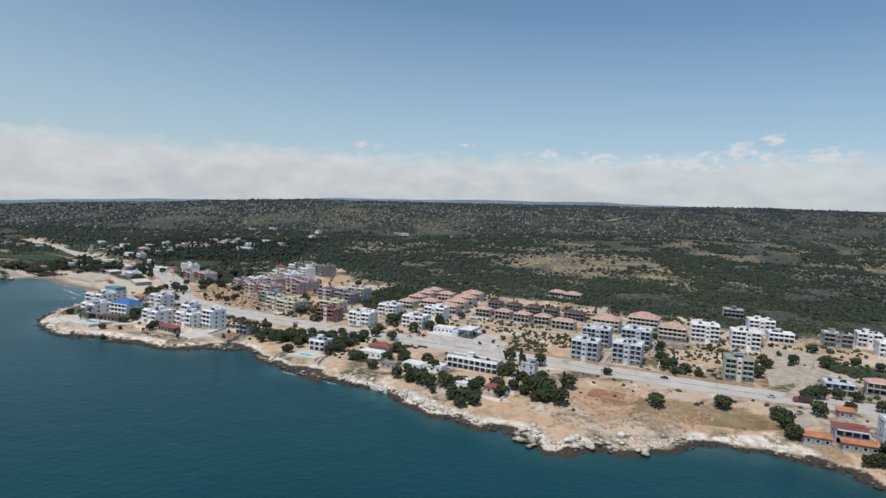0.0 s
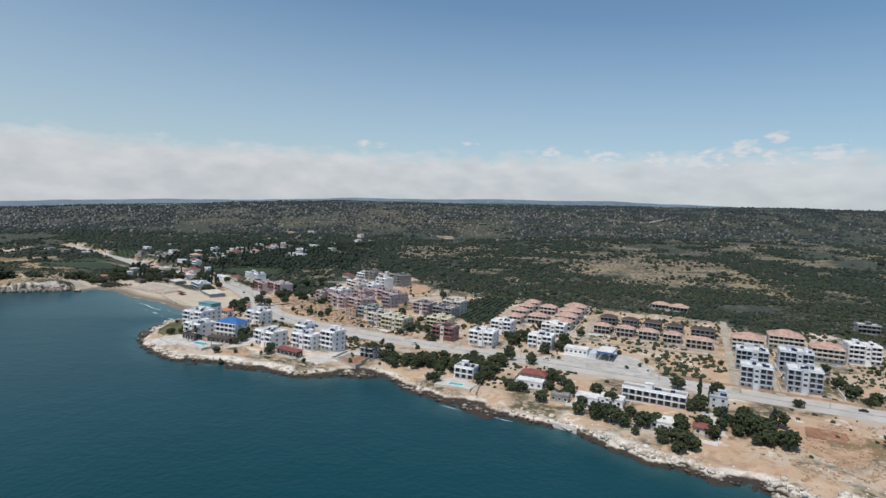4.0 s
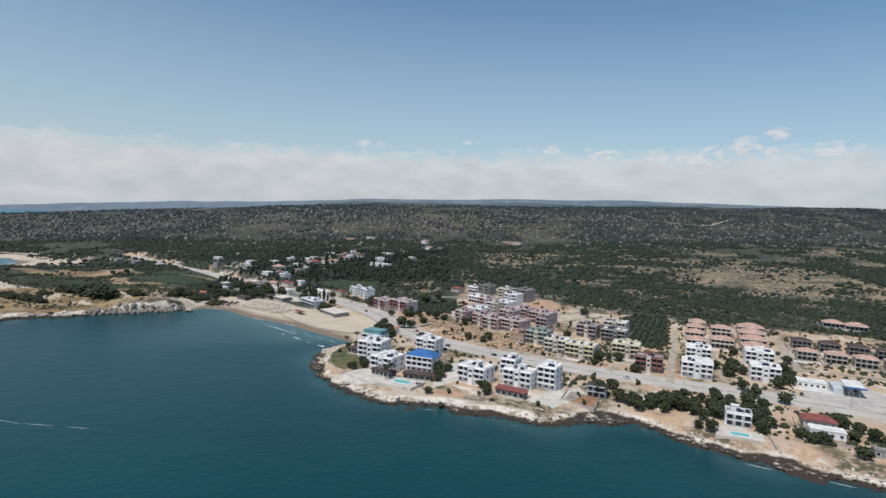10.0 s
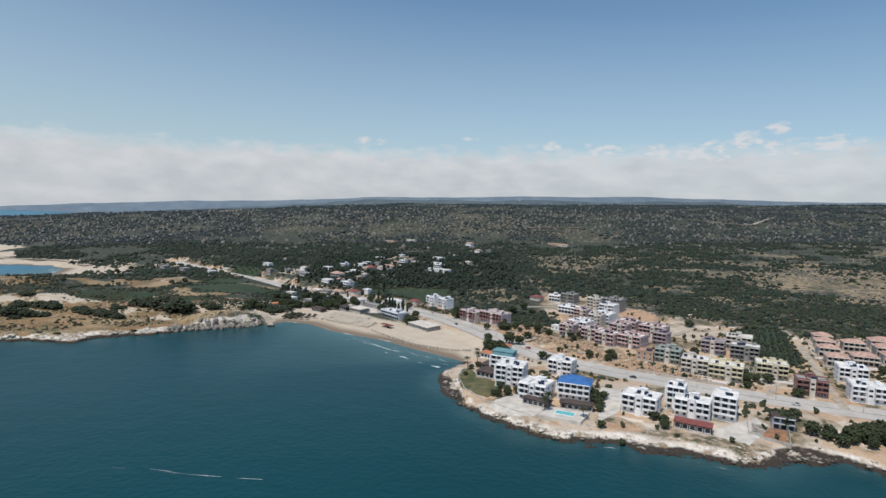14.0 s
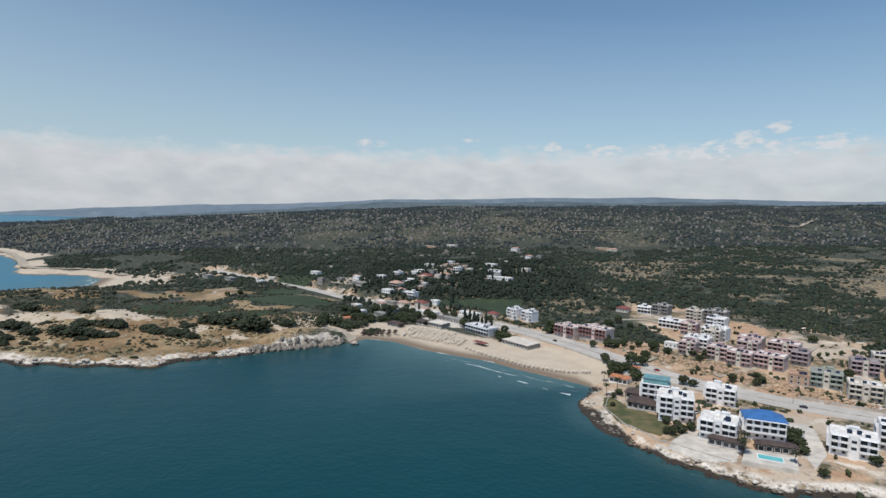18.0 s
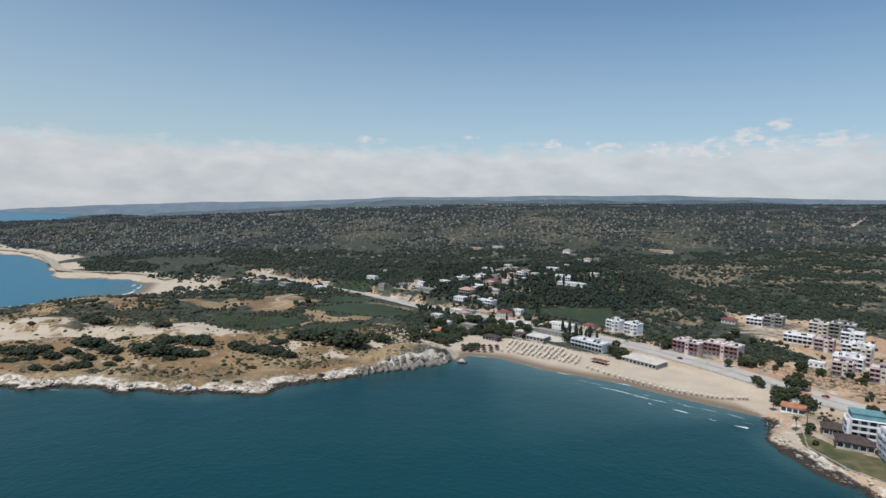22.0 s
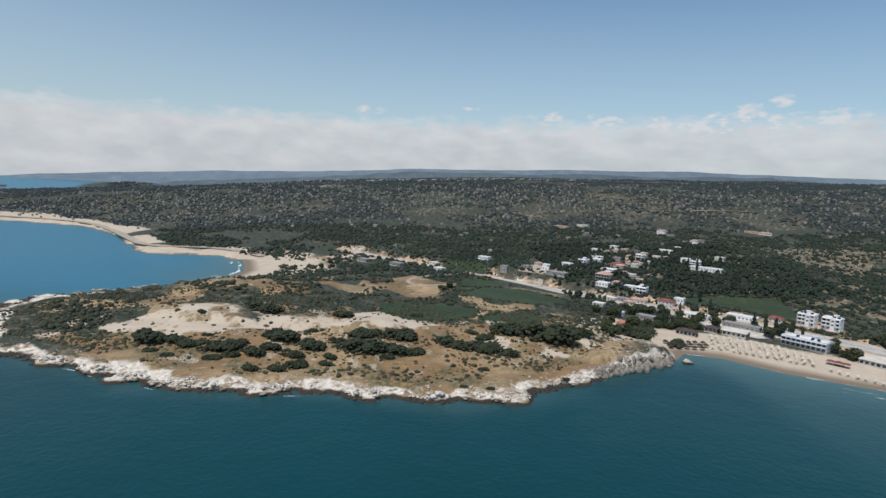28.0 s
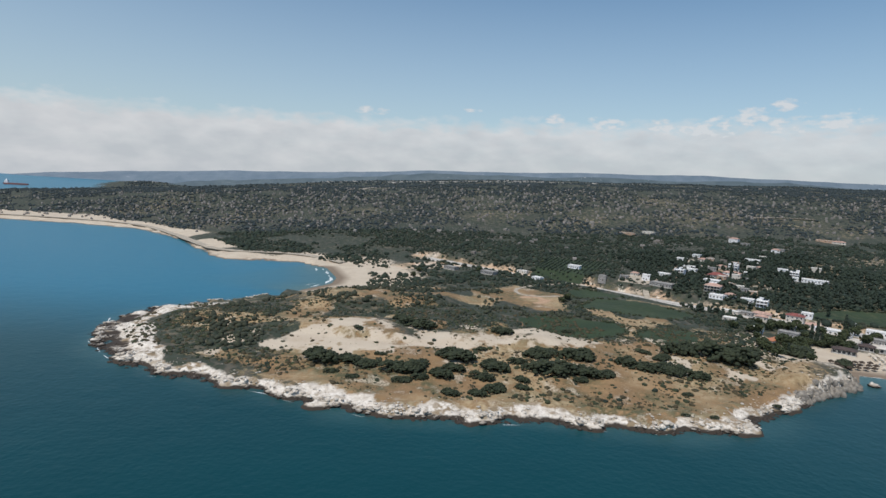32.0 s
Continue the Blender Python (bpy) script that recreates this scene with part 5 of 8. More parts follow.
def tree_model(kind):
    rng = np.random.default_rng(len(kind) * 17)
    limbs = bmesh.new()
    if kind == "palm":
        bend = [Vector((0.25 * math.sin(k * 0.5), 0.1 * k * 0.4, k * 1.3)) for k in range(7)]
        for k in range(6):
            tube(limbs, bend[k], bend[k + 1], 0.24 - 0.02 * k, 0.22 - 0.02 * k, 7)
        fronds = bmesh.new()
        for j in range(26):
            a, lift = j * 2.4, 0.2 + 0.9 * ((j * 7) % 26) / 26
            way = Vector((math.cos(a), math.sin(a), 0))
            side = Vector((-way.y, way.x, 0)) * 0.34
            pts = [bend[6] + way * r + Vector((0, 0, lift * r * 0.9 - 0.22 * r * r)) for r in (0.1, 1.0, 1.9, 2.8)]
            for p, q in zip(pts, pts[1:]):
                quad = [fronds.verts.new(c) for c in (p - side, q - side * 0.8, q, p)]
                fronds.faces.new(quad)
                quad = [fronds.verts.new(c) for c in (p, q, q + side * 0.8 - Vector((0, 0, 0.12)), p + side - Vector((0, 0, 0.12)))]
                fronds.faces.new(quad)
        crown = bpy.data.meshes.new("crown")
        fronds.to_mesh(crown)
        fronds.free()
        crown.materials.append(LEAF_PALM)
    elif kind == "cypress":
        tube(limbs, (0, 0, -0.5), (0, 0, 9), 0.25, 0.05, 7)
        h = rng.uniform(0.8, 11, 70)
        r = 1.25 * np.sin(np.clip((h - 0.2) / 11.5, 0, 1) * math.pi) ** 0.6
        a = rng.uniform(0, math.tau, 70)
        rad = rng.uniform(0.1, 0.75, 70) * r
        crown = clumps("crown", np.stack([rad * np.cos(a), rad * np.sin(a), h], -1), 0.35 + 0.35 * r, 1, LEAF_DARK, 5, 1.4)
    else:
        tube(limbs, (0, 0, -0.6), (0.15, 0.1, 1.6), 0.32, 0.22, 8)
        tips = []
        for j in range(6):
            a = j * math.tau / 6 + rng.uniform(-0.3, 0.3)
            tip = (1.7 * math.cos(a), 1.7 * math.sin(a), rng.uniform(2.8, 4.2))
            tube(limbs, (0.15, 0.1, 1.5), tip, 0.16, 0.05, 6)
            tips.append(tip)
        a, e = rng.uniform(0, math.tau, 200), rng.uniform(-0.75, 1.0, 200)
        rad = rng.uniform(0.3, 1.0, 200) ** 0.5
        flat = np.sqrt(np.clip(1 - e * e, 0, 1))
        centres = np.stack([3.0 * rad * flat * np.cos(a), 2.7 * rad * flat * np.sin(a), 3.3 + 2.3 * rad * e], -1)
        centres += rng.normal(0, 0.34, centres.shape)
        crown = clumps("crown", centres, rng.uniform(0.28, 0.64, 200), 1, LEAF_TREE, 6)
    trunk = bpy.data.meshes.new("trunk")
    limbs.to_mesh(trunk)
    limbs.free()
    trunk.materials.append(BARK)
    return trunk, crown


TREE_WORDS = {"broad": ("tree", "dark green broadleaf tree with an uneven crown", "tree"),
              "cypress": ("cypress_tree", "tall narrow dark green cypress", "tree"),
              "palm": ("palm_tree", "palm with a tuft of drooping fronds", "palm")}


def tree(kind, x, y, size, turn):
    if kind not in TREES:
        TREES[kind] = tree_model(kind)
    name, label, category = TREE_WORDS[kind]
    ob = thing(name, pose(x, y, ground_z(x, y) - 0.1, 0, 0, turn) @ Matrix.Diagonal((size, size * (0.9 + (turn % 40) / 200), size * (0.85 + (turn % 70) / 200), 1)), label, category, "trees of the town")
    part("trunk", TREES[kind][0], None, ob)
    part("crown", TREES[kind][1], None, ob)
    return ob


BUSH = []


def bush(x, y, r, turn):
    if not BUSH:
        rng = np.random.default_rng(31)
        for v in range(4):
            n = 400
            lobes = rng.uniform(-0.45, 0.45, (5, 2))
            pick = rng.integers(0, 5, n)
            a, q = rng.uniform(0, math.tau, n), rng.uniform(0, 1, n) ** 0.5
            px, py = lobes[pick, 0] + q * 0.52 * np.cos(a), lobes[pick, 1] * 0.8 + q * 0.46 * np.sin(a)
            h = (0.42 + 0.16 * (pick % 3 == 0)) * np.sqrt(np.clip(1 - q * q, 0, 1)) * rng.uniform(0.75, 1, n)
            BUSH.append(clumps("bush", np.stack([px, py, h + 0.03], -1), rng.uniform(0.06, 0.12, n), 1, LEAF_BUSH, 40 + v))
    ob = new("bush", BUSH[int(turn) % 4])
    ob.matrix_basis = pose(x, y, ground_z(x, y) - 0.15, 0, 0, turn % 40 - 20) @ Matrix.Diagonal((r * 1.22, r * 1.02, r * (0.80 + (turn % 50) / 160), 1))
    return tagged(ob, "low dark green wind-shaped bush on dry grass", "bush", "bushes on the cape")




# ---- trees behind the beach ----
shade_rng = random.Random(77)
for cx, cy, count, sx, sy in ((-488, 668, 7, 10, 9), (-466, 688, 5, 9, 8), (-434, 697, 5, 8, 8), (-446, 738, 5, 12, 7), (-412, 708, 4, 8, 7), (-374, 712, 4, 14, 5), (-386, 752, 3, 14, 6), (-418, 742, 3, 9, 6), (-337, 684, 3, 9, 5)):
    for k in range(count):
        x, y = cx + shade_rng.uniform(-1, 1) * sx, cy + shade_rng.uniform(-1, 1) * sy
        size, turn = shade_rng.uniform(0.75, 1.35), shade_rng.uniform(0, 360)
        if line_distance(np.array([x]), np.array([y]), ROAD)[0] > 12 and not any(math.hypot(x - f[0], y - f[1]) < 4 for f in FOOT):
            tree("cypress" if shade_rng.random() < 0.16 else "broad", x, y, size, turn)
for x, y, size, turn in ((-47, 340, 0.8, 10), (-46, 334, 0.9, 70), (-41, 332, 0.8, 150), (-23, 347, 0.9, 200), (-19, 342, 1.0, 20), (-21, 352, 0.8, 90), (-27, 334, 0.9, 310), (-16, 336, 0.8, 130), (-86, 357, 1.0, 40), (-92, 349, 0.8, 80),
                         (-62, 349, 0.8, 60), (-60, 357, 0.9, 190), (-64, 340, 0.6, 20)):
    tree("broad", x, y, size, turn)
for x, y, size, turn in ((-334, 629, 1.6, 20), (-331, 633, 1.3, 140), (-289, 657, 1.7, 60), (-292, 652, 1.3, 250), (-471, 655, 1.2, 80)):
    tree("broad", x, y, size, turn)
for x, y, size in ((-358, 679, 1.1), (-354, 681, 1.25), (-350, 679, 1.0), (-346, 682, 1.3), (-341, 677, 0.9), (-366, 684, 1.0)):
    tree("cypress", x, y, size, 0)

# ---- trees of the town and the village ----
tree("broad", -130.1, 388.1, 1.38, 133)
tree("broad", -121.2, 381.1, 1.11, 339)
tree("broad", -114.3, 379.6, 1.03, 48)
tree("broad", -106.0, 374.8, 1.24, 316)
tree("broad", -99.1, 372.7, 1.12, 155)
tree("broad", -91.8, 369.9, 1.16, 61)
tree("broad", -85.5, 369.7, 1.20, 354)
tree("broad", -76.9, 364.1, 1.12, 270)
tree("broad", -70.0, 365.4, 1.24, 265)
tree("broad", -63.0, 362.6, 1.06, 309)
tree("broad", -58.1, 363.2, 1.08, 170)
tree("broad", -113.9, 370.1, 1.05, 322)
tree("broad", -96.7, 379.0, 1.44, 229)
tree("broad", -75.8, 372.3, 1.07, 81)
tree("broad", -23.1, 351.0, 0.94, 347)
tree("broad", -17.7, 333.4, 1.12, 86)
tree("broad", -0.1, 314.3, 1.18, 173)
tree("broad", -5.5, 293.7, 1.44, 28)
tree("broad", 9.9, 272.0, 1.09, 320)
tree("broad", 15.7, 269.4, 1.32, 2)
tree("broad", 19.8, 265.1, 1.06, 36)
tree("broad", 13.8, 263.8, 0.96, 217)
tree("broad", -10.7, 298.9, 1.34, 91)
tree("broad", 33.0, 283.9, 1.16, 38)
tree("broad", 50.6, 283.8, 1.28, 122)
tree("broad", 52.3, 276.6, 1.40, 134)
tree("broad", 57.0, 277.0, 1.44, 329)
tree("broad", 59.7, 272.2, 1.04, 230)
tree("broad", 53.9, 269.9, 1.16, 315)
tree("broad", 49.2, 287.2, 1.02, 16)
tree("broad", 61.4, 267.0, 1.37, 118)
tree("broad", 37.6, 307.3, 0.96, 244)
tree("broad", 42.2, 308.0, 1.20, 276)
tree("broad", 7.4, 287.7, 1.42, 215)
tree("broad", 141.7, 342.9, 1.09, 348)
tree("broad", 142.9, 330.2, 0.99, 71)
tree("broad", 145.1, 358.3, 1.20, 102)
tree("broad", 151.0, 336.5, 1.12, 214)
tree("broad", 155.0, 326.6, 0.93, 87)
tree("broad", 148.5, 348.5, 1.07, 359)
tree("broad", 209.1, 351.8, 1.25, 149)
tree("broad", 212.6, 361.6, 0.93, 343)
tree("broad", 109.1, 271.2, 1.32, 293)
tree("broad", 144.2, 273.2, 0.90, 276)
tree("broad", 141.6, 272.1, 1.21, 313)
tree("broad", 162.9, 261.4, 1.16, 235)
tree("broad", 160.7, 252.7, 0.91, 58)
tree("broad", 158.5, 242.3, 1.10, 187)
tree("broad", 164.1, 257.1, 1.08, 189)
tree("broad", 224.3, 293.7, 0.95, 50)
tree("broad", 195.1, 291.5, 1.09, 243)
tree("broad", 206.2, 296.4, 1.20, 130)
tree("broad", 181.3, 217.8, 1.33, 134)
tree("broad", 176.6, 217.4, 0.99, 166)
tree("broad", 174.3, 219.3, 0.91, 88)
tree("broad", 247.8, 354.1, 1.38, 241)
tree("broad", 202.0, 296.1, 1.09, 345)
tree("broad", 216.1, 297.2, 0.95, 339)
tree("broad", 224.4, 268.9, 1.02, 263)
tree("broad", 225.1, 278.1, 0.92, 205)
tree("broad", -48.4, 385.8, 1.23, 1)
tree("broad", -41.5, 391.5, 1.11, 53)
tree("broad", -29.3, 384.0, 1.17, 309)
tree("cypress", 51.2, 328.6, 0.93, 46)
tree("cypress", 51.1, 316.4, 1.02, 222)
tree("cypress", 43.4, 286.6, 1.01, 282)
tree("cypress", 68.0, 289.7, 0.91, 285)
tree("palm", -279.0, 520.2, 0.93, 282)
tree("palm", -270.1, 534.0, 1.03, 335)
tree("palm", -287.4, 484.5, 0.88, 40)
tree("palm", -280.7, 486.5, 0.99, 271)
tree("palm", -250.3, 399.0, 1.06, 236)
tree("palm", -247.2, 404.1, 1.04, 112)
tree("palm", -231.8, 390.7, 0.86, 148)
tree("broad", -220.6, 402.7, 0.82, 295)
tree("broad", -218.8, 409.1, 1.00, 296)
tree("broad", -193.3, 382.6, 0.82, 255)
tree("broad", -192.8, 386.1, 0.86, 136)
tree("broad", -261.0, 428.3, 0.80, 309)
tree("broad", -266.6, 425.6, 0.83, 150)
tree("broad", -272.4, 422.9, 0.71, 132)
tree("broad", -225.1, 382.0, 0.72, 77)
tree("broad", -187.0, 504.0, 0.81, 201)
tree("broad", -182.2, 506.2, 0.76, 345)
tree("broad", -182.1, 513.6, 0.89, 70)
tree("broad", -199.3, 557.3, 0.81, 98)
tree("broad", -199.2, 580.2, 1.11, 24)
tree("broad", -183.9, 572.9, 0.71, 226)
tree("broad", -192.8, 563.2, 0.98, 54)
tree("broad", -199.1, 570.2, 0.98, 356)
tree("broad", -238.1, 589.2, 0.71, 260)
tree("broad", -231.1, 595.6, 0.86, 59)
tree("broad", -156.9, 515.4, 0.84, 37)
tree("broad", -233.8, 502.7, 1.12, 93)
tree("broad", -229.4, 499.1, 0.85, 234)
tree("broad", -109.5, 465.3, 1.15, 28)
tree("broad", -102.1, 467.7, 0.87, 285)
tree("broad", -116.0, 451.2, 0.85, 142)
tree("broad", -337.1, 627.1, 1.00, 142)
tree("broad", -332.6, 630.1, 0.95, 233)
tree("broad", -337.7, 633.0, 1.10, 79)
tree("broad", -288.3, 661.3, 0.91, 162)
tree("broad", -288.5, 669.9, 0.93, 301)
tree("broad", -251.7, 606.1, 1.32, 224)
tree("broad", -245.8, 632.8, 1.48, 68)
tree("broad", -218.6, 655.4, 0.93, 112)
tree("broad", -249.8, 617.4, 1.02, 182)
tree("broad", -244.6, 546.6, 1.37, 87)
tree("broad", -223.6, 582.9, 1.34, 118)
tree("broad", -252.4, 546.5, 1.46, 345)
tree("broad", -234.9, 568.3, 1.27, 92)
tree("broad", -264.2, 530.8, 1.18, 9)
tree("broad", -258.6, 516.9, 1.16, 235)
tree("broad", -258.8, 521.8, 1.09, 180)
tree("broad", -269.2, 531.8, 1.50, 269)
tree("broad", -266.6, 533.9, 1.45, 217)
tree("broad", -465.0, 701.1, 1.45, 358)
tree("broad", -471.2, 692.4, 1.48, 171)
tree("broad", -489.2, 730.9, 1.18, 33)
tree("broad", -498.9, 666.2, 1.26, 263)
tree("broad", -496.1, 653.9, 1.49, 211)
tree("broad", -431.7, 694.1, 1.35, 104)
tree("broad", -424.9, 687.3, 1.39, 140)
tree("broad", -367.1, 677.1, 1.46, 317)
tree("broad", -357.9, 686.4, 1.06, 75)
tree("broad", -362.2, 707.8, 0.92, 108)
tree("broad", -395.6, 705.7, 1.06, 326)
tree("broad", -445.2, 703.8, 0.95, 286)
tree("broad", -438.5, 693.6, 1.09, 156)
tree("broad", -455.4, 699.0, 0.97, 179)
tree("broad", -248.6, 601.7, 1.34, 7)
tree("broad", -269.1, 551.5, 0.90, 314)
tree("broad", -267.8, 558.7, 1.00, 30)
tree("broad", -217.0, 572.4, 1.13, 95)
tree("broad", -223.5, 674.6, 1.18, 348)
tree("broad", -236.5, 660.0, 1.47, 99)
tree("broad", -355.0, 672.9, 1.12, 8)
tree("broad", -479.1, 723.5, 1.13, 155)
tree("broad", -483.5, 703.6, 0.91, 50)
tree("cypress", -365.4, 702.8, 1.13, 115)
tree("cypress", -360.7, 694.3, 1.16, 325)
tree("cypress", -357.0, 686.3, 1.27, 224)
tree("cypress", -321.9, 913.1, 1.14, 342)
tree("cypress", -306.8, 931.4, 1.27, 208)
tree("cypress", -294.0, 939.0, 1.03, 159)
tree("cypress", -285.2, 931.2, 1.19, 20)
tree("cypress", -292.9, 971.5, 0.94, 16)
tree("cypress", -276.8, 988.8, 0.91, 263)
tree("cypress", -324.7, 931.6, 0.95, 46)
tree("cypress", -346.0, 931.9, 1.15, 257)
tree("cypress", -274.9, 954.8, 0.97, 40)
tree("broad", -15.7, 412.3, 1.15, 204)
tree("broad", -40.1, 407.3, 1.17, 87)
tree("broad", -3.9, 422.4, 1.23, 318)
tree("broad", 46.8, 345.6, 1.18, 36)
tree("broad", -47.5, 331.8, 0.84, 291)
tree("broad", -34.4, 317.3, 1.11, 351)
tree("broad", -17.8, 325.1, 1.03, 262)
tree("broad", -3.6, 327.2, 1.13, 177)
tree("broad", 70.4, 289.9, 1.29, 175)
tree("broad", 63.8, 335.5, 1.24, 123)
tree("broad", -19.1, 301.2, 1.05, 249)
tree("broad", 13.7, 290.8, 1.08, 227)
tree("broad", 24.4, 288.4, 1.00, 187)
tree("broad", -1.1, 287.4, 0.82, 172)
tree("broad", 100.4, 323.0, 0.89, 75)
tree("broad", 161.8, 413.7, 0.86, 230)
tree("broad", 155.3, 385.4, 1.03, 68)
tree("broad", 189.3, 361.1, 1.17, 222)
tree("broad", 192.2, 331.3, 1.22, 262)
tree("broad", 232.1, 361.5, 1.12, 99)
tree("broad", 259.4, 385.7, 1.24, 1)
tree("broad", 271.2, 360.1, 1.03, 6)
tree("broad", 278.3, 348.0, 1.07, 84)
tree("broad", 334.5, 409.8, 1.09, 316)
tree("broad", 208.4, 277.0, 0.96, 88)
tree("broad", 185.7, 266.3, 1.18, 336)
tree("broad", -129.1, 398.9, 1.01, 181)
tree("broad", -127.9, 391.1, 1.12, 284)
tree("broad", -119.3, 399.2, 1.05, 35)
tree("broad", -101.9, 366.6, 0.81, 202)
tree("broad", -60.3, 353.3, 0.99, 190)
tree("broad", -54.1, 359.3, 0.98, 80)
tree("broad", -64.5, 342.9, 0.95, 116)
tree("broad", -88.5, 343.1, 1.02, 97)
tree("broad", -120.3, 517.0, 0.97, 198)
tree("broad", -136.5, 488.0, 1.04, 205)
tree("broad", -111.0, 460.9, 1.04, 93)
tree("broad", -96.9, 462.8, 1.19, 295)
tree("broad", -93.8, 436.6, 1.13, 217)
tree("broad", -150.2, 519.1, 0.94, 165)
tree("broad", -198.0, 512.6, 0.96, 40)
tree("broad", -222.1, 423.0, 1.21, 24)
tree("broad", -195.0, 393.3, 0.93, 145)
tree("broad", -220.3, 414.1, 1.12, 267)
tree("broad", -22.1, 453.6, 1.22, 158)
tree("broad", -22.7, 440.9, 1.02, 301)
tree("broad", -35.7, 434.0, 0.94, 32)
tree("broad", -64.7, 391.8, 0.88, 251)
tree("broad", 5.0, 435.0, 0.89, 54)
tree("broad", 21.1, 465.6, 0.99, 33)
tree("broad", -85.0, 608.6, 1.26, 7)
tree("broad", -272.1, 527.9, 0.82, 340)
tree("broad", -261.4, 530.0, 1.30, 165)
tree("broad", -265.8, 600.3, 0.96, 259)
tree("broad", -240.4, 601.5, 0.97, 254)
tree("broad", -692.2, 945.0, 0.93, 227)
tree("broad", -764.9, 937.1, 1.12, 100)
tree("broad", -769.8, 909.2, 0.94, 67)
tree("broad", -617.9, 788.8, 1.04, 40)
tree("broad", -626.3, 773.2, 0.97, 26)
tree("broad", -43.2, 331.5, 0.89, 190)
tree("broad", -23.6, 322.1, 0.82, 158)
tree("broad", -12.4, 296.0, 0.79, 204)
tree("broad", 5.5, 300.5, 0.90, 22)
tree("broad", 16.9, 296.6, 0.67, 97)
tree("broad", 9.0, 269.5, 0.77, 293)
tree("broad", 21.3, 273.4, 0.85, 212)
tree("broad", 41.0, 283.9, 0.83, 139)
tree("broad", 45.1, 278.3, 0.62, 336)
tree("broad", -21.9, 347.8, 0.71, 185)
tree("broad", -57.1, 349.2, 0.86, 185)
tree("broad", -48.6, 338.0, 0.90, 11)
tree("broad", -14.3, 313.8, 0.79, 27)
tree("broad", 0.4, 278.2, 0.65, 293)
tree("broad", 49.7, 270.4, 0.80, 251)
tree("broad", 39.4, 313.8, 0.62, 267)
tree("broad", -457.4, 750.3, 0.99, 33)
tree("broad", -449.0, 744.0, 1.26, 297)
tree("broad", -438.7, 715.1, 0.96, 27)
tree("broad", -428.2, 738.4, 1.12, 291)
tree("broad", -418.2, 725.6, 1.26, 320)
tree("broad", -414.7, 696.1, 1.15, 214)
tree("broad", -397.5, 702.2, 1.39, 59)
tree("broad", -474.5, 719.5, 1.31, 61)
tree("broad", -480.9, 710.5, 0.80, 149)
tree("broad", -468.0, 696.9, 1.13, 267)
tree("broad", -402.4, 718.6, 1.38, 242)
tree("broad", -430.2, 697.8, 0.86, 199)
tree("broad", -447.6, 696.5, 1.22, 291)
tree("broad", -455.7, 689.3, 0.98, 56)
tree("broad", -366.4, 698.0, 0.98, 282)
tree("broad", -375.8, 720.1, 1.32, 351)
tree("broad", -337.9, 642.9, 1.18, 84)
tree("broad", -331.3, 653.9, 1.17, 177)
tree("broad", -385.5, 731.9, 1.37, 305)
tree("broad", -340.6, 701.3, 1.09, 264)
tree("broad", -439.3, 733.7, 1.29, 51)
tree("broad", -423.4, 703.9, 1.37, 292)
tree("cypress", -389.2, 895.7, 1.40, 253)
tree("cypress", -377.3, 855.4, 1.30, 147)
tree("cypress", -362.2, 822.3, 1.30, 185)
tree("cypress", -391.2, 809.2, 1.46, 90)
tree("cypress", -394.6, 928.5, 1.49, 330)
tree("cypress", -376.4, 780.5, 1.41, 131)
for k, (x, y) in enumerate(((-117, 376), (-110, 383), (-104, 379), (-97, 385), (-90, 381), (-84, 386), (-76, 382), (-69, 379), (-61, 381), (-54, 376), (-48, 372), (-52, 364), (-93, 375), (-108, 372),
                            (-82, 376), (-66, 371), (-58, 369), (-78, 360), (-88, 364), (-100, 371), (48, 300), (49, 293), (51, 285), (46, 279), (58, 297), (57, 288), (37, 281), (34, 277),
                            (-5, 305), (-1, 290), (-12, 300), (17, 271), (21, 279), (20, 265), (-270, 437), (-266, 433), (-257, 438), (-257, 446), (-275, 424), (-280, 484), (-285, 478), (-289, 466), (-214, 418))):
    tree("broad", x, y, (0.95, 0.7, 1.15, 0.82, 1.05)[k % 5] * (0.7 if x < -200 else 1.0), (k * 83) % 360)
tree("broad", -33, 437, 1.5, 40)
tree("broad", -27, 447, 1.3, 200)
tree("broad", 3, 441, 1.3, 120)
tree("broad", 8, 470, 1.2, 300)
tree("broad", -36, 452, 1.2, 77)
tree("broad", -6, 486, 1, 15)


# ---- bushes on the cape ----
bush(-805, 580, 11.6, 335)
bush(-788, 579, 8.1, 263)
bush(-776, 574, 7.2, 126)
bush(-761, 571, 8.5, 28)
bush(-750, 571, 9.2, 238)
bush(-728, 574, 6.7, 231)
bush(-727, 592, 12.3, 311)
bush(-710, 608, 3.7, 239)
bush(-712, 567, 6.5, 280)
bush(-704, 579, 9.4, 91)
bush(-690, 589, 5.4, 340)
bush(-690, 564, 4.7, 47)
bush(-674, 600, 10.3, 322)
bush(-671, 578, 12.3, 68)
bush(-681, 579, 7.5, 5)
bush(-652, 601, 10.9, 89)
bush(-653, 576, 8.6, 143)
bush(-642, 577, 7.3, 353)
bush(-657, 568, 4.5, 225)
bush(-790, 622, 3.8, 3)
bush(-752, 644, 11.5, 204)
bush(-764, 653, 6.8, 115)
bush(-695, 634, 7.7, 359)
bush(-644, 663, 4.7, 9)
bush(-623, 600, 6.5, 349)
bush(-615, 594, 9.3, 160)
bush(-605, 592, 9.3, 357)
bush(-595, 590, 8.5, 194)
bush(-584, 588, 7.4, 44)
bush(-604, 619, 4.4, 211)
bush(-596, 610, 6.4, 22)
bush(-580, 624, 11.5, 297)
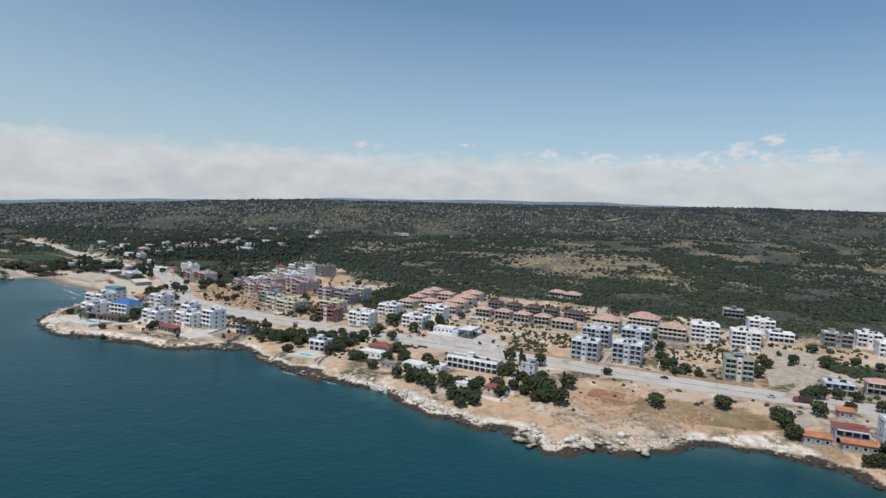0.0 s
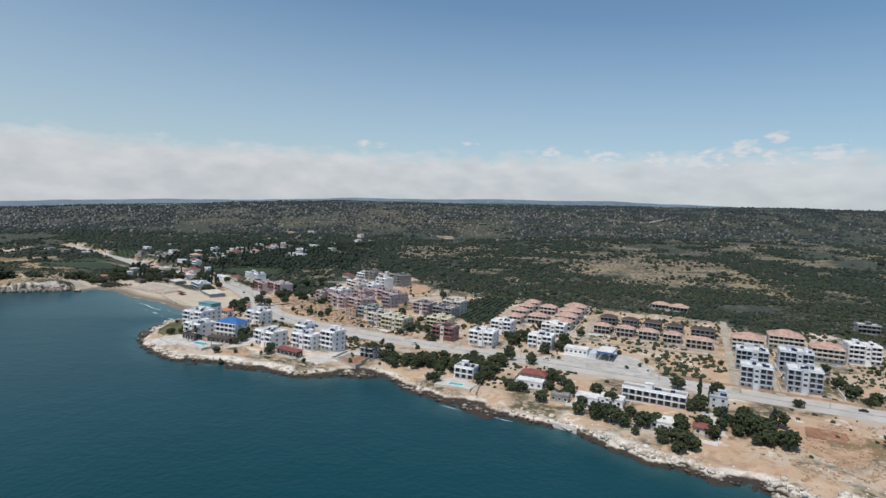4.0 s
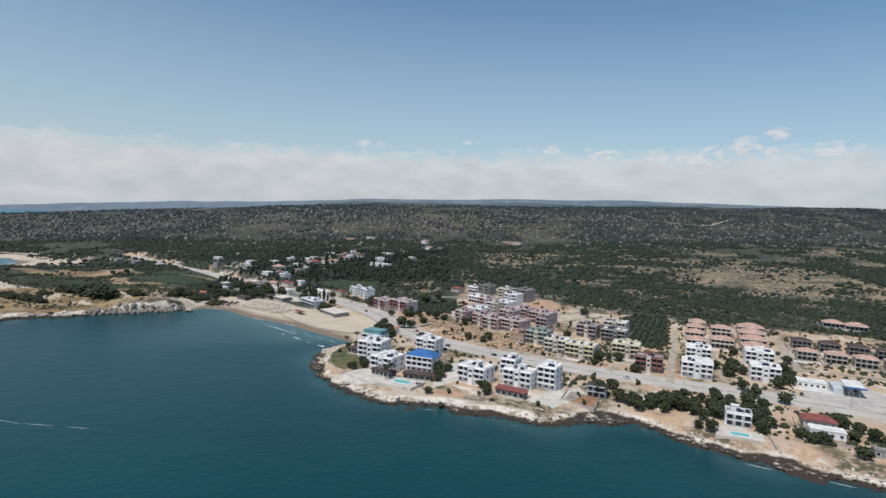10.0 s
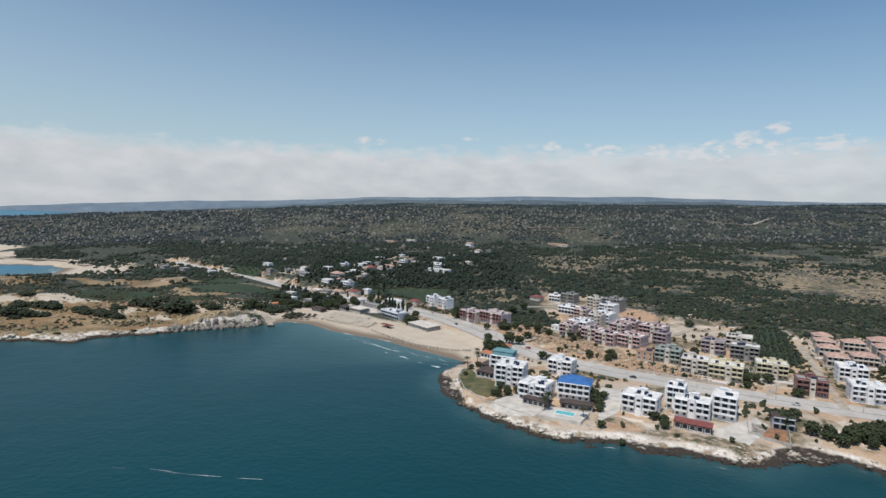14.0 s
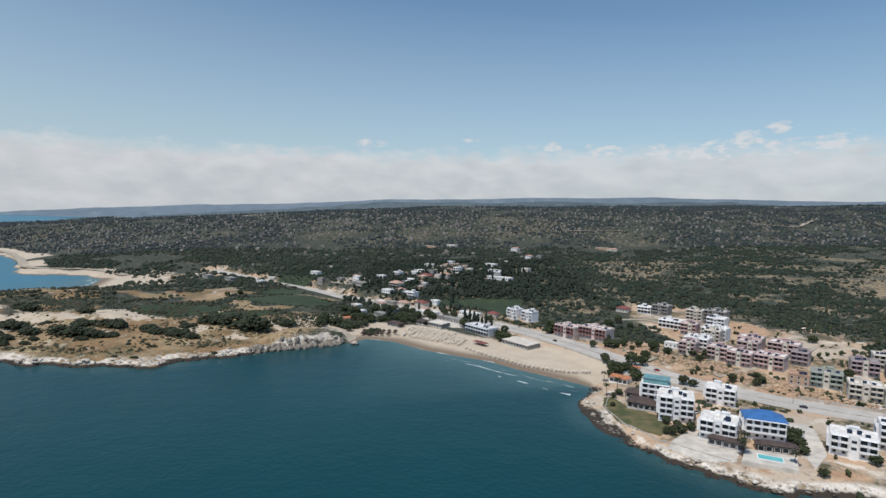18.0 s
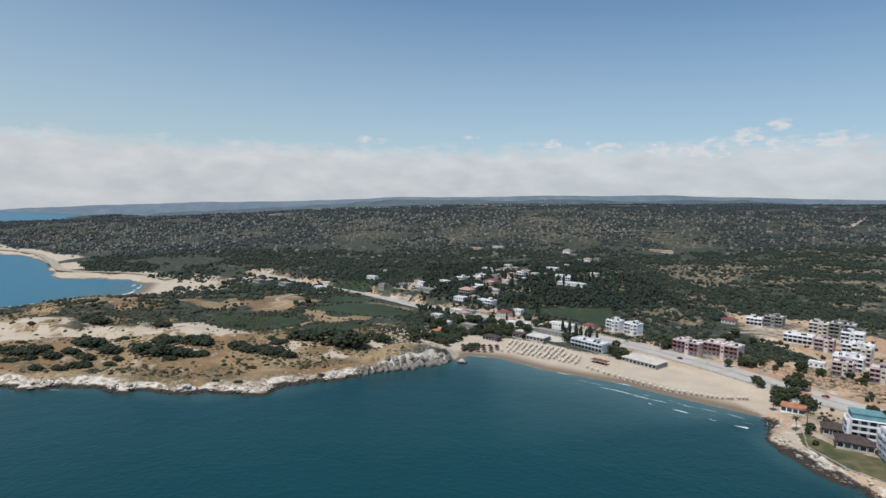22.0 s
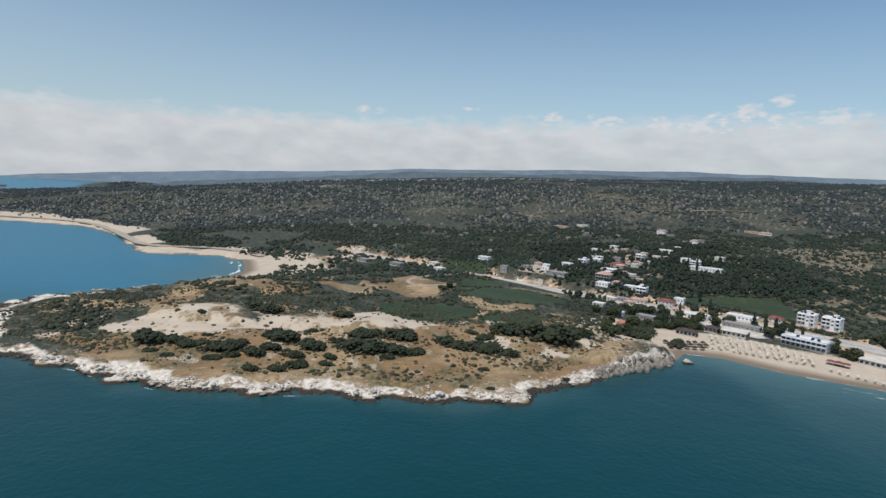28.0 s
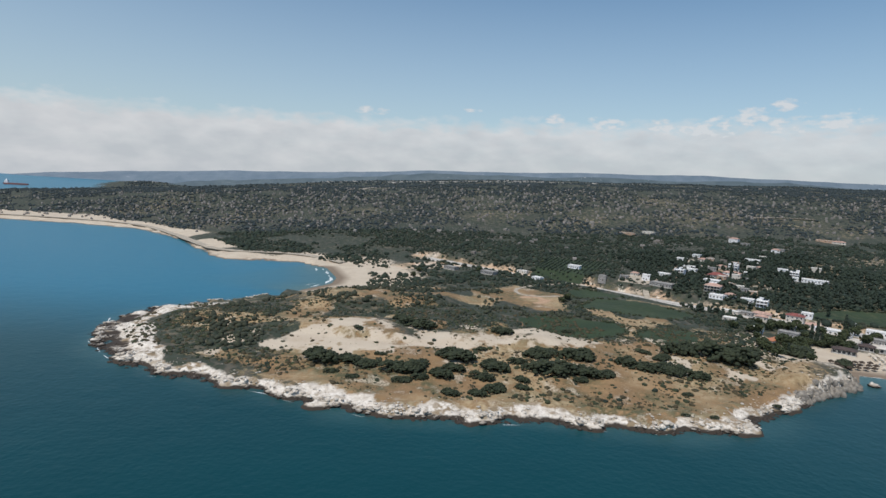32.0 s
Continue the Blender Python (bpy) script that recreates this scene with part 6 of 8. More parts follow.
bush(-561, 635, 5.2, 251)
bush(-551, 624, 18.1, 88)
bush(-526, 644, 10.2, 120)
bush(-600, 561, 3.4, 305)
bush(-612, 534, 2.1, 216)
bush(-598, 533, 2.5, 105)
bush(-472, 671, 13.6, 10)
bush(-553, 557, 2.4, 104)
bush(-783, 559, 3.7, 61)
bush(-747, 561, 4.7, 236)
bush(-735, 565, 7.3, 99)
bush(-756, 557, 5.4, 253)
bush(-707, 551, 6.9, 237)
bush(-716, 544, 5.2, 187)
bush(-691, 556, 4.3, 219)
bush(-730, 543, 5.2, 139)
bush(-796, 566, 4.1, 68)
bush(-771, 587, 3.5, 100)
bush(-449.7, 653.4, 8.7, 318)


# ---- side roads and paved yards ----
SIDE_ROADS = (
    (5, [(78, 341), (101, 392), (126, 451), (158, 523)]),
    (6, [(184, 291), (215, 321), (246, 355), (266, 385), (263, 406), (250, 405)]),
    (5, [(103, 342), (123, 390), (143, 435)]),
    (5, [(-86, 404), (-78, 420), (-64, 454), (-45, 496), (-32, 528), (-18, 564)]),
    (3.5, [(-43, 423), (-25, 473), (-16, 503), (1, 545)]),
    (5, [(-204, 521), (-171, 537), (-125, 565), (-86, 602)]),
    (5, [(20, 450), (29, 475), (39, 502), (52, 532)]),
    (5, [(22, 452), (56, 440), (92, 425), (106, 416)]),
    (5, [(-250, 551), (-223, 573), (-187, 605), (-154, 624)]),
    (6, [(-220, 691), (-190, 697), (-184, 672), (-178, 651)]),
    (4, [(-113, 433), (-99, 455), (-79, 466)]),
)
YARDS = (
    ("pale concrete filling station forecourt", [(-9, 400), (13, 436), (34, 431), (46, 409), (48, 373), (67, 343), (40, 361), (12, 381)]),
    ("white paved hotel terrace by the sea", [(-282, 409), (-258, 433), (-255, 408), (-243, 411), (-257, 391), (-273, 397)]),
    ("white paved yard between the hotels", [(-210, 440), (-196, 435), (-209, 403), (-226, 385), (-218, 419)]),
    ("pale yard beside the block", [(-169, 383), (-138, 402), (-136, 389), (-160, 366), (-173, 374)]),
    ("bare pale yard beside the road", [(175, 279), (187, 273), (181, 257), (164, 251)]),
    ("pale yard in front of the motel", [(41, 308), (48, 305), (41, 276), (36, 280)]),
    ("bare pale yard among the village houses", [(-454, 957), (-437, 995), (-388, 1050), (-394, 1019), (-432, 959)]),
    ("bare pale yard above the road", [(-538, 898), (-525, 930), (-498, 934), (-484, 907), (-513, 880)]),
    ("bare pale lot between the apartment blocks", [(232, 403), (260, 380), (217, 324), (189, 314)]),
    ("pale parking strip behind the beach", [(-395, 724), (-371, 694), (-354, 676), (-378, 674), (-409, 712)]),
)

EARTHROAD = paint("pale gravel track", (0.46, 0.40, 0.32), 0.95, 4.0, 0.25)
FORECOURT = paint("worn concrete forecourt", (0.54, 0.51, 0.47), 0.9, 5.0, 0.22)
PAVING = paint("pale paving", (0.63, 0.59, 0.53), 0.9, 5.0, 0.2)
SIDE_ROADS += ((6, [(-520, 846), (-514, 877), (-488, 906), (-454, 947), (-394, 1040)]),)
for side_w, side_line in SIDE_ROADS:
    tagged(ribbon("side_road", side_line, side_w, 0.14, EARTHROAD), "pale unpaved lane between the houses", "lane", kind="structure")


def slab(name, loop, thick, mat, label, category, z=None, kind="structure"):
    """A flat paved area with a rim, over the highest ground under it."""
    hs = lie(np.array([p[0] for p in loop]), np.array([p[1] for p in loop]))[0]
    top = (float(np.median(hs)) if z is None else z) + thick
    bm = bmesh.new()
    face = bm.faces.new([bm.verts.new((x, y, top)) for x, y in loop])
    out = bmesh.ops.extrude_face_region(bm, geom=[face])
    bmesh.ops.translate(bm, verts=[v for v in out["geom"] if isinstance(v, bmesh.types.BMVert)], vec=(0, 0, -thick - 2.0))
    bmesh.ops.recalc_face_normals(bm, faces=bm.faces)
    me = bpy.data.meshes.new(name)
    bm.to_mesh(me)
    bm.free()
    me.materials.append(mat)
    return tagged(new(name, me), label, category, kind=kind)


def paved(loop, label, mat=None, name="pavement"):
    """Paving that follows the ground inside a loop of the plan."""
    xs = np.arange(min(q[0] for q in loop), max(q[0] for q in loop) + 2, 1.0)
    ys = np.arange(min(q[1] for q in loop), max(q[1] for q in loop) + 2, 1.0)
    px, py = np.meshgrid(xs, ys)
    pz = lie(px, py)[0] + 0.22
    ok = inside(px, py, loop)
    bm = bmesh.new()
    v = {}
    for j, i in zip(*np.nonzero(ok)):
        v[j, i] = bm.verts.new((px[j, i], py[j, i], pz[j, i]))
    for j, i in list(v):
        q = [(j, i), (j, i + 1), (j + 1, i + 1), (j + 1, i)]
        if all(c in v for c in q):
            bm.faces.new([v[c] for c in q])
    out = bmesh.ops.extrude_face_region(bm, geom=list(bm.faces))
    bmesh.ops.translate(bm, verts=[g for g in out["geom"] if isinstance(g, bmesh.types.BMVert)], vec=(0, 0, -0.6))
    bmesh.ops.recalc_face_normals(bm, faces=bm.faces)
    me = bpy.data.meshes.new(name)
    bm.to_mesh(me)
    bm.free()
    me.materials.append(mat or PAVING)
    return tagged(new(name, me), label, name, kind="structure")


for yard_label, yard_loop in YARDS:
    paved(yard_loop, yard_label, EARTHROAD if yard_label.startswith("bare") else FORECOURT if "station" in yard_label else None)

# ---- scrub, woodland and stones ----


def free_of_houses(x, y, extra=0.0):
    ok = np.ones(len(x), bool)
    for fx, fy, fr in FOOT:
        ok &= np.hypot(x - fx, y - fy) > fr + extra
    return ok


SIDES = [p for _, p in SIDE_ROADS]


def scatter(x0, x1, y0, y1, gap, seed):
    rng = np.random.default_rng(seed)
    xs, ys = np.meshgrid(np.arange(x0, x1, gap), np.arange(y0, y1, gap))
    x, y = xs.ravel() + rng.uniform(-0.5, 0.5, xs.size) * gap, ys.ravel() + rng.uniform(-0.5, 0.5, xs.size) * gap
    return x, y, rng


def thicket(name, area, gap, size, level, mat, seed, bias, label):
    """Scrub over an area of the plan: thick or thin by a slow noise, none on fields, roads, yards and sand."""
    x, y, rng = scatter(*area, gap, seed)
    z, d, sand, dr, cape, north, above = lie(x, y)
    wood = 0.5 + (value_noise(x, y, 130, 21) - 0.5) * 0.75 + (value_noise(x, y, 38, 22) - 0.5) * 1.0 + (value_noise(x, y, 17, 26) - 0.5) * 0.5
    e = 0.5 * x + 0.866 * y - 300
    wood = wood + 0.10 * ((cape > 0.5) & ((x < -835) | (y > 665)))
    wood = wood - 0.3 * (cape > 0.5) * smooth(0.52, 0.64, value_noise(x, y, 24, 36))
    keep = (d > np.where(cape > 0.5, 18, 26)) & (north > 16) & (z > 2.2) & (wood + bias + rng.uniform(-0.25, 0.25, len(x)) > 0.5)
    built = (e < 265 - 45 * smooth(-130, -70, x)) & (x > np.where(y < 575, -320, -240)) & (cape < 0.5)
    built &= ~((x < -195) & (y > 605) & (north > 22))
    keep &= ~built | (rng.uniform(0, 1, len(x)) < 0.035)
    keep &= ~((sand > 0.5) & (d < 95) & (x > -480))
    keep &= ~((cape > 0.5) & (x > -815) & ((y < 640 - (x + 700) * 0.10) | (d < 30)) & (rng.uniform(0, 1, len(x)) > 0.10))
    keep &= ~((x < -900) & (d < 41 + 55 * smooth(-1330, -1480, x)))
    for f in DRY_HILL:
        keep &= ~inside(x, y, f) | (rng.uniform(0, 1, len(x)) < 0.40)
    glade_here = (value_noise(x, y, 46, 61) * 0.65 + value_noise(x, y, 17, 62) * 0.35 > 0.61) & (y > 680) & (y < 1130) & (x > -310)
    keep &= ~glade_here | (rng.uniform(0, 1, len(x)) < 0.40)
    for f in FIELDS + [BROWN_FIELD]:
        keep &= ~inside(x, y, f)
    keep &= ~inside(x, y, DUNE) | (rng.uniform(0, 1, len(x)) < 0.14)
    for s in SIDES:
        keep &= line_distance(x, y, s) > 5
    keep[keep] &= free_of_houses(x[keep], y[keep], 1.0) | ((y[keep] > 760) & free_of_houses(x[keep], y[keep], -3.0))
    x, y, z, low = x[keep], y[keep], z[keep], cape[keep]
    r = rng.uniform(size[0], size[1], len(x)) * (0.65 + 0.8 * rng.random(len(x)) ** 3) * (1 - 0.4 * low)
    me = clumps(name, np.stack([x, y, z + r * 0.3 * (1 - low)], -1), r, level, mat, seed + 1, 0.8)
    return tagged(new(name, me), label, "scrub", kind="stuff")


thicket("scrub", (-980, 430, 300, 760), 4.4, (0.8, 2.2), 1, LEAF, 100, 0.05, "dark green maquis scrub on dry soil")
thicket("scrub", (-980, 430, 480, 760), 4.6, (1.3, 2.8), 1, LEAF_DARK, 104, 0.06, "dark green carob and olive scrub")
thicket("scrub", (-980, 430, 480, 760), 6.4, (0.8, 2.0), 1, LEAF_OLIVE, 106, 0.10, "paler olive scrub between the dark bushes")
thicket("dry_scrub", (-980, 430, 300, 900), 6.5, (0.6, 1.4), 1, LEAF_DRY, 108, 0.12, "dry olive brown scrub")
thicket("woodland", (-1200, 760, 740, 1250), 5.5, (1.3, 3.6), 1, LEAF_DARK, 112, 0.05, "dense dark woodland on the lower slopes")
thicket("woodland", (-1200, 760, 740, 1250), 7.0, (1.0, 2.4), 1, LEAF_OLIVE, 114, 0.06, "paler olive trees between the dark woodland")
# The two hillside woods and the skyline woods wear haze-blued leaves.
thicket("woodland", (-2800, 1300, 1250, 2100), 9.2, (1.6, 3.6), 1, LEAF_HAZED, 116, 0.05, "scattered dark trees on the stony hillside")
thicket("woodland", (-2800, 1300, 1250, 2100), 12.0, (1.4, 3.0), 1, LEAF_HAZED_PALE, 118, 0.06, "paler scattered trees on the stony hillside")
thicket("woodland", (430, 950, 300, 760), 6.0, (1.2, 3.0), 1, LEAF_DARK, 122, 0.05, "dark scrub on the eastern slope")
thicket("woodland", (760, 1500, 740, 1250), 8.5, (1.4, 3.4), 1, LEAF_DARK, 124, 0.05, "dark scrub on the eastern slope")
thicket("far_woods", (-3000, 3300, 2100, 4500), 24.0, (2.6, 6.0), 1, LEAF_HAZED, 120, 0.08, "far dark woods on the skyline hills")

# Tall dark bushes behind the dunes, and the trees between the village houses.
grove_x, grove_y, rng = scatter(-965, -545, 600, 860, 5.0, 170)
grove_z, grove_d, _, _, grove_c, grove_n, _ = lie(grove_x, grove_y)
grove_ok = (grove_c > 0.5) & (grove_d > 26) & (grove_n > 18) & (value_noise(grove_x, grove_y, 30, 37) * 0.6 + value_noise(grove_x, grove_y, 11, 38) * 0.5 + rng.uniform(-0.1, 0.1, len(grove_x)) > 0.62)
grove_ok &= (grove_d > 42) | (grove_x > -900)
grove_ok &= ~inside(grove_x, grove_y, DUNE) & ((grove_y > 668) | (grove_x < -850))
for f in FIELDS + [BROWN_FIELD]:
    grove_ok &= ~inside(grove_x, grove_y, f)
grove_r = rng.uniform(0.9, 2.2, len(grove_x)) + 1.2 * rng.random(len(grove_x)) ** 4
tagged(new("scrub", clumps("scrub", np.stack([grove_x, grove_y, grove_z + 0.35 * grove_r], -1)[grove_ok], grove_r[grove_ok], 1, LEAF_OLIVE, 171, 0.85)), "dark rounded lentisk bushes behind the dunes", "scrub", kind="stuff")
grove_x, grove_y, rng = scatter(-500, -210, 780, 1090, 6.2, 174)
grove_z, _, _, _, _, grove_n, _ = lie(grove_x, grove_y)
grove_ok = (grove_n > 17) & (value_noise(grove_x, grove_y, 26, 39) + rng.uniform(-0.25, 0.25, len(grove_x)) + 0.25 * (grove_x > -350) * (grove_y > 830) * (grove_y < 960) > 0.36) & free_of_houses(grove_x, grove_y, -2.5)
for f in FIELDS:
    grove_ok &= ~inside(grove_x, grove_y, f)
trunk_x, trunk_y, trunk_z = grove_x[grove_ok], grove_y[grove_ok], grove_z[grove_ok]
tall_of = rng.uniform(2.6, 6.0, len(trunk_x))
lumps = [np.stack([trunk_x + rng.normal(0, 0.9, len(trunk_x)), trunk_y + rng.normal(0, 0.9, len(trunk_x)), trunk_z + tall_of * k], -1) for k in (0.3, 0.55, 0.8, 1.0)]
lump_r = np.concatenate([tall_of * k for k in (0.36, 0.40, 0.34, 0.22)])
tagged(new("woodland", clumps("woodland", np.concatenate(lumps), lump_r, 1, LEAF_DARK, 175, 1.0)), "tall dark trees crowding round the village houses", "trees", kind="stuff")

# Small tufts all over the dry cape.
tuft_x, tuft_y, rng = scatter(-960, -480, 525, 720, 2.5, 140)
tuft_z, tuft_d, _, _, tuft_c, _, _ = lie(tuft_x, tuft_y)
tuft_ok = (tuft_d > 15) & (tuft_c > 0.5) & (value_noise(tuft_x, tuft_y, 16, 27) + rng.uniform(-0.3, 0.3, len(tuft_x)) > 0.50)
tuft_ok &= ~inside(tuft_x, tuft_y, DUNE) | (rng.uniform(0, 1, len(tuft_x)) < 0.2)
for tuft_mat, tuft_half, tuft_words in ((LEAF, 0, "small olive green tufts on the dry cape"), (LEAF_DRY, 1, "small brown tufts on the dry cape")):
    pick = tuft_ok & (np.arange(len(tuft_x)) % 2 == tuft_half)
    tagged(new("tufts", clumps("tufts", np.stack([tuft_x, tuft_y, tuft_z], -1)[pick], 0.3 + 1.7 * rng.random(pick.sum()) ** 2.5, 1, tuft_mat, 141 + tuft_half, 0.7)), tuft_words, "tufts", kind="stuff")

# Hedges round the parcels and rows of orchard trees inside two of them.
hedge_rng = np.random.default_rng(150)
hedge = []
for f in FIELDS:
    for (ax, ay), (bx, by) in zip(f, f[1:] + f[:1]):
        n = int(math.hypot(bx - ax, by - ay) / 2.6)
        k = hedge_rng.random(n)
        k = k[value_noise(ax + (bx - ax) * k, ay + (by - ay) * k, 14, 28) > 0.42]
        hedge.append(np.stack([ax + (bx - ax) * k + hedge_rng.normal(0, 1.0, len(k)), ay + (by - ay) * k + hedge_rng.normal(0, 1.0, len(k))], -1))
hedge = np.concatenate(hedge)
hedge = hedge[line_distance(hedge[:, 0], hedge[:, 1], ROAD) > 16]
tagged(new("hedge", clumps("hedge", np.column_stack([hedge, lie(hedge[:, 0], hedge[:, 1])[0] + 0.5]), hedge_rng.uniform(0.6, 1.9, len(hedge)), 1, LEAF, 151)), "uneven green hedges round the fields", "hedge", kind="stuff")
rows_of = []
for f, gap in ((FIELDS[5], 5.5), (FIELDS[6], 6.0)):
    ox, oy = np.meshgrid(np.arange(min(q[0] for q in f), max(q[0] for q in f), gap), np.arange(min(q[1] for q in f), max(q[1] for q in f), gap * 0.8))
    ox, oy = ox.ravel() + 0.5 * (oy.ravel() - 600) % gap, oy.ravel()
    ok = inside(ox, oy, f) & (hedge_rng.random(len(ox)) < 0.92)
    rows_of.append(np.stack([ox, oy], -1)[ok] + hedge_rng.normal(0, 0.3, (ok.sum(), 2)))
rows_of = np.concatenate(rows_of)
rows_of = rows_of[free_of_houses(rows_of[:, 0], rows_of[:, 1], 0.5) & (line_distance(rows_of[:, 0], rows_of[:, 1], ROAD) > 17)]
tagged(new("orchard", clumps("orchard", np.column_stack([rows_of, lie(rows_of[:, 0], rows_of[:, 1])[0] + 0.9]), hedge_rng.uniform(1.1, 1.8, len(rows_of)), 1, LEAF_DARK, 153)), "rows of dark green citrus trees", "orchard", kind="stuff")

# Small trees standing about in the gardens of the town.
small_x, small_y, rng = scatter(-215, 300, 370, 660, 17.0, 91)
small_n = lie(small_x, small_y)
small_ok = (small_n[5] > 15) & (0.5 * small_x + 0.866 * small_y < 545) & (rng.random(len(small_x)) < 0.75)
for s in SIDES:
    small_ok &= line_distance(small_x, small_y, s) > 4
small_ok[small_ok] &= free_of_houses(small_x[small_ok], small_y[small_ok], -1.0)
small_x, small_y, small_z = small_x[small_ok], small_y[small_ok], small_n[0][small_ok]
small_h = rng.uniform(1.6, 3.6, len(small_x))
lumps = [np.stack([small_x + rng.normal(0, 0.55, len(small_x)), small_y + rng.normal(0, 0.55, len(small_x)), small_z + small_h * k], -1) for k in (0.35, 0.5, 0.65, 0.8, 1.0)]
lump_r = np.concatenate([small_h * k for k in (0.30, 0.42, 0.36, 0.34, 0.22)])
tagged(new("garden_trees", clumps("garden_trees", np.concatenate(lumps), lump_r, 1, LEAF_TREE, 92, 1.0)), "small round trees in the gardens of the town", "trees", kind="stuff")

# Gardens: low green things between the houses.
garden_x, garden_y, rng = scatter(-310, 340, 215, 690, 4.4, 130)
garden_z, garden_d, garden_s, _, _, garden_n, garden_up = lie(garden_x, garden_y)
garden_w = value_noise(garden_x, garden_y, 22, 24) * 0.8 + value_noise(garden_x, garden_y, 9, 25) * 0.4 + 0.07 * ((garden_y > 430) & (garden_x > -80) & (garden_x < 130))
garden_ok = (garden_d > 26) & (garden_s < 0.4) & (garden_n > 16) & (garden_w + rng.uniform(-0.1, 0.1, len(garden_x)) > 0.60)
garden_ok &= garden_up | (garden_x < 45) | (garden_x > 215) | (rng.random(len(garden_x)) < 0.12)
for s in SIDES + [loop for _, loop in YARDS]:
    garden_ok &= line_distance(garden_x, garden_y, s) > 4
for _, loop in YARDS:
    garden_ok &= ~inside(garden_x, garden_y, loop)
garden_ok[garden_ok] &= free_of_houses(garden_x[garden_ok], garden_y[garden_ok], -1.0)
garden_r = (rng.uniform(0.5, 1.5, len(garden_x)) + 1.3 * rng.random(len(garden_x)) ** 4)[garden_ok]
tagged(new("garden_shrubs", clumps("garden_shrubs", np.stack([garden_x, garden_y, garden_z + 0.2], -1)[garden_ok], garden_r, 1, LEAF, 131, 0.9)), "low garden shrubs between the houses", "shrubs", kind="stuff")


def build_shore_stone(nt, bsdf):
    geo = nt.nodes.new("ShaderNodeNewGeometry")
    p = geo.outputs["Position"]
    sep = nt.nodes.new("ShaderNodeSeparateXYZ")
    nt.links.new(p, sep.inputs[0])
    n = noise_of(nt, p, 1.3, 4)
    c = blend(nt, geo.outputs["Random Per Island"], (0.70, 0.65, 0.575), (0.45, 0.39, 0.32))
    c = blend(nt, ramp(nt, n, 0.5, 0.72), c, (0.20, 0.165, 0.13))
    wet = calc(nt, "ADD", sep.outputs["Z"], calc(nt, "MULTIPLY", calc(nt, "SUBTRACT", n, 0.5), 2.5))
    c = blend(nt, ramp(nt, wet, 1.9, 0.9), c, (0.036, 0.028, 0.022))
    nt.links.new(c, bsdf.inputs["Base Color"])
    relief(nt, bsdf, n, 0.8, 0.3)


SHORE_STONE = material("shore limestone", build_shore_stone, 0.85)


def shingle(name, line, gap, size, seed, label, inland, spread=1.0, high=0.36):
    """Loose blocks along a rocky shore."""
    rng = np.random.default_rng(seed)
    pts = []
    for (ax, ay), (bx, by) in zip(line, line[1:]):
        n = int(math.hypot(bx - ax, by - ay) / gap)
        s = rng.random(n)
        off = rng.normal(inland, 4.5 * spread, n)
        nx, ny = by - ay, -(bx - ax)
        q = math.hypot(nx, ny)
        pts.append(np.stack([ax + (bx - ax) * s + nx / q * off, ay + (by - ay) * s + ny / q * off], -1))
    p = np.concatenate(pts)
    z, d, sand, dr, *_ = lie(p[:, 0], p[:, 1])
    keep = (dr > -3.5) & (dr < 22) & (z > -1.2)
    p, z = p[keep], z[keep]
    r = rng.uniform(*size, len(p)) * (0.5 + rng.random(len(p)) ** 3 * 1.2)
    me = clumps(name, np.stack([p[:, 0], p[:, 1], np.maximum(z, -0.2) + r * 0.05], -1), r, 1, SHORE_STONE, seed, high)
    return tagged(new(name, me), label, "rocks", kind="stuff")


shingle("shore_rocks", EAST[2:] + TOWN, 0.7, (0.25, 0.9), 200, "pale limestone blocks and dark wet ledges along the shore", 5.0, 1.0, 0.24)
shingle("shore_rocks", CAPE[:-2], 0.55, (0.25, 1.0), 204, "white limestone blocks and dark wet ledges round the cape", 5.0, 1.0, 0.24)
shingle("low_reef", TOWN, 0.34, (0.4, 1.3), 208, "dark wet reef at the waterline", 0.5, 0.5, 0.4)
shingle("low_reef", CAPE, 0.30, (0.5, 1.6), 212, "dark wet reef at the waterline", 0.0, 0.45, 0.42)

reef_rng = np.random.default_rng(214)
reef_p = np.stack([reef_rng.uniform(36, 92, 260), reef_rng.uniform(224, 252, 260)], -1)
reef_n = lie(reef_p[:, 0], reef_p[:, 1])
reef_ok = (reef_n[3] > -5) & (reef_n[3] < 9) & (value_noise(reef_p[:, 0], reef_p[:, 1], 8, 48) > 0.42)
tagged(new("reef_blocks", clumps("reef_blocks", np.column_stack([reef_p, np.maximum(reef_n[0], 0.2) + 0.7])[reef_ok], reef_rng.uniform(0.6, 2.1, reef_ok.sum()), 1, SHORE_STONE, 215, 0.6)), "pale limestone blocks lying on the dark reef", "rocks", kind="stuff")

# Rubble round the dug plot by the shore.
rubble_rng = np.random.default_rng(240)
rubble = np.stack([rubble_rng.uniform(45, 135, 700), rubble_rng.uniform(240, 300, 700)], -1)
rubble_n = value_noise(rubble[:, 0], rubble[:, 1], 12, 37)
rubble_z, rubble_d, _, _, _, rubble_r, _ = lie(rubble[:, 0], rubble[:, 1])
rubble_ok = (rubble_d > 9) & (rubble_r > 15) & (rubble_n > 0.45)
tagged(new("rubble", clumps("rubble", np.column_stack([rubble, rubble_z + 0.1])[rubble_ok], rubble_rng.uniform(0.3, 1.1, rubble_ok.sum()), 1, BANK_STONE, 241, 0.6)), "broken tan stones round a dug plot", "rubble", kind="stuff")

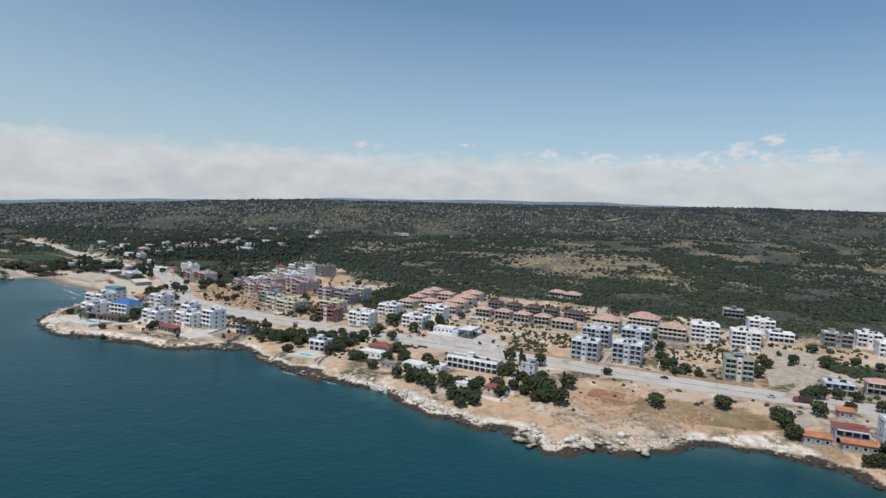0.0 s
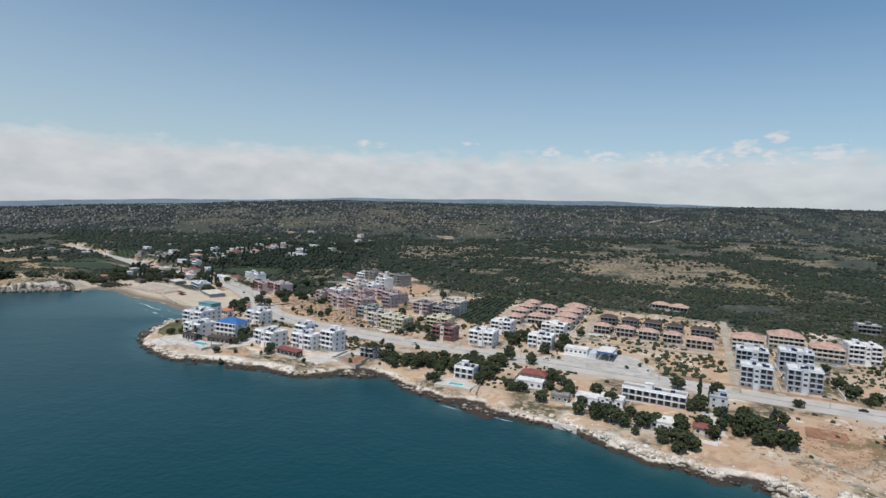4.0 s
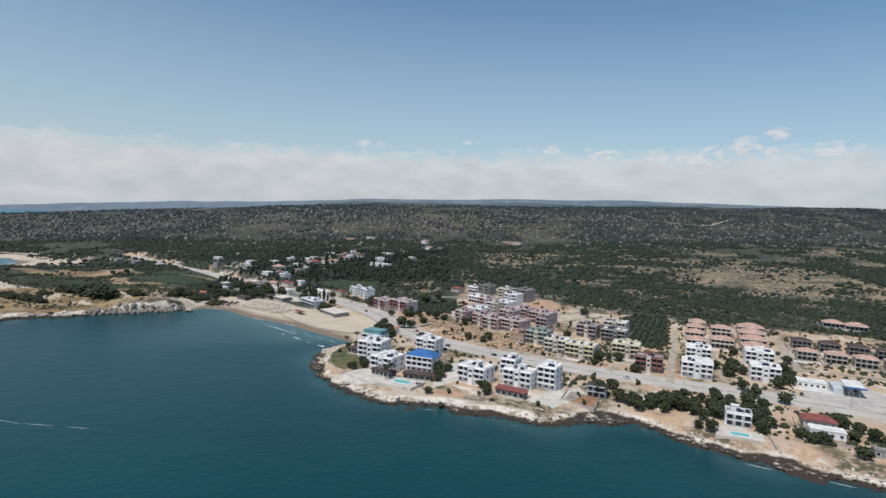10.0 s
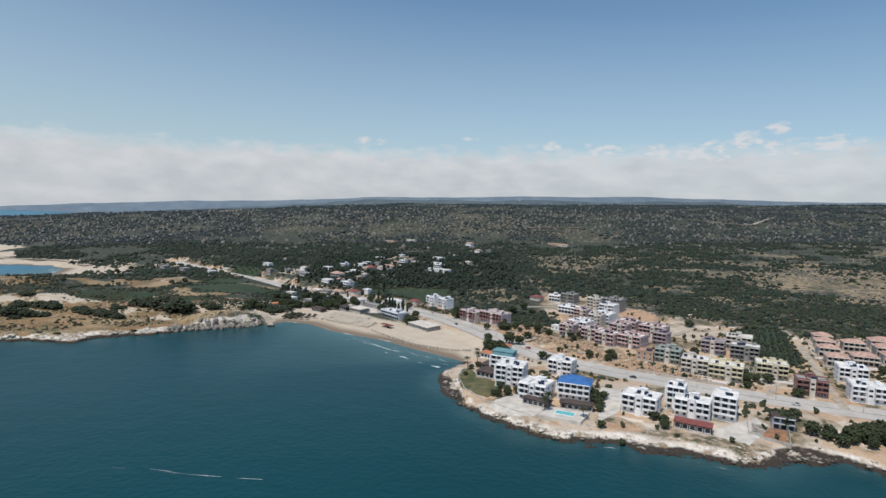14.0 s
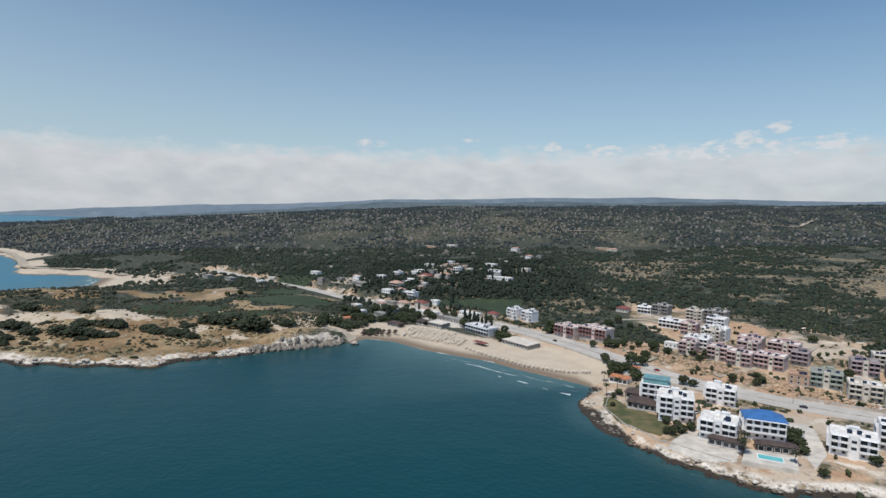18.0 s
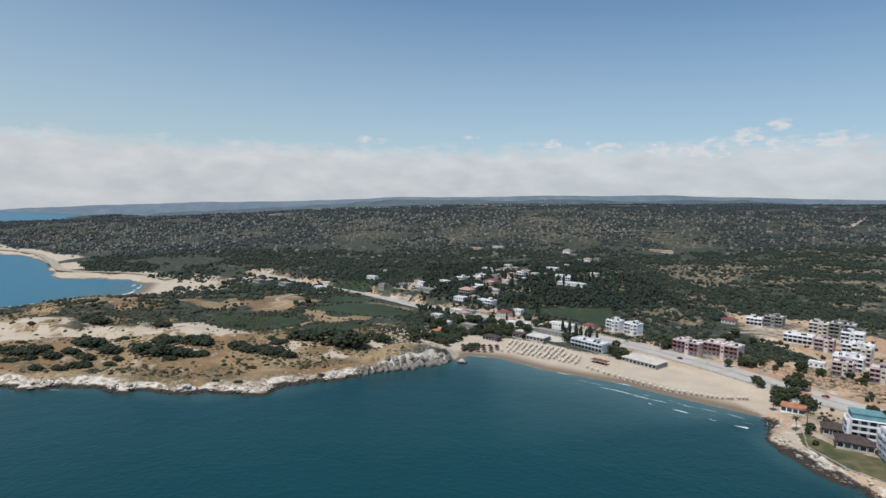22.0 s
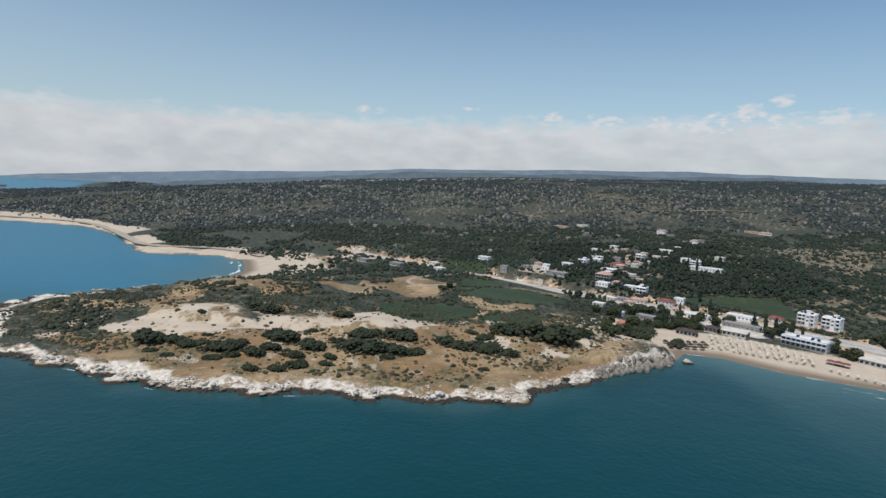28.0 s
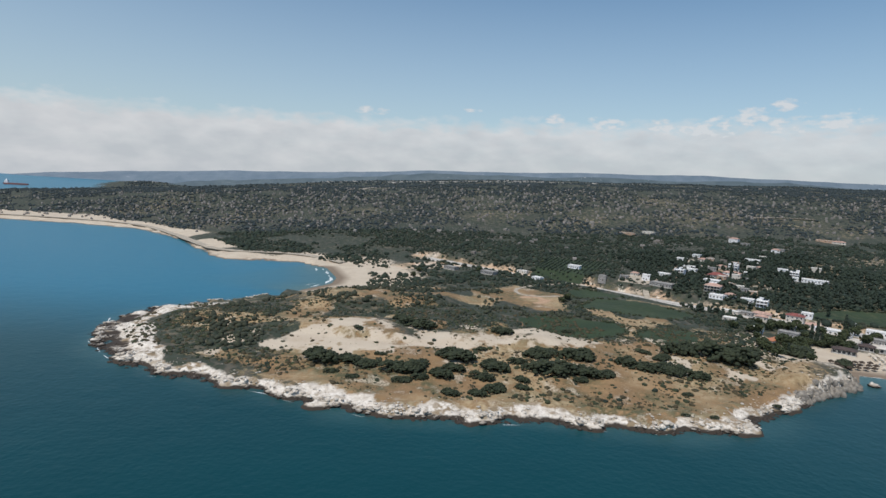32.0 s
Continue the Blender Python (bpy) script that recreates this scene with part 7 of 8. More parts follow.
# Bare limestone showing through the scrub of the hillside.
def outcrops(area, gap, size, seed, thick, mat=None, label="pale limestone outcrops among the scrub"):
    x, y, rng = scatter(*area, gap, seed)
    z, d, _, _, cape, north, _ = lie(x, y)
    n = value_noise(x, y, 170, 33) * 0.5 + value_noise(x, y, 45, 34) * 0.6
    ok = (d > 60) & (north > 25) & (cape < 0.5) & (0.5 * x + 0.866 * y - 300 > 250) & (n + rng.uniform(-0.12, 0.12, len(x)) > thick)
    for f in FIELDS:
        ok &= ~inside(x, y, f)
    x, y, z = x[ok], y[ok], z[ok]
    r = rng.uniform(*size, len(x))
    me = clumps("outcrops", np.stack([x, y, z + 0.1 * r], -1), r, 1, mat or HILL_STONE, seed + 1, 0.6)
    return tagged(new("outcrops", me), label, "rocks", kind="stuff")


outcrops((-700, 760, 560, 1300), 7.0, (0.5, 1.7), 230, 0.68)
outcrops((260, 1300, 640, 1350), 8.5, (0.5, 1.6), 238, 0.59, TAN_STONE, "pale stones thick on the eastern slope")
outcrops((-1700, 1500, 1300, 1600), 11.0, (0.6, 1.6), 232, 0.66)
outcrops((-1500, -700, 1150, 1600), 9.0, (0.5, 1.3), 234, 0.66)
outcrops((-180, 330, 640, 1120), 6.0, (0.5, 1.5), 236, 0.72, TAN_STONE, "tan rocks and bare earth in clearings of the scrub")

# The cut bank behind the road.
bank_line = [(-116, 452), (-156, 476), (-190, 513), (-213, 548), (-240, 590)]
rng = np.random.default_rng(220)
bank_pts = np.concatenate([np.stack([np.linspace(a[0], b[0], 150) + rng.normal(3, 5, 150), np.linspace(a[1], b[1], 150) + rng.normal(6, 6, 150)], -1) for a, b in zip(bank_line, bank_line[1:])])
bank_z, _, _, _, _, bank_n, _ = lie(bank_pts[:, 0], bank_pts[:, 1])
bank_ok = (bank_n > 13) & free_of_houses(bank_pts[:, 0], bank_pts[:, 1], -1.5)
bank_pts, bank_z = bank_pts[bank_ok], bank_z[bank_ok]
tagged(new("boulders", clumps("boulders", np.stack([bank_pts[:, 0], bank_pts[:, 1], bank_z + 0.2], -1), rng.uniform(0.4, 2.1, len(bank_pts)), 1, BANK_STONE, 221, 0.7)),
       "tumbled pale boulders on the cut bank above the road", "rocks", kind="stuff")


# ---- far houses on the slopes ----
def build_far_house(nt, bsdf):
    r = nt.nodes.new("ShaderNodeNewGeometry").outputs["Random Per Island"]
    # Dull and greyish, with the haze over far walls put into the colour.
    c = blend(nt, ramp(nt, r, 0.35, 0.9), (0.225, 0.212, 0.20), (0.16, 0.143, 0.13))
    c = blend(nt, calc(nt, "MULTIPLY", noise_of(nt, place(nt), 4.0), 0.4), c, (0.26, 0.235, 0.21))
    nt.links.new(c, bsdf.inputs["Base Color"])


FAR_HOUSE = material("far plaster and tiles dulled for haze", build_far_house, 0.9)


def hamlet(name, count, cx, cy, sx, sy, seed, label, size=(6, 12), tall=(2.4, 2.8, 3.2), mat=None):
    rng = np.random.default_rng(seed)
    x, y = rng.normal(cx, sx, count), rng.normal(cy, sy, count)
    z, d, *_ = lie(x, y)
    bm = bmesh.new()
    for k in range(count):
        if d[k] < 30:
            continue
        w, dp, h, a = rng.uniform(*size), rng.uniform(*size) * 0.8, rng.choice(tall), rng.uniform(-0.7, 0.1)
        c, s = math.cos(a), math.sin(a)
        spot = lambda u, v, q: (x[k] + c * u - s * v, y[k] + s * u + c * v, z[k] + q)
        lo = [bm.verts.new(spot(u, v, -2)) for u, v in ((-w / 2, -dp / 2), (w / 2, -dp / 2), (w / 2, dp / 2), (-w / 2, dp / 2))]
        hi = [bm.verts.new(spot(u, v, h)) for u, v in ((-w / 2, -dp / 2), (w / 2, -dp / 2), (w / 2, dp / 2), (-w / 2, dp / 2))]
        top = [bm.verts.new(spot(u, 0, h + rng.choice((0.1, 1.6)))) for u in (-w / 2, w / 2)]
        for i in range(4):
            bm.faces.new((lo[i], lo[(i + 1) % 4], hi[(i + 1) % 4], hi[i]))
        for f in ((hi[0], hi[1], top[1], top[0]), (hi[2], hi[3], top[0], top[1]), (hi[1], hi[2], top[1]), (hi[3], hi[0], top[0])):
            bm.faces.new(f)
    me = bpy.data.meshes.new(name)
    bm.to_mesh(me)
    bm.free()
    me.materials.append(mat or FAR_HOUSE)
    return tagged(new(name, me), label, "houses", kind="stuff")


hamlet("far_houses", 800, -1150, 1540, 330, 130, 304, "far pale houses scattered over the slope", (2.5, 5))
hamlet("far_houses", 750, -330, 1480, 400, 120, 306, "far pale houses thick among the trees", (2.5, 5))
hamlet("far_houses", 380, 480, 1440, 380, 150, 310, "far pale houses and stone walls in the scrub", (2.5, 5))
hamlet("far_houses", 26, -560, 1240, 190, 130, 308, "pale houses and sheds among dark trees", (5, 9))
hamlet("far_houses", 130, -620, 3560, 420, 150, 312, "a pale town far off on the hills", (12, 34), mat=CONCRETE)
hamlet("far_houses", 110, -1900, 4300, 500, 200, 316, "a pale town far off along the coast", (16, 50), mat=CONCRETE)
hamlet("far_sheds", 60, 500, 2100, 600, 400, 320, "far pale sheds and greenhouses in the scrub", (5, 12))

# ---- hill tracks ----
HILL_TRACK_A = [(330, 1500), (400, 1430), (455, 1490), (540, 1580)]
HILL_TRACK_B = [(620, 2000), (760, 2090), (900, 2190)]
for track in ([(-960, 1752), (-957, 1785), (-948, 1830), (-938, 1884)], HILL_TRACK_A, HILL_TRACK_B, [(-118, 1414), (-40, 1440), (20, 1420)]):
    tagged(ribbon("side_road", track, 10, 0.5, EARTHROAD, step=20), "bare pale track cut through the scrub", "track", kind="structure")
tagged(ribbon("side_road", [(-868, 1000), (-940, 1042), (-1040, 1030), (-1112, 1118), (-1206, 1236), (-1310, 1332), (-1432, 1362), (-1600, 1365), (-1880, 1380)], 14, 0.4, EARTHROAD, step=20), "pale road behind the far beach", "road", kind="structure")
tagged(ribbon("side_road", [(-600, 878), (-640, 868), (-662, 842), (-660, 812), (-640, 800), (-622, 806)], 4, 0.25, EARTHROAD), "pale sandy track beside the fields", "track", kind="structure")


# ---- road furniture ----
def lamp_post(x, y, turn):
    ob = thing("street_lamp", pose(x, y, ground_z(x, y), 0, 0, turn), "tall grey street lamp on the central strip", "street lamp", "lamps along the coast road")
    part("pole", cached(("pole",), lambda bm: tube(bm, (0, 0, -0.4), (0, 0, 9.5), 0.13, 0.07, 7), [METAL]), None, ob)
    part("arm", cached(("arm",), lambda bm: (tube(bm, (0, -1.6, 9.7), (0, 0, 9.4), 0.05, 0.06, 6), tube(bm, (0, 0, 9.4), (0, 1.6, 9.7), 0.06, 0.05, 6)), [METAL]), None, ob)
    part("lamp_head", cached(("lamp_head",), lambda bm: (box(bm, -0.16, 0.16, -2.3, -1.5, 9.62, 9.8), box(bm, -0.16, 0.16, 1.5, 2.3, 9.62, 9.8)), [TANK]), None, ob)


walked = 0.0
for (ax, ay), (bx, by) in zip(ROAD[1:], ROAD[2:-1]):
    length = math.hypot(bx - ax, by - ay)
    while walked < length:
        s = walked / length
        lamp_post(ax + (bx - ax) * s, ay + (by - ay) * s, math.degrees(math.atan2(by - ay, bx - ax)))
        walked += 42
    walked -= length

CAR_PAINT = {}


def car(x, y, turn, colour, words, big=1.0):
    if colour not in CAR_PAINT:
        CAR_PAINT[colour] = paint("car paint %d" % len(CAR_PAINT), colour, 0.25, 2.0, 0.06)
    ob = thing("car", pose(x, y, ground_z(x, y) + 0.17, 0, 0, turn) @ Matrix.Diagonal((big, big, big, 1)), words, "car", "cars")
    def body(bm):
        prof = [(-2.1, 0.35), (-2.15, 0.75), (-1.9, 0.95), (-1.1, 1.02), (1.0, 1.0), (1.95, 0.85), (2.1, 0.6), (2.1, 0.35)]
        left, right = [[bm.verts.new((u, s, h)) for u, h in prof] for s in (-0.85, 0.85)]
        for i in range(len(prof)):
            j = (i + 1) % len(prof)
            bm.faces.new((left[i], left[j], right[j], right[i]))
        bm.faces.new(left[::-1])
        bm.faces.new(right)
    def cabin(bm):
        v = box(bm, -1.55, 0.75, -0.76, 0.76, 0.98, 1.46)
        for p in v:
            if p.co.z > 1.2:
                p.co.x *= 0.72
                p.co.y *= 0.84
    part("body", cached(("body", colour), body, [CAR_PAINT[colour]]), None, ob)
    part("cabin", cached(("cabin",), cabin, [GLASS]), None, ob)
    for u in (-1.3, 1.3):
        for s in (-0.8, 0.8):
            part("wheel", cached(("wheel",), lambda bm: tube(bm, (0, -0.1, 0.32), (0, 0.1, 0.32), 0.32, 0.32, 12), [RUBBER]), None, ob, at=shift(u, s, 0))


def road_spot(s, side):
    """A place along the road, s from 0 to the last corner, and that far to the side."""
    k = int(s)
    (ax, ay), (bx, by) = ROAD[k], ROAD[k + 1]
    f, a = s - k, math.atan2(by - ay, bx - ax)
    return ax + (bx - ax) * f - math.sin(a) * side, ay + (by - ay) * f + math.cos(a) * side, math.degrees(a)


for s, side, colour, words in ((2.2, 4.2, (0.5, 0.5, 0.52), "silver car driving on the coast road"), (3.1, -4, (0.03, 0.03, 0.035), "black car driving on the coast road"),
                               (1.55, 6, (0.42, 0.43, 0.45), "grey van driving on the coast road"), (5.4, -6.5, (0.6, 0.6, 0.6), "white car driving on the coast road"),
                               (8.5, 5, (0.03, 0.03, 0.04), "dark car driving on the coast road"), (9.4, 7, (0.03, 0.03, 0.04), "dark car driving on the coast road"),
                               (10.6, -4, (0.5, 0.04, 0.03), "red car driving on the coast road"), (12.5, 5, (0.03, 0.03, 0.04), "dark car driving on the coast road"),
                               (13.4, -6, (0.6, 0.6, 0.6), "white car driving on the coast road"), (14.6, 6, (0.2, 0.21, 0.22), "grey car driving on the coast road"),
                               (6.6, 5, (0.6, 0.6, 0.6), "white car driving on the coast road"), (16.5, -4, (0.6, 0.6, 0.6), "white car driving on the coast road")):
    cx, cy, ca = road_spot(s, side)
    car(cx, cy, ca, colour, words)
for cx, cy, ca, colour in ((-12, 404, 60, (0.6, 0.6, 0.6)), (-8, 403, 60, (0.03, 0.03, 0.035)), (19, 424, 20, (0.6, 0.6, 0.6)), (-216, 418, 50, (0.6, 0.6, 0.6)), (-214, 422, 50, (0.35, 0.36, 0.38)),
                           (-391, 711, 50, (0.6, 0.6, 0.6)), (-386, 707, 50, (0.03, 0.03, 0.035)), (-382, 703, 50, (0.35, 0.36, 0.38)), (-377, 699, 50, (0.5, 0.04, 0.03)), (-249, 449, 40, (0.6, 0.6, 0.6)),
                           (43, 302, 70, (0.6, 0.6, 0.6)), (178, 269, 30, (0.35, 0.36, 0.38))):
    car(cx, cy, ca, colour, "parked car on a pale yard")

# A lorry on the road.
lx, ly, la = road_spot(1.95, 5.5)
lorry = thing("lorry", pose(lx, ly, ground_z(lx, ly) + 0.2, 0, 0, la), "dark lorry with a long box body", "lorry")
bm = bmesh.new()
box(bm, -4.6, 2.0, -1.2, 1.2, 0.9, 3.2)
part("cargo_box", bm, DARKWOOD, lorry)
bm = bmesh.new()
v = box(bm, 2.2, 4.3, -1.15, 1.15, 0.6, 2.7)
for p in v:
    if p.co.z > 2 and p.co.x > 4:
        p.co.x -= 0.5
part("cab", bm, ROOF_RED, lorry)
for u in (-3.6, -2.4, 3.2):
    for s in (-1.05, 1.05):
        part("wheel", cached(("lorry_wheel",), lambda bm: tube(bm, (0, -0.15, 0.45), (0, 0.15, 0.45), 0.47, 0.47, 12), [RUBBER]), None, lorry, at=shift(u, s, 0))

# ---- filling station ----
station = thing("filling_station", pose(25, 408, ground_z(25, 408) + 0.2, 0, 0, 64), "filling station with a flat blue-edged canopy", "filling station")
bm = bmesh.new()
box(bm, -10, 10, -5, 5, 5.0, 5.9)
part("canopy", bm, ROOF_WHITE, station, "flat white canopy")
bm = bmesh.new()
box(bm, -10.1, 10.1, -5.12, -5.02, 4.9, 6.0)
box(bm, -10.12, -10.02, -5.02, 5.0, 4.9, 6.0)
box(bm, 10.02, 10.12, -5.02, 5.0, 4.9, 6.0)
part("fascia", bm, ROOF_BLUE, station, "dark blue canopy edge")
for u in (-7, 0, 7):
    for v in (-2.6, 2.6):
        part("column", cached(("column",), lambda bm: box(bm, -0.25, 0.25, -0.25, 0.25, -0.3, 5.0), [METAL]), None, station, at=shift(u, v, 0))
for u in (-7, 7):
    for v in (-2.6, 2.6):
        part("fuel_pump", cached(("fuel_pump",), lambda bm: (box(bm, -0.9, 0.9, -0.5, 0.5, 0, 0.15), box(bm, 0.5, 0.85, -0.3, 0.3, 0.15, 1.7)), [TANK]), None, station, at=shift(u + 0.8, v, 0))
bm = bmesh.new()
box(bm, -8, 8, 5.6, 10.5, -0.6, 3.6)
part("kiosk", bm, BLUEWHITE, station)
add_window(station, shift(0, 5.58, 0.6), 9.0, 2.2)

# ---- pools and gardens ----
tagged(slab("terrace", [(-255, 391), (-235, 383), (-227, 397), (-246, 405)], 1.6, PAVING, "raised white pool terrace with a stone wall", "terrace", 4.6, "structure"))
pool = thing("swimming_pool", pose(-240.5, 394.5, 6.24, 0, 0, -24), "turquoise rectangular swimming pool on the terrace", "pool")
bm = bmesh.new()
for x0, x1, y0, y1 in ((-5.2, 5.2, -2.9, -2.5), (-5.2, 5.2, 2.5, 2.9), (-5.2, -4.8, -2.5, 2.5), (4.8, 5.2, -2.5, 2.5)):
    box(bm, x0, x1, y0, y1, -0.03, 0.14)
part("coping", bm, WHITE, pool)
bm = bmesh.new()
box(bm, -4.8, 4.8, -2.5, 2.5, -0.02, 0.06)
part("pool_water", bm, POOL, pool)
slab("terrace", [(-89, 338), (-70, 331), (-63, 345), (-82, 352)], 1.9, PAVING, "white house terrace above the rocks", "terrace", 3.0)
pool2 = thing("swimming_pool", pose(-77.0, 339.0, 4.94, 0, 0, -24), "small blue pool on a white terrace", "pool")
bm = bmesh.new()
box(bm, -4, 4, -2, 2, -0.02, 0.06)
part("pool_water", bm, POOL, pool2)
bm = bmesh.new()
for x0, x1, y0, y1 in ((-4.3, 4.3, -2.3, -2.0), (-4.3, 4.3, 2.0, 2.3), (-4.3, -4.0, -2.0, 2.0), (4.0, 4.3, -2.0, 2.0)):
    box(bm, x0, x1, y0, y1, -0.03, 0.14)
part("coping", bm, WHITE, pool2)


def build_lawn(nt, bsdf):
    p = place(nt)
    c = blend(nt, ramp(nt, noise_of(nt, p, 6, 4), 0.35, 0.65), (0.058, 0.072, 0.028), (0.15, 0.125, 0.06))
    nt.links.new(c, bsdf.inputs["Base Color"])
    relief(nt, bsdf, noise_of(nt, p, 0.4), 0.5, 0.1)


LAWN = material("watered lawn", build_lawn, 0.95)
paved([(-295, 466), (-293, 444), (-287, 431), (-278, 422), (-268, 430), (-268, 448), (-280, 460), (-285, 480), (-291, 479)], "watered hotel lawn above the rocks", LAWN, "lawn")

# The reddish dug plots and their low walls.
RED_EARTH = paint("red earth", (0.36, 0.19, 0.11), 0.95, 3.0, 0.3)
paved([(77, 281), (94, 275), (101, 288), (84, 293)], "levelled plot of red earth with footings", RED_EARTH, "excavation")
paved([(-152, 380), (-137, 373), (-130, 387), (-145, 394)], "levelled plot of red earth between low walls", RED_EARTH, "excavation")


def wall_run(pts, high, mat, label, thick=0.35):
    bm = bmesh.new()
    for (ax, ay), (bx, by) in zip(pts, pts[1:]):
        n = max(1, int(math.hypot(bx - ax, by - ay) / 5))
        for k in range(n):
            p0 = Vector((ax + (bx - ax) * k / n, ay + (by - ay) * k / n, 0))
            p1 = Vector((ax + (bx - ax) * (k + 1) / n, ay + (by - ay) * (k + 1) / n, 0))
            s = Vector((-(p1 - p0).y, (p1 - p0).x, 0)).normalized() * thick / 2
            z = max(ground_z(p0.x, p0.y), ground_z(p1.x, p1.y))
            lo, hi = z - 1.5, z + high
            v = [bm.verts.new((q.x, q.y, h)) for h in (lo, hi) for q in (p0 - s, p1 - s, p1 + s, p0 + s)]
            for f in ((0, 3, 2, 1), (4, 5, 6, 7), (0, 1, 5, 4), (1, 2, 6, 5), (2, 3, 7, 6), (3, 0, 4, 7)):
                bm.faces.new([v[i] for i in f])
    me = bpy.data.meshes.new("garden_wall")
    bm.to_mesh(me)
    bm.free()
    me.materials.append(mat)
    return tagged(new("garden_wall", me), label, "wall")


def beside_road(s0, s1, side, n=8):
    return [road_spot(s0 + (s1 - s0) * k / n, side)[:2] for k in range(n + 1)]


wall_run(beside_road(2.3, 4.4, -14.5), 1.3, TAN, "long brownish retaining wall beside the road")
wall_run(beside_road(7.3, 8.6, -14.0), 1.5, CONCRETE, "pale retaining wall below the apartment blocks")
wall_run(beside_road(9.2, 10.8, 15.0), 0.8, CONCRETE, "low pale wall along the road")
wall_run(beside_road(11.2, 14.2, 14.0, 12), 0.9, CONCRETE, "low pale wall between road and beach")
wall_run([(-286, 482), (-294, 464), (-291, 442), (-284, 426), (-274, 408), (-258, 394)], 0.5, CONCRETE, "low pale wall round the hotel point")
wall_run([(-146, 395), (-153, 380), (-137, 372), (-130, 386)], 1.2, CONCRETE, "low concrete wall round a dug plot")
wall_run([(114, 349), (124, 378), (136, 408)], 1.4, WHITE, "white boundary wall between apartment gardens")
wall_run([(136, 339), (150, 371)], 1.4, WHITE, "white boundary wall between apartment gardens")

for platform in ([(-14, 289), (3, 280), (1, 268), (-12, 282)], [(-38, 305), (-21, 292), (-23, 287), (-39, 300)], [(-53, 326), (-35, 310), (-37, 302), (-54, 317)]):
    slab("platform", platform, 0.9, PAVING, "pale concrete bathing platform on the rocks", "platform", 1.3)
wall_run([(-67, 326), (-61, 352), (-54, 372)], 1.0, CONCRETE, "pale garden wall running down to the shore")

# White garden walls round the villas and terraced houses.
wall_rng = random.Random(77)
for gx_, gy_, turn_, w_, d_ in GARDENS:
    c_, s_ = math.cos(radians(turn_)), math.sin(radians(turn_))
    loop = [(gx_ + c_ * u - s_ * v, gy_ + s_ * u + c_ * v) for u, v in ((-w_ / 2 - 3, d_ / 2 + 2.5), (-w_ / 2 - 3, -d_ / 2 - 6), (w_ / 2 + 3, -d_ / 2 - 6), (w_ / 2 + 3, d_ / 2 + 2.5))]
    if min(line_distance(np.array([q[0] for q in loop]), np.array([q[1] for q in loop]), ROAD)) > 15:
        wall_run(loop if wall_rng.random() < 0.6 else loop[:3], 1.2, wall_rng.choice((WHITE, CREAM, CONCRETE)), "low plastered garden wall round a house", 0.3)

# ---- the beach ----
first = thing("beach_umbrella", pose(-426, 646, ground_z(-426, 646)), "bleached canvas beach umbrella on the sand", "umbrella", "umbrellas on the beach")
bm = bmesh.new()
tube(bm, (0, 0, -0.3), (0, 0, 2.5), 0.035, 0.03, 6)
part("pole", bm, METAL, first)
bm = bmesh.new()
tip = bm.verts.new((0, 0, 2.75))
ring = [bm.verts.new((1.3 * math.cos(k * math.tau / 8), 1.3 * math.sin(k * math.tau / 8), 2.1)) for k in range(8)]
low = [bm.verts.new((1.28 * math.cos(k * math.tau / 8), 1.28 * math.sin(k * math.tau / 8), 1.92)) for k in range(8)]
for k in range(8):
    bm.faces.new((tip, ring[k], ring[(k + 1) % 8]))
    bm.faces.new((ring[k], low[k], low[(k + 1) % 8], ring[(k + 1) % 8]))
part("canopy", bm, CANVAS, first)
def sunbed(bm):
    box(bm, -0.3, 0.3, -1.6, 0.2, 0.22, 0.34)
    for p in box(bm, -0.3, 0.3, 0.2, 0.9, 0.24, 0.36):
        p.co.z += max(0, p.co.y - 0.2) * 0.7
    for u in (-1.45, 0.1):
        box(bm, -0.26, -0.2, u, u + 0.06, 0, 0.22)
        box(bm, 0.2, 0.26, u, u + 0.06, 0, 0.22)


for s in (-0.9, 0.9):
    part("sunbed", cached(("sunbed",), sunbed, [CANVAS]), None, first, "pale slatted sunbed", at=shift(s, 0, 0))
rng = random.Random(5)
for row in range(9):
    for col in range(15):
        u, v = col / 14 + rng.uniform(-0.01, 0.01), row / 8 + rng.uniform(-0.02, 0.02)
        x = (1 - u) * ((1 - v) * -425 + v * -414) + u * ((1 - v) * -374 + v * -360)
        y = (1 - u) * ((1 - v) * 646 + v * 675) + u * ((1 - v) * 613 + v * 640)
        if row + col and rng.random() < 0.93 and not (v > 0.7 and u > 0.75):
            copy_thing(first, pose(x, y, ground_z(x, y), 0, 0, rng.uniform(-20, 20)))
for k in range(30):
    s = k / 29
    x = -367 + s * 84 + rng.uniform(-0.7, 0.7)
    y = 604 - 64 * s - 16 * math.sin(s * math.pi) + rng.uniform(-0.6, 0.6)
    copy_thing(first, pose(x, y, ground_z(x, y), 0, 0, rng.uniform(-20, 20)))
hut = thing("thatched_umbrella", pose(-457, 655, ground_z(-457, 655)), "dark reed thatched beach shade on a post", "umbrella", "thatched shades at the beach end")
bm = bmesh.new()
tube(bm, (0, 0, -0.3), (0, 0, 2.4), 0.08, 0.07, 7)
part("post", bm, DARKWOOD, hut)
bm = bmesh.new()
tip = bm.verts.new((0, 0, 3.3))
ring = [bm.verts.new((2.0 * math.cos(k * math.tau / 12), 2.0 * math.sin(k * math.tau / 12), 2.1 + 0.08 * (k % 2))) for k in range(12)]
low = [bm.verts.new((1.9 * math.cos(k * math.tau / 12), 1.9 * math.sin(k * math.tau / 12), 1.7 - 0.12 * (k % 2))) for k in range(12)]
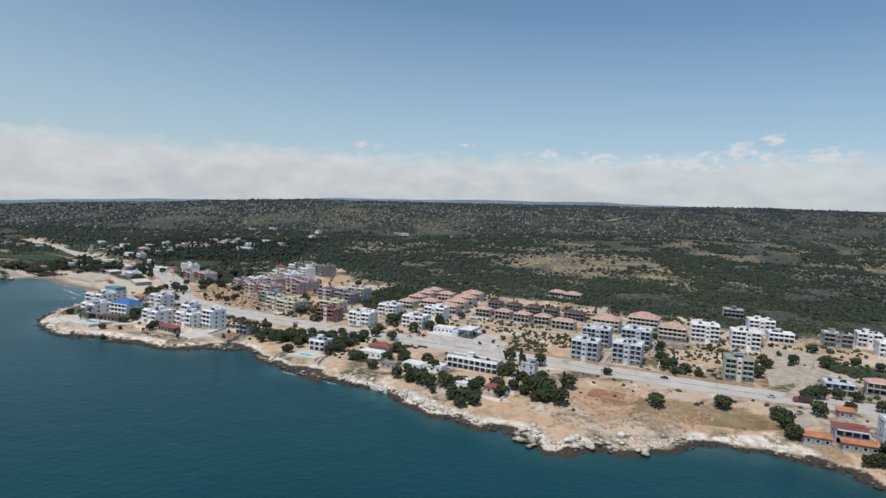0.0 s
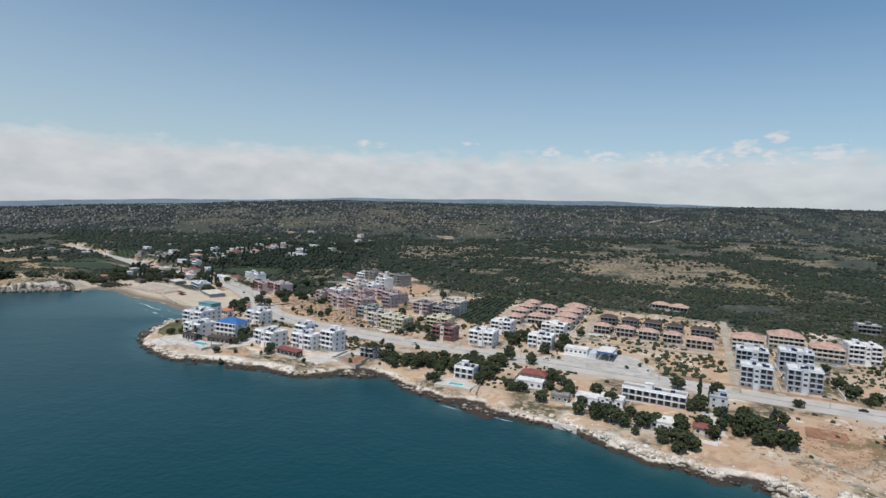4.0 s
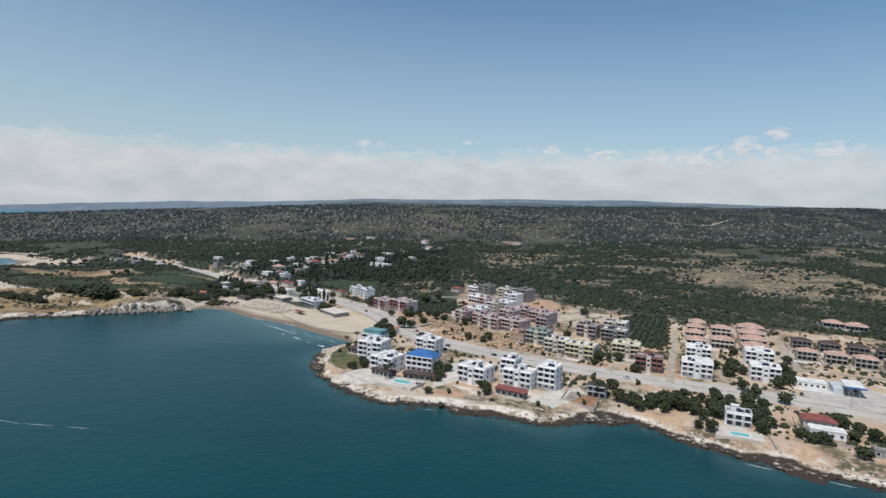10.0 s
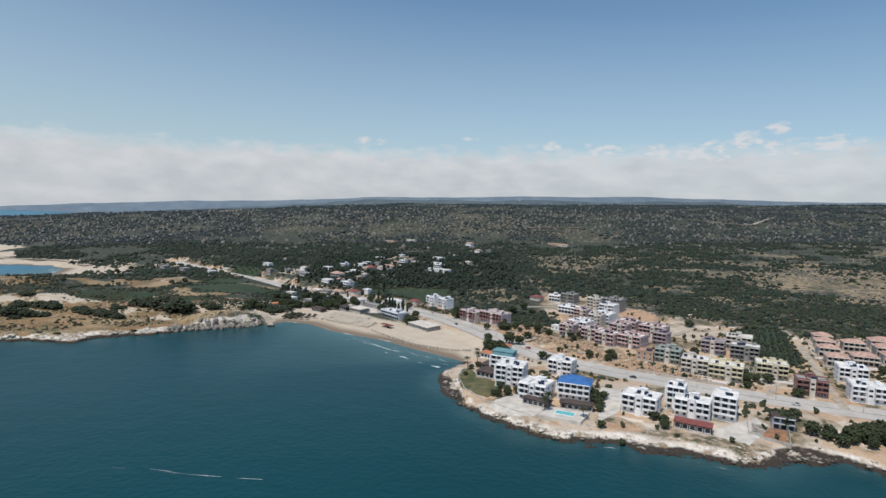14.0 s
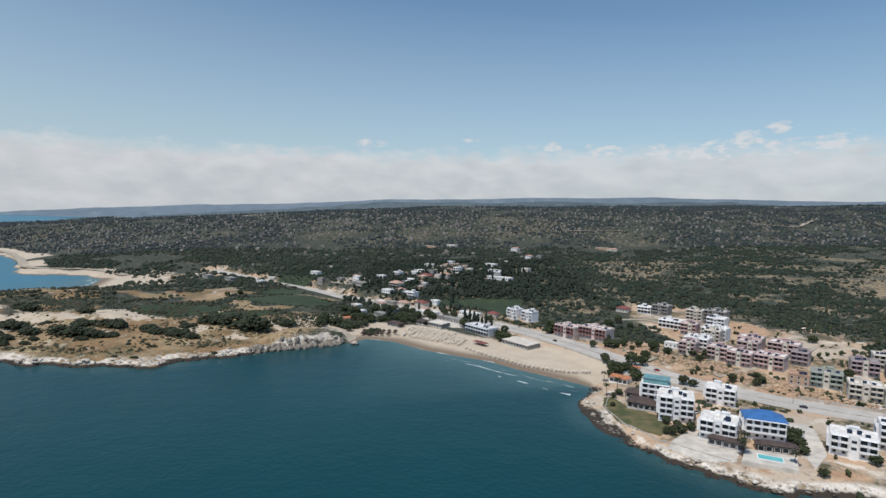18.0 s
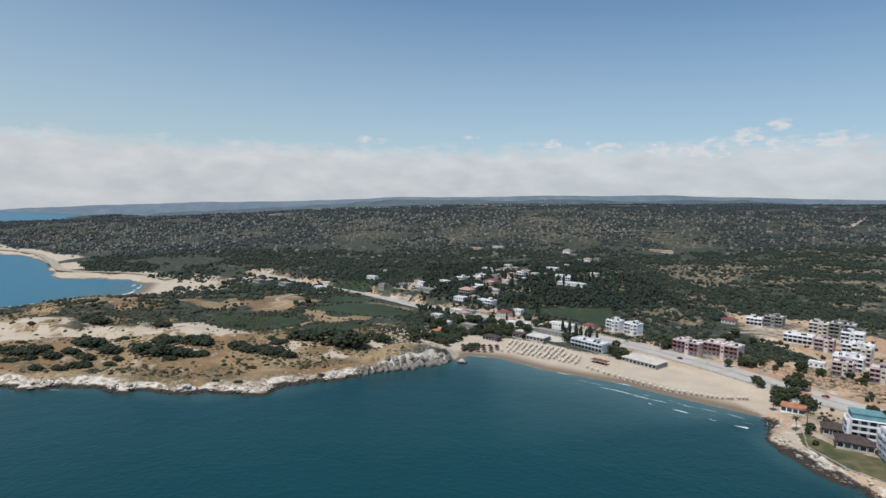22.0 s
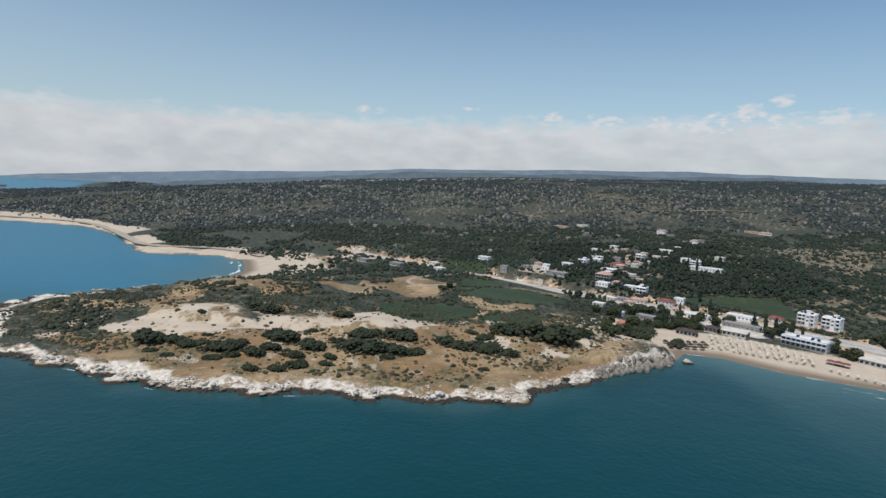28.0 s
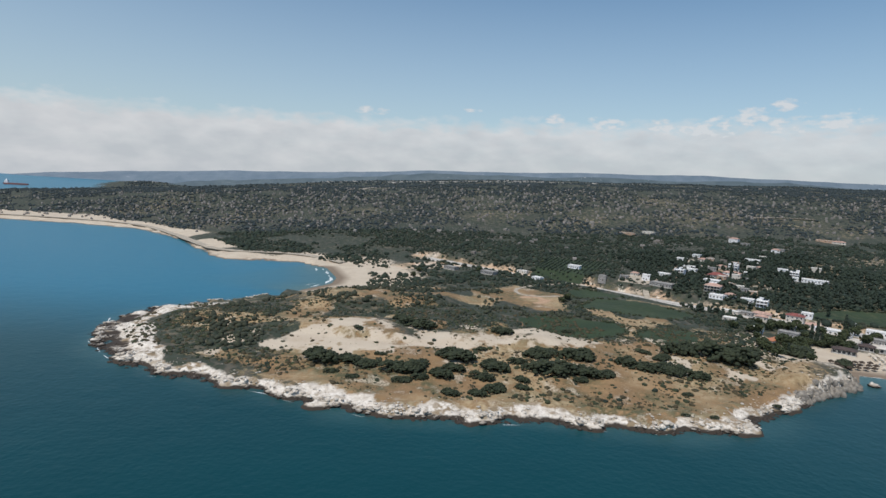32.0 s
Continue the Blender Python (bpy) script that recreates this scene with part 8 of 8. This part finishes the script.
for k in range(12):
    bm.faces.new((tip, ring[k], ring[(k + 1) % 12]))
    bm.faces.new((ring[k], low[k], low[(k + 1) % 12], ring[(k + 1) % 12]))
part("thatch", bm, THATCH, hut)
for row in range(3):
    for col in range(6):
        if row + col and (row < 2 or col < 5):
            x, y = -457 + col * 5.6 + rng.uniform(-0.5, 0.5), 655 - row * 5.6 + rng.uniform(-0.5, 0.5)
            copy_thing(hut, pose(x, y, ground_z(x, y), 0, 0, rng.uniform(0, 30)))
bar = thing("beach_bar", pose(-355, 615, ground_z(-355, 615), 0, 0, -45), "beach bar under bright red awnings", "bar")
for k, u in enumerate((-4.5, 0, 4.5)):
    bm = bmesh.new()
    tip = bm.verts.new((u, 0, 3.6 + 0.2 * (k % 2)))
    ring = [bm.verts.new((u + a * 2.3, b * 2.6, 2.6)) for a, b in ((-1, -1), (1, -1), (1, 1), (-1, 1))]
    low = [bm.verts.new((u + a * 2.3, b * 2.6, 2.35)) for a, b in ((-1, -1), (1, -1), (1, 1), (-1, 1))]
    for i in range(4):
        bm.faces.new((tip, ring[i], ring[(i + 1) % 4]))
        bm.faces.new((ring[i], low[i], low[(i + 1) % 4], ring[(i + 1) % 4]))
    part("awning", bm, ROOF_RED, bar, "bright red awning")
    for a, b in ((-2.1, -2.4), (2.1, -2.4), (2.1, 2.4), (-2.1, 2.4)):
        part("post", cached(("bar_post",), lambda bm: tube(bm, (0, 0, -0.4), (0, 0, 2.5), 0.05, 0.05, 6), [METAL]), None, bar, at=shift(u + a, b, 0))
bm = bmesh.new()
box(bm, -3, 3, -0.4, 0.4, -0.2, 1.1)
part("counter", bm, DARKWOOD, bar)
tagged(new("boulder", clumps("boulder", np.array([[-459.5, 611, 0.6], [-457.5, 610.5, 0.5], [-459, 612.5, 1.4]]), np.array([2.6, 2.0, 1.7]), 2, SHORE_STONE, 400, 0.7)), "pale boulder standing in the shallows off the beach", "rock")
# Darker than the shore stone: shade under the overhangs is in this grey.
CLIFF_STONE = paint("grey cliff limestone darkened for shade", (0.29, 0.265, 0.23), 0.95, 2.2, 0.45)
cliff_rng = np.random.default_rng(410)
cliff_s = cliff_rng.random(260)
cliff_x, cliff_y = -470 - 62 * cliff_s + cliff_rng.normal(0, 2.5, 260), 608 - 38 * cliff_s + cliff_rng.normal(2.5, 2.2, 260)
cliff_z = lie(cliff_x, cliff_y)[0]
tagged(new("cliff_rocks", clumps("cliff_rocks", np.stack([cliff_x, cliff_y, np.clip(cliff_z, 1.0, 11) * cliff_rng.uniform(0.15, 1.0, 260)], -1), cliff_rng.uniform(0.8, 2.4, 260), 1, CLIFF_STONE, 411, 1.25)), "rough pale cliff face at the end of the beach", "cliff", kind="stuff")

# ---- piers ----
for px, py, turn in ((-28, 293, -60), (-8, 272, -50)):
    pier = thing("pier", pose(px, py, 1.4, 0, 0, turn), "short pale bathing pier over the rocks", "pier")
    bm = bmesh.new()
    for k in range(12):
        box(bm, -6 + k, -5.1 + k, -1.6, 1.6, 0, 0.14)
    part("planks", bm, PAVING, pier)
    for u in (-5, 0, 5):
        for v in (-1.3, 1.3):
            part("post", cached(("pier_post",), lambda bm: tube(bm, (0, 0, -3), (0, 0, 0), 0.12, 0.12, 7), [DARKWOOD]), None, pier, at=shift(u, v, 0))

# ---- foam ----
def build_foam(nt, bsdf):
    c = blend(nt, noise_of(nt, place(nt), 1.2), (0.75, 0.78, 0.78), (0.45, 0.52, 0.54))
    nt.links.new(c, bsdf.inputs["Base Color"])


FOAM = material("sea foam", build_foam, 0.9)


def surf(name, line, wide, seed, label, gaps=0.35, offset=0.0):
    rng = np.random.default_rng(seed)
    bm = bmesh.new()
    for (ax, ay), (bx, by) in zip(line, line[1:]):
        length = math.hypot(bx - ax, by - ay)
        nx, ny = -(by - ay) / length, (bx - ax) / length
        n = max(2, int(length / 1.6))
        prev = None
        for k in range(n + 1):
            s = k / n
            x, y = ax + (bx - ax) * s, ay + (by - ay) * s
            thick = wide * max(0.0, float(value_noise(np.array([x]), np.array([y]), 9, seed)[0]) - gaps) * 2 * rng.uniform(0.5, 1.2)
            off = offset + (float(value_noise(np.array([x]), np.array([y]), 14, seed + 1)[0]) - 0.5) * 5
            pair = (bm.verts.new((x + nx * (off - thick / 2), y + ny * (off - thick / 2), 0.06)), bm.verts.new((x + nx * (off + thick / 2), y + ny * (off + thick / 2), 0.07)))
            if prev and thick > 0.05:
                bm.faces.new((prev[0], prev[1], pair[1], pair[0]))
            prev = pair
    me = bpy.data.meshes.new(name)
    bm.to_mesh(me)
    bm.free()
    me.materials.append(FOAM)
    return tagged(new(name, me), label, "foam", kind="stuff")


surf("foam", [(x - 6, y - 8) for x, y in BEACH[:8]], 1.6, 500, "thin white breakers off the beach", 0.64)
surf("foam", [(x - 9, y - 14) for x, y in BEACH[:5]], 3.0, 524, "broken white surf at the rocky end of the beach", 0.45)
surf("foam", [(x - 15, y - 20) for x, y in BEACH[:3]], 3.6, 527, "broken white surf off the rocky end of the beach", 0.5)
surf("foam", BEACH[:8], 1.6, 503, "white swash along the sand", 0.35, -1.0)
surf("foam", [(x - 2, y - 3) for x, y in TOWN], 1.0, 506, "broken foam along the town rocks", 0.68)
surf("foam", [(x, y - 3) for x, y in CAPE[:20]], 1.0, 509, "broken foam along the cape", 0.66)
surf("foam", [(-982, 690), (-975, 645), (-957, 608), (-930, 581)], 2.0, 521, "white water breaking on the cape reef", 0.5)
surf("foam", [(x - 6, y) for x, y in BAY], 4.0, 512, "white breakers on the far beach", 0.35)
surf("foam", [(x - 15, y) for x, y in BAY], 3.0, 515, "white breakers off the far beach", 0.5)
surf("foam", [(-436, 327), (-413, 326), (-387, 324), (-362, 323)], 0.22, 518, "faint streak of foam on open water", 0.15)

# ---- a ship far out ----
ship = thing("cargo_ship", pose(-2720, 2890, 0, 0, 0, 8) @ Matrix.Scale(0.7, 4), "dark cargo ship far out on the water", "ship")
bm = bmesh.new()
v = box(bm, -75, 75, -12, 12, -4, 11)
for p in v:
    if p.co.x > 0:
        p.co.y *= 0.3
    if p.co.z < 0:
        p.co.x *= 0.93
part("hull", bm, MAROON, ship)
bm = bmesh.new()
box(bm, -68, -48, -9, 9, 11, 28)
box(bm, -62, -54, -3, 3, 28, 36)
part("superstructure", bm, WHITE, ship)
for u in (-25, 5, 35):
    part("mast", cached(("mast",), lambda bm: tube(bm, (0, 0, 11), (0, 0, 30), 1.2, 0.6, 6), [METAL]), None, ship, at=shift(u, 0, 0))

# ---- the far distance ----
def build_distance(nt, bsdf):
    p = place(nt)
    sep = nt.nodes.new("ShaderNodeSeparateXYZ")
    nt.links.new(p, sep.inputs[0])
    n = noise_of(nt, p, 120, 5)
    # The blue is haze painted over the hills; the flecks are pale towns.
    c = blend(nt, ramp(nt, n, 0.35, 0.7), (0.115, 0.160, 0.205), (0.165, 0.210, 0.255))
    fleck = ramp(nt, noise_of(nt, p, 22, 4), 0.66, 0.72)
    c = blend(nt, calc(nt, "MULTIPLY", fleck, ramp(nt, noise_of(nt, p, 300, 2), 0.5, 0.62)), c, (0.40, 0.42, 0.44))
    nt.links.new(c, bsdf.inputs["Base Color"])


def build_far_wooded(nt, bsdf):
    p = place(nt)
    # Woodland green shifted to blue-grey, so the haze is in the colour.
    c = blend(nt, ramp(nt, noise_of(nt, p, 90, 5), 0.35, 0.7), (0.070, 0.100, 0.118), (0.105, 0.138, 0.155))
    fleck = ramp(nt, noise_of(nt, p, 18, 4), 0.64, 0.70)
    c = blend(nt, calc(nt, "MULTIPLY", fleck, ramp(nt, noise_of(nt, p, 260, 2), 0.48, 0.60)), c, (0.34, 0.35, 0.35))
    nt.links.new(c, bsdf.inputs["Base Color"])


HAZED_HILLS = material("far hills tinted with haze", build_distance, 1.0)
HAZED_WOODED = material("far wooded hills tinted with haze", build_far_wooded, 1.0)


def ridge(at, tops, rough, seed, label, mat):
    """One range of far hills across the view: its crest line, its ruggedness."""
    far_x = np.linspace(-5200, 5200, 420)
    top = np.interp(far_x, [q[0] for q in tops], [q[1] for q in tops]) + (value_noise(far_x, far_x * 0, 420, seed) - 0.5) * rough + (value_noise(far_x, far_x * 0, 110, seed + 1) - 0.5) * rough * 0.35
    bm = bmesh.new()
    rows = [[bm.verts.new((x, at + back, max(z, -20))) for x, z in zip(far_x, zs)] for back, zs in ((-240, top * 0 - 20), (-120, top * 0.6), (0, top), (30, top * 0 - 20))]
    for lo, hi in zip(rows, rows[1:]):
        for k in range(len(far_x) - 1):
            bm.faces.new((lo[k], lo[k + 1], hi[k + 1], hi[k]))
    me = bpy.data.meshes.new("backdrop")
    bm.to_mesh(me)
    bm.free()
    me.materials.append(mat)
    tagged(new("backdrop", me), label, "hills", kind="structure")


ridge(4860, [(-5200, -20), (-4400, -20), (-3900, 40), (-3000, 98), (-2290, 138), (-1600, 176), (-854, 222), (0, 262), (547, 284), (1300, 304), (2000, 314), (3000, 328), (5200, 348)], 14, 31, "far hills beyond the woods, pale blue haze painted in", HAZED_HILLS)
ridge(4300, [(-5200, -20), (-2900, -20), (-2400, 40), (-1700, 112), (-900, 172), (0, 216), (900, 240), (2000, 262), (5200, 280)], 30, 41, "low dark hills behind the wooded plateau, blue-grey haze painted in", HAZED_WOODED)
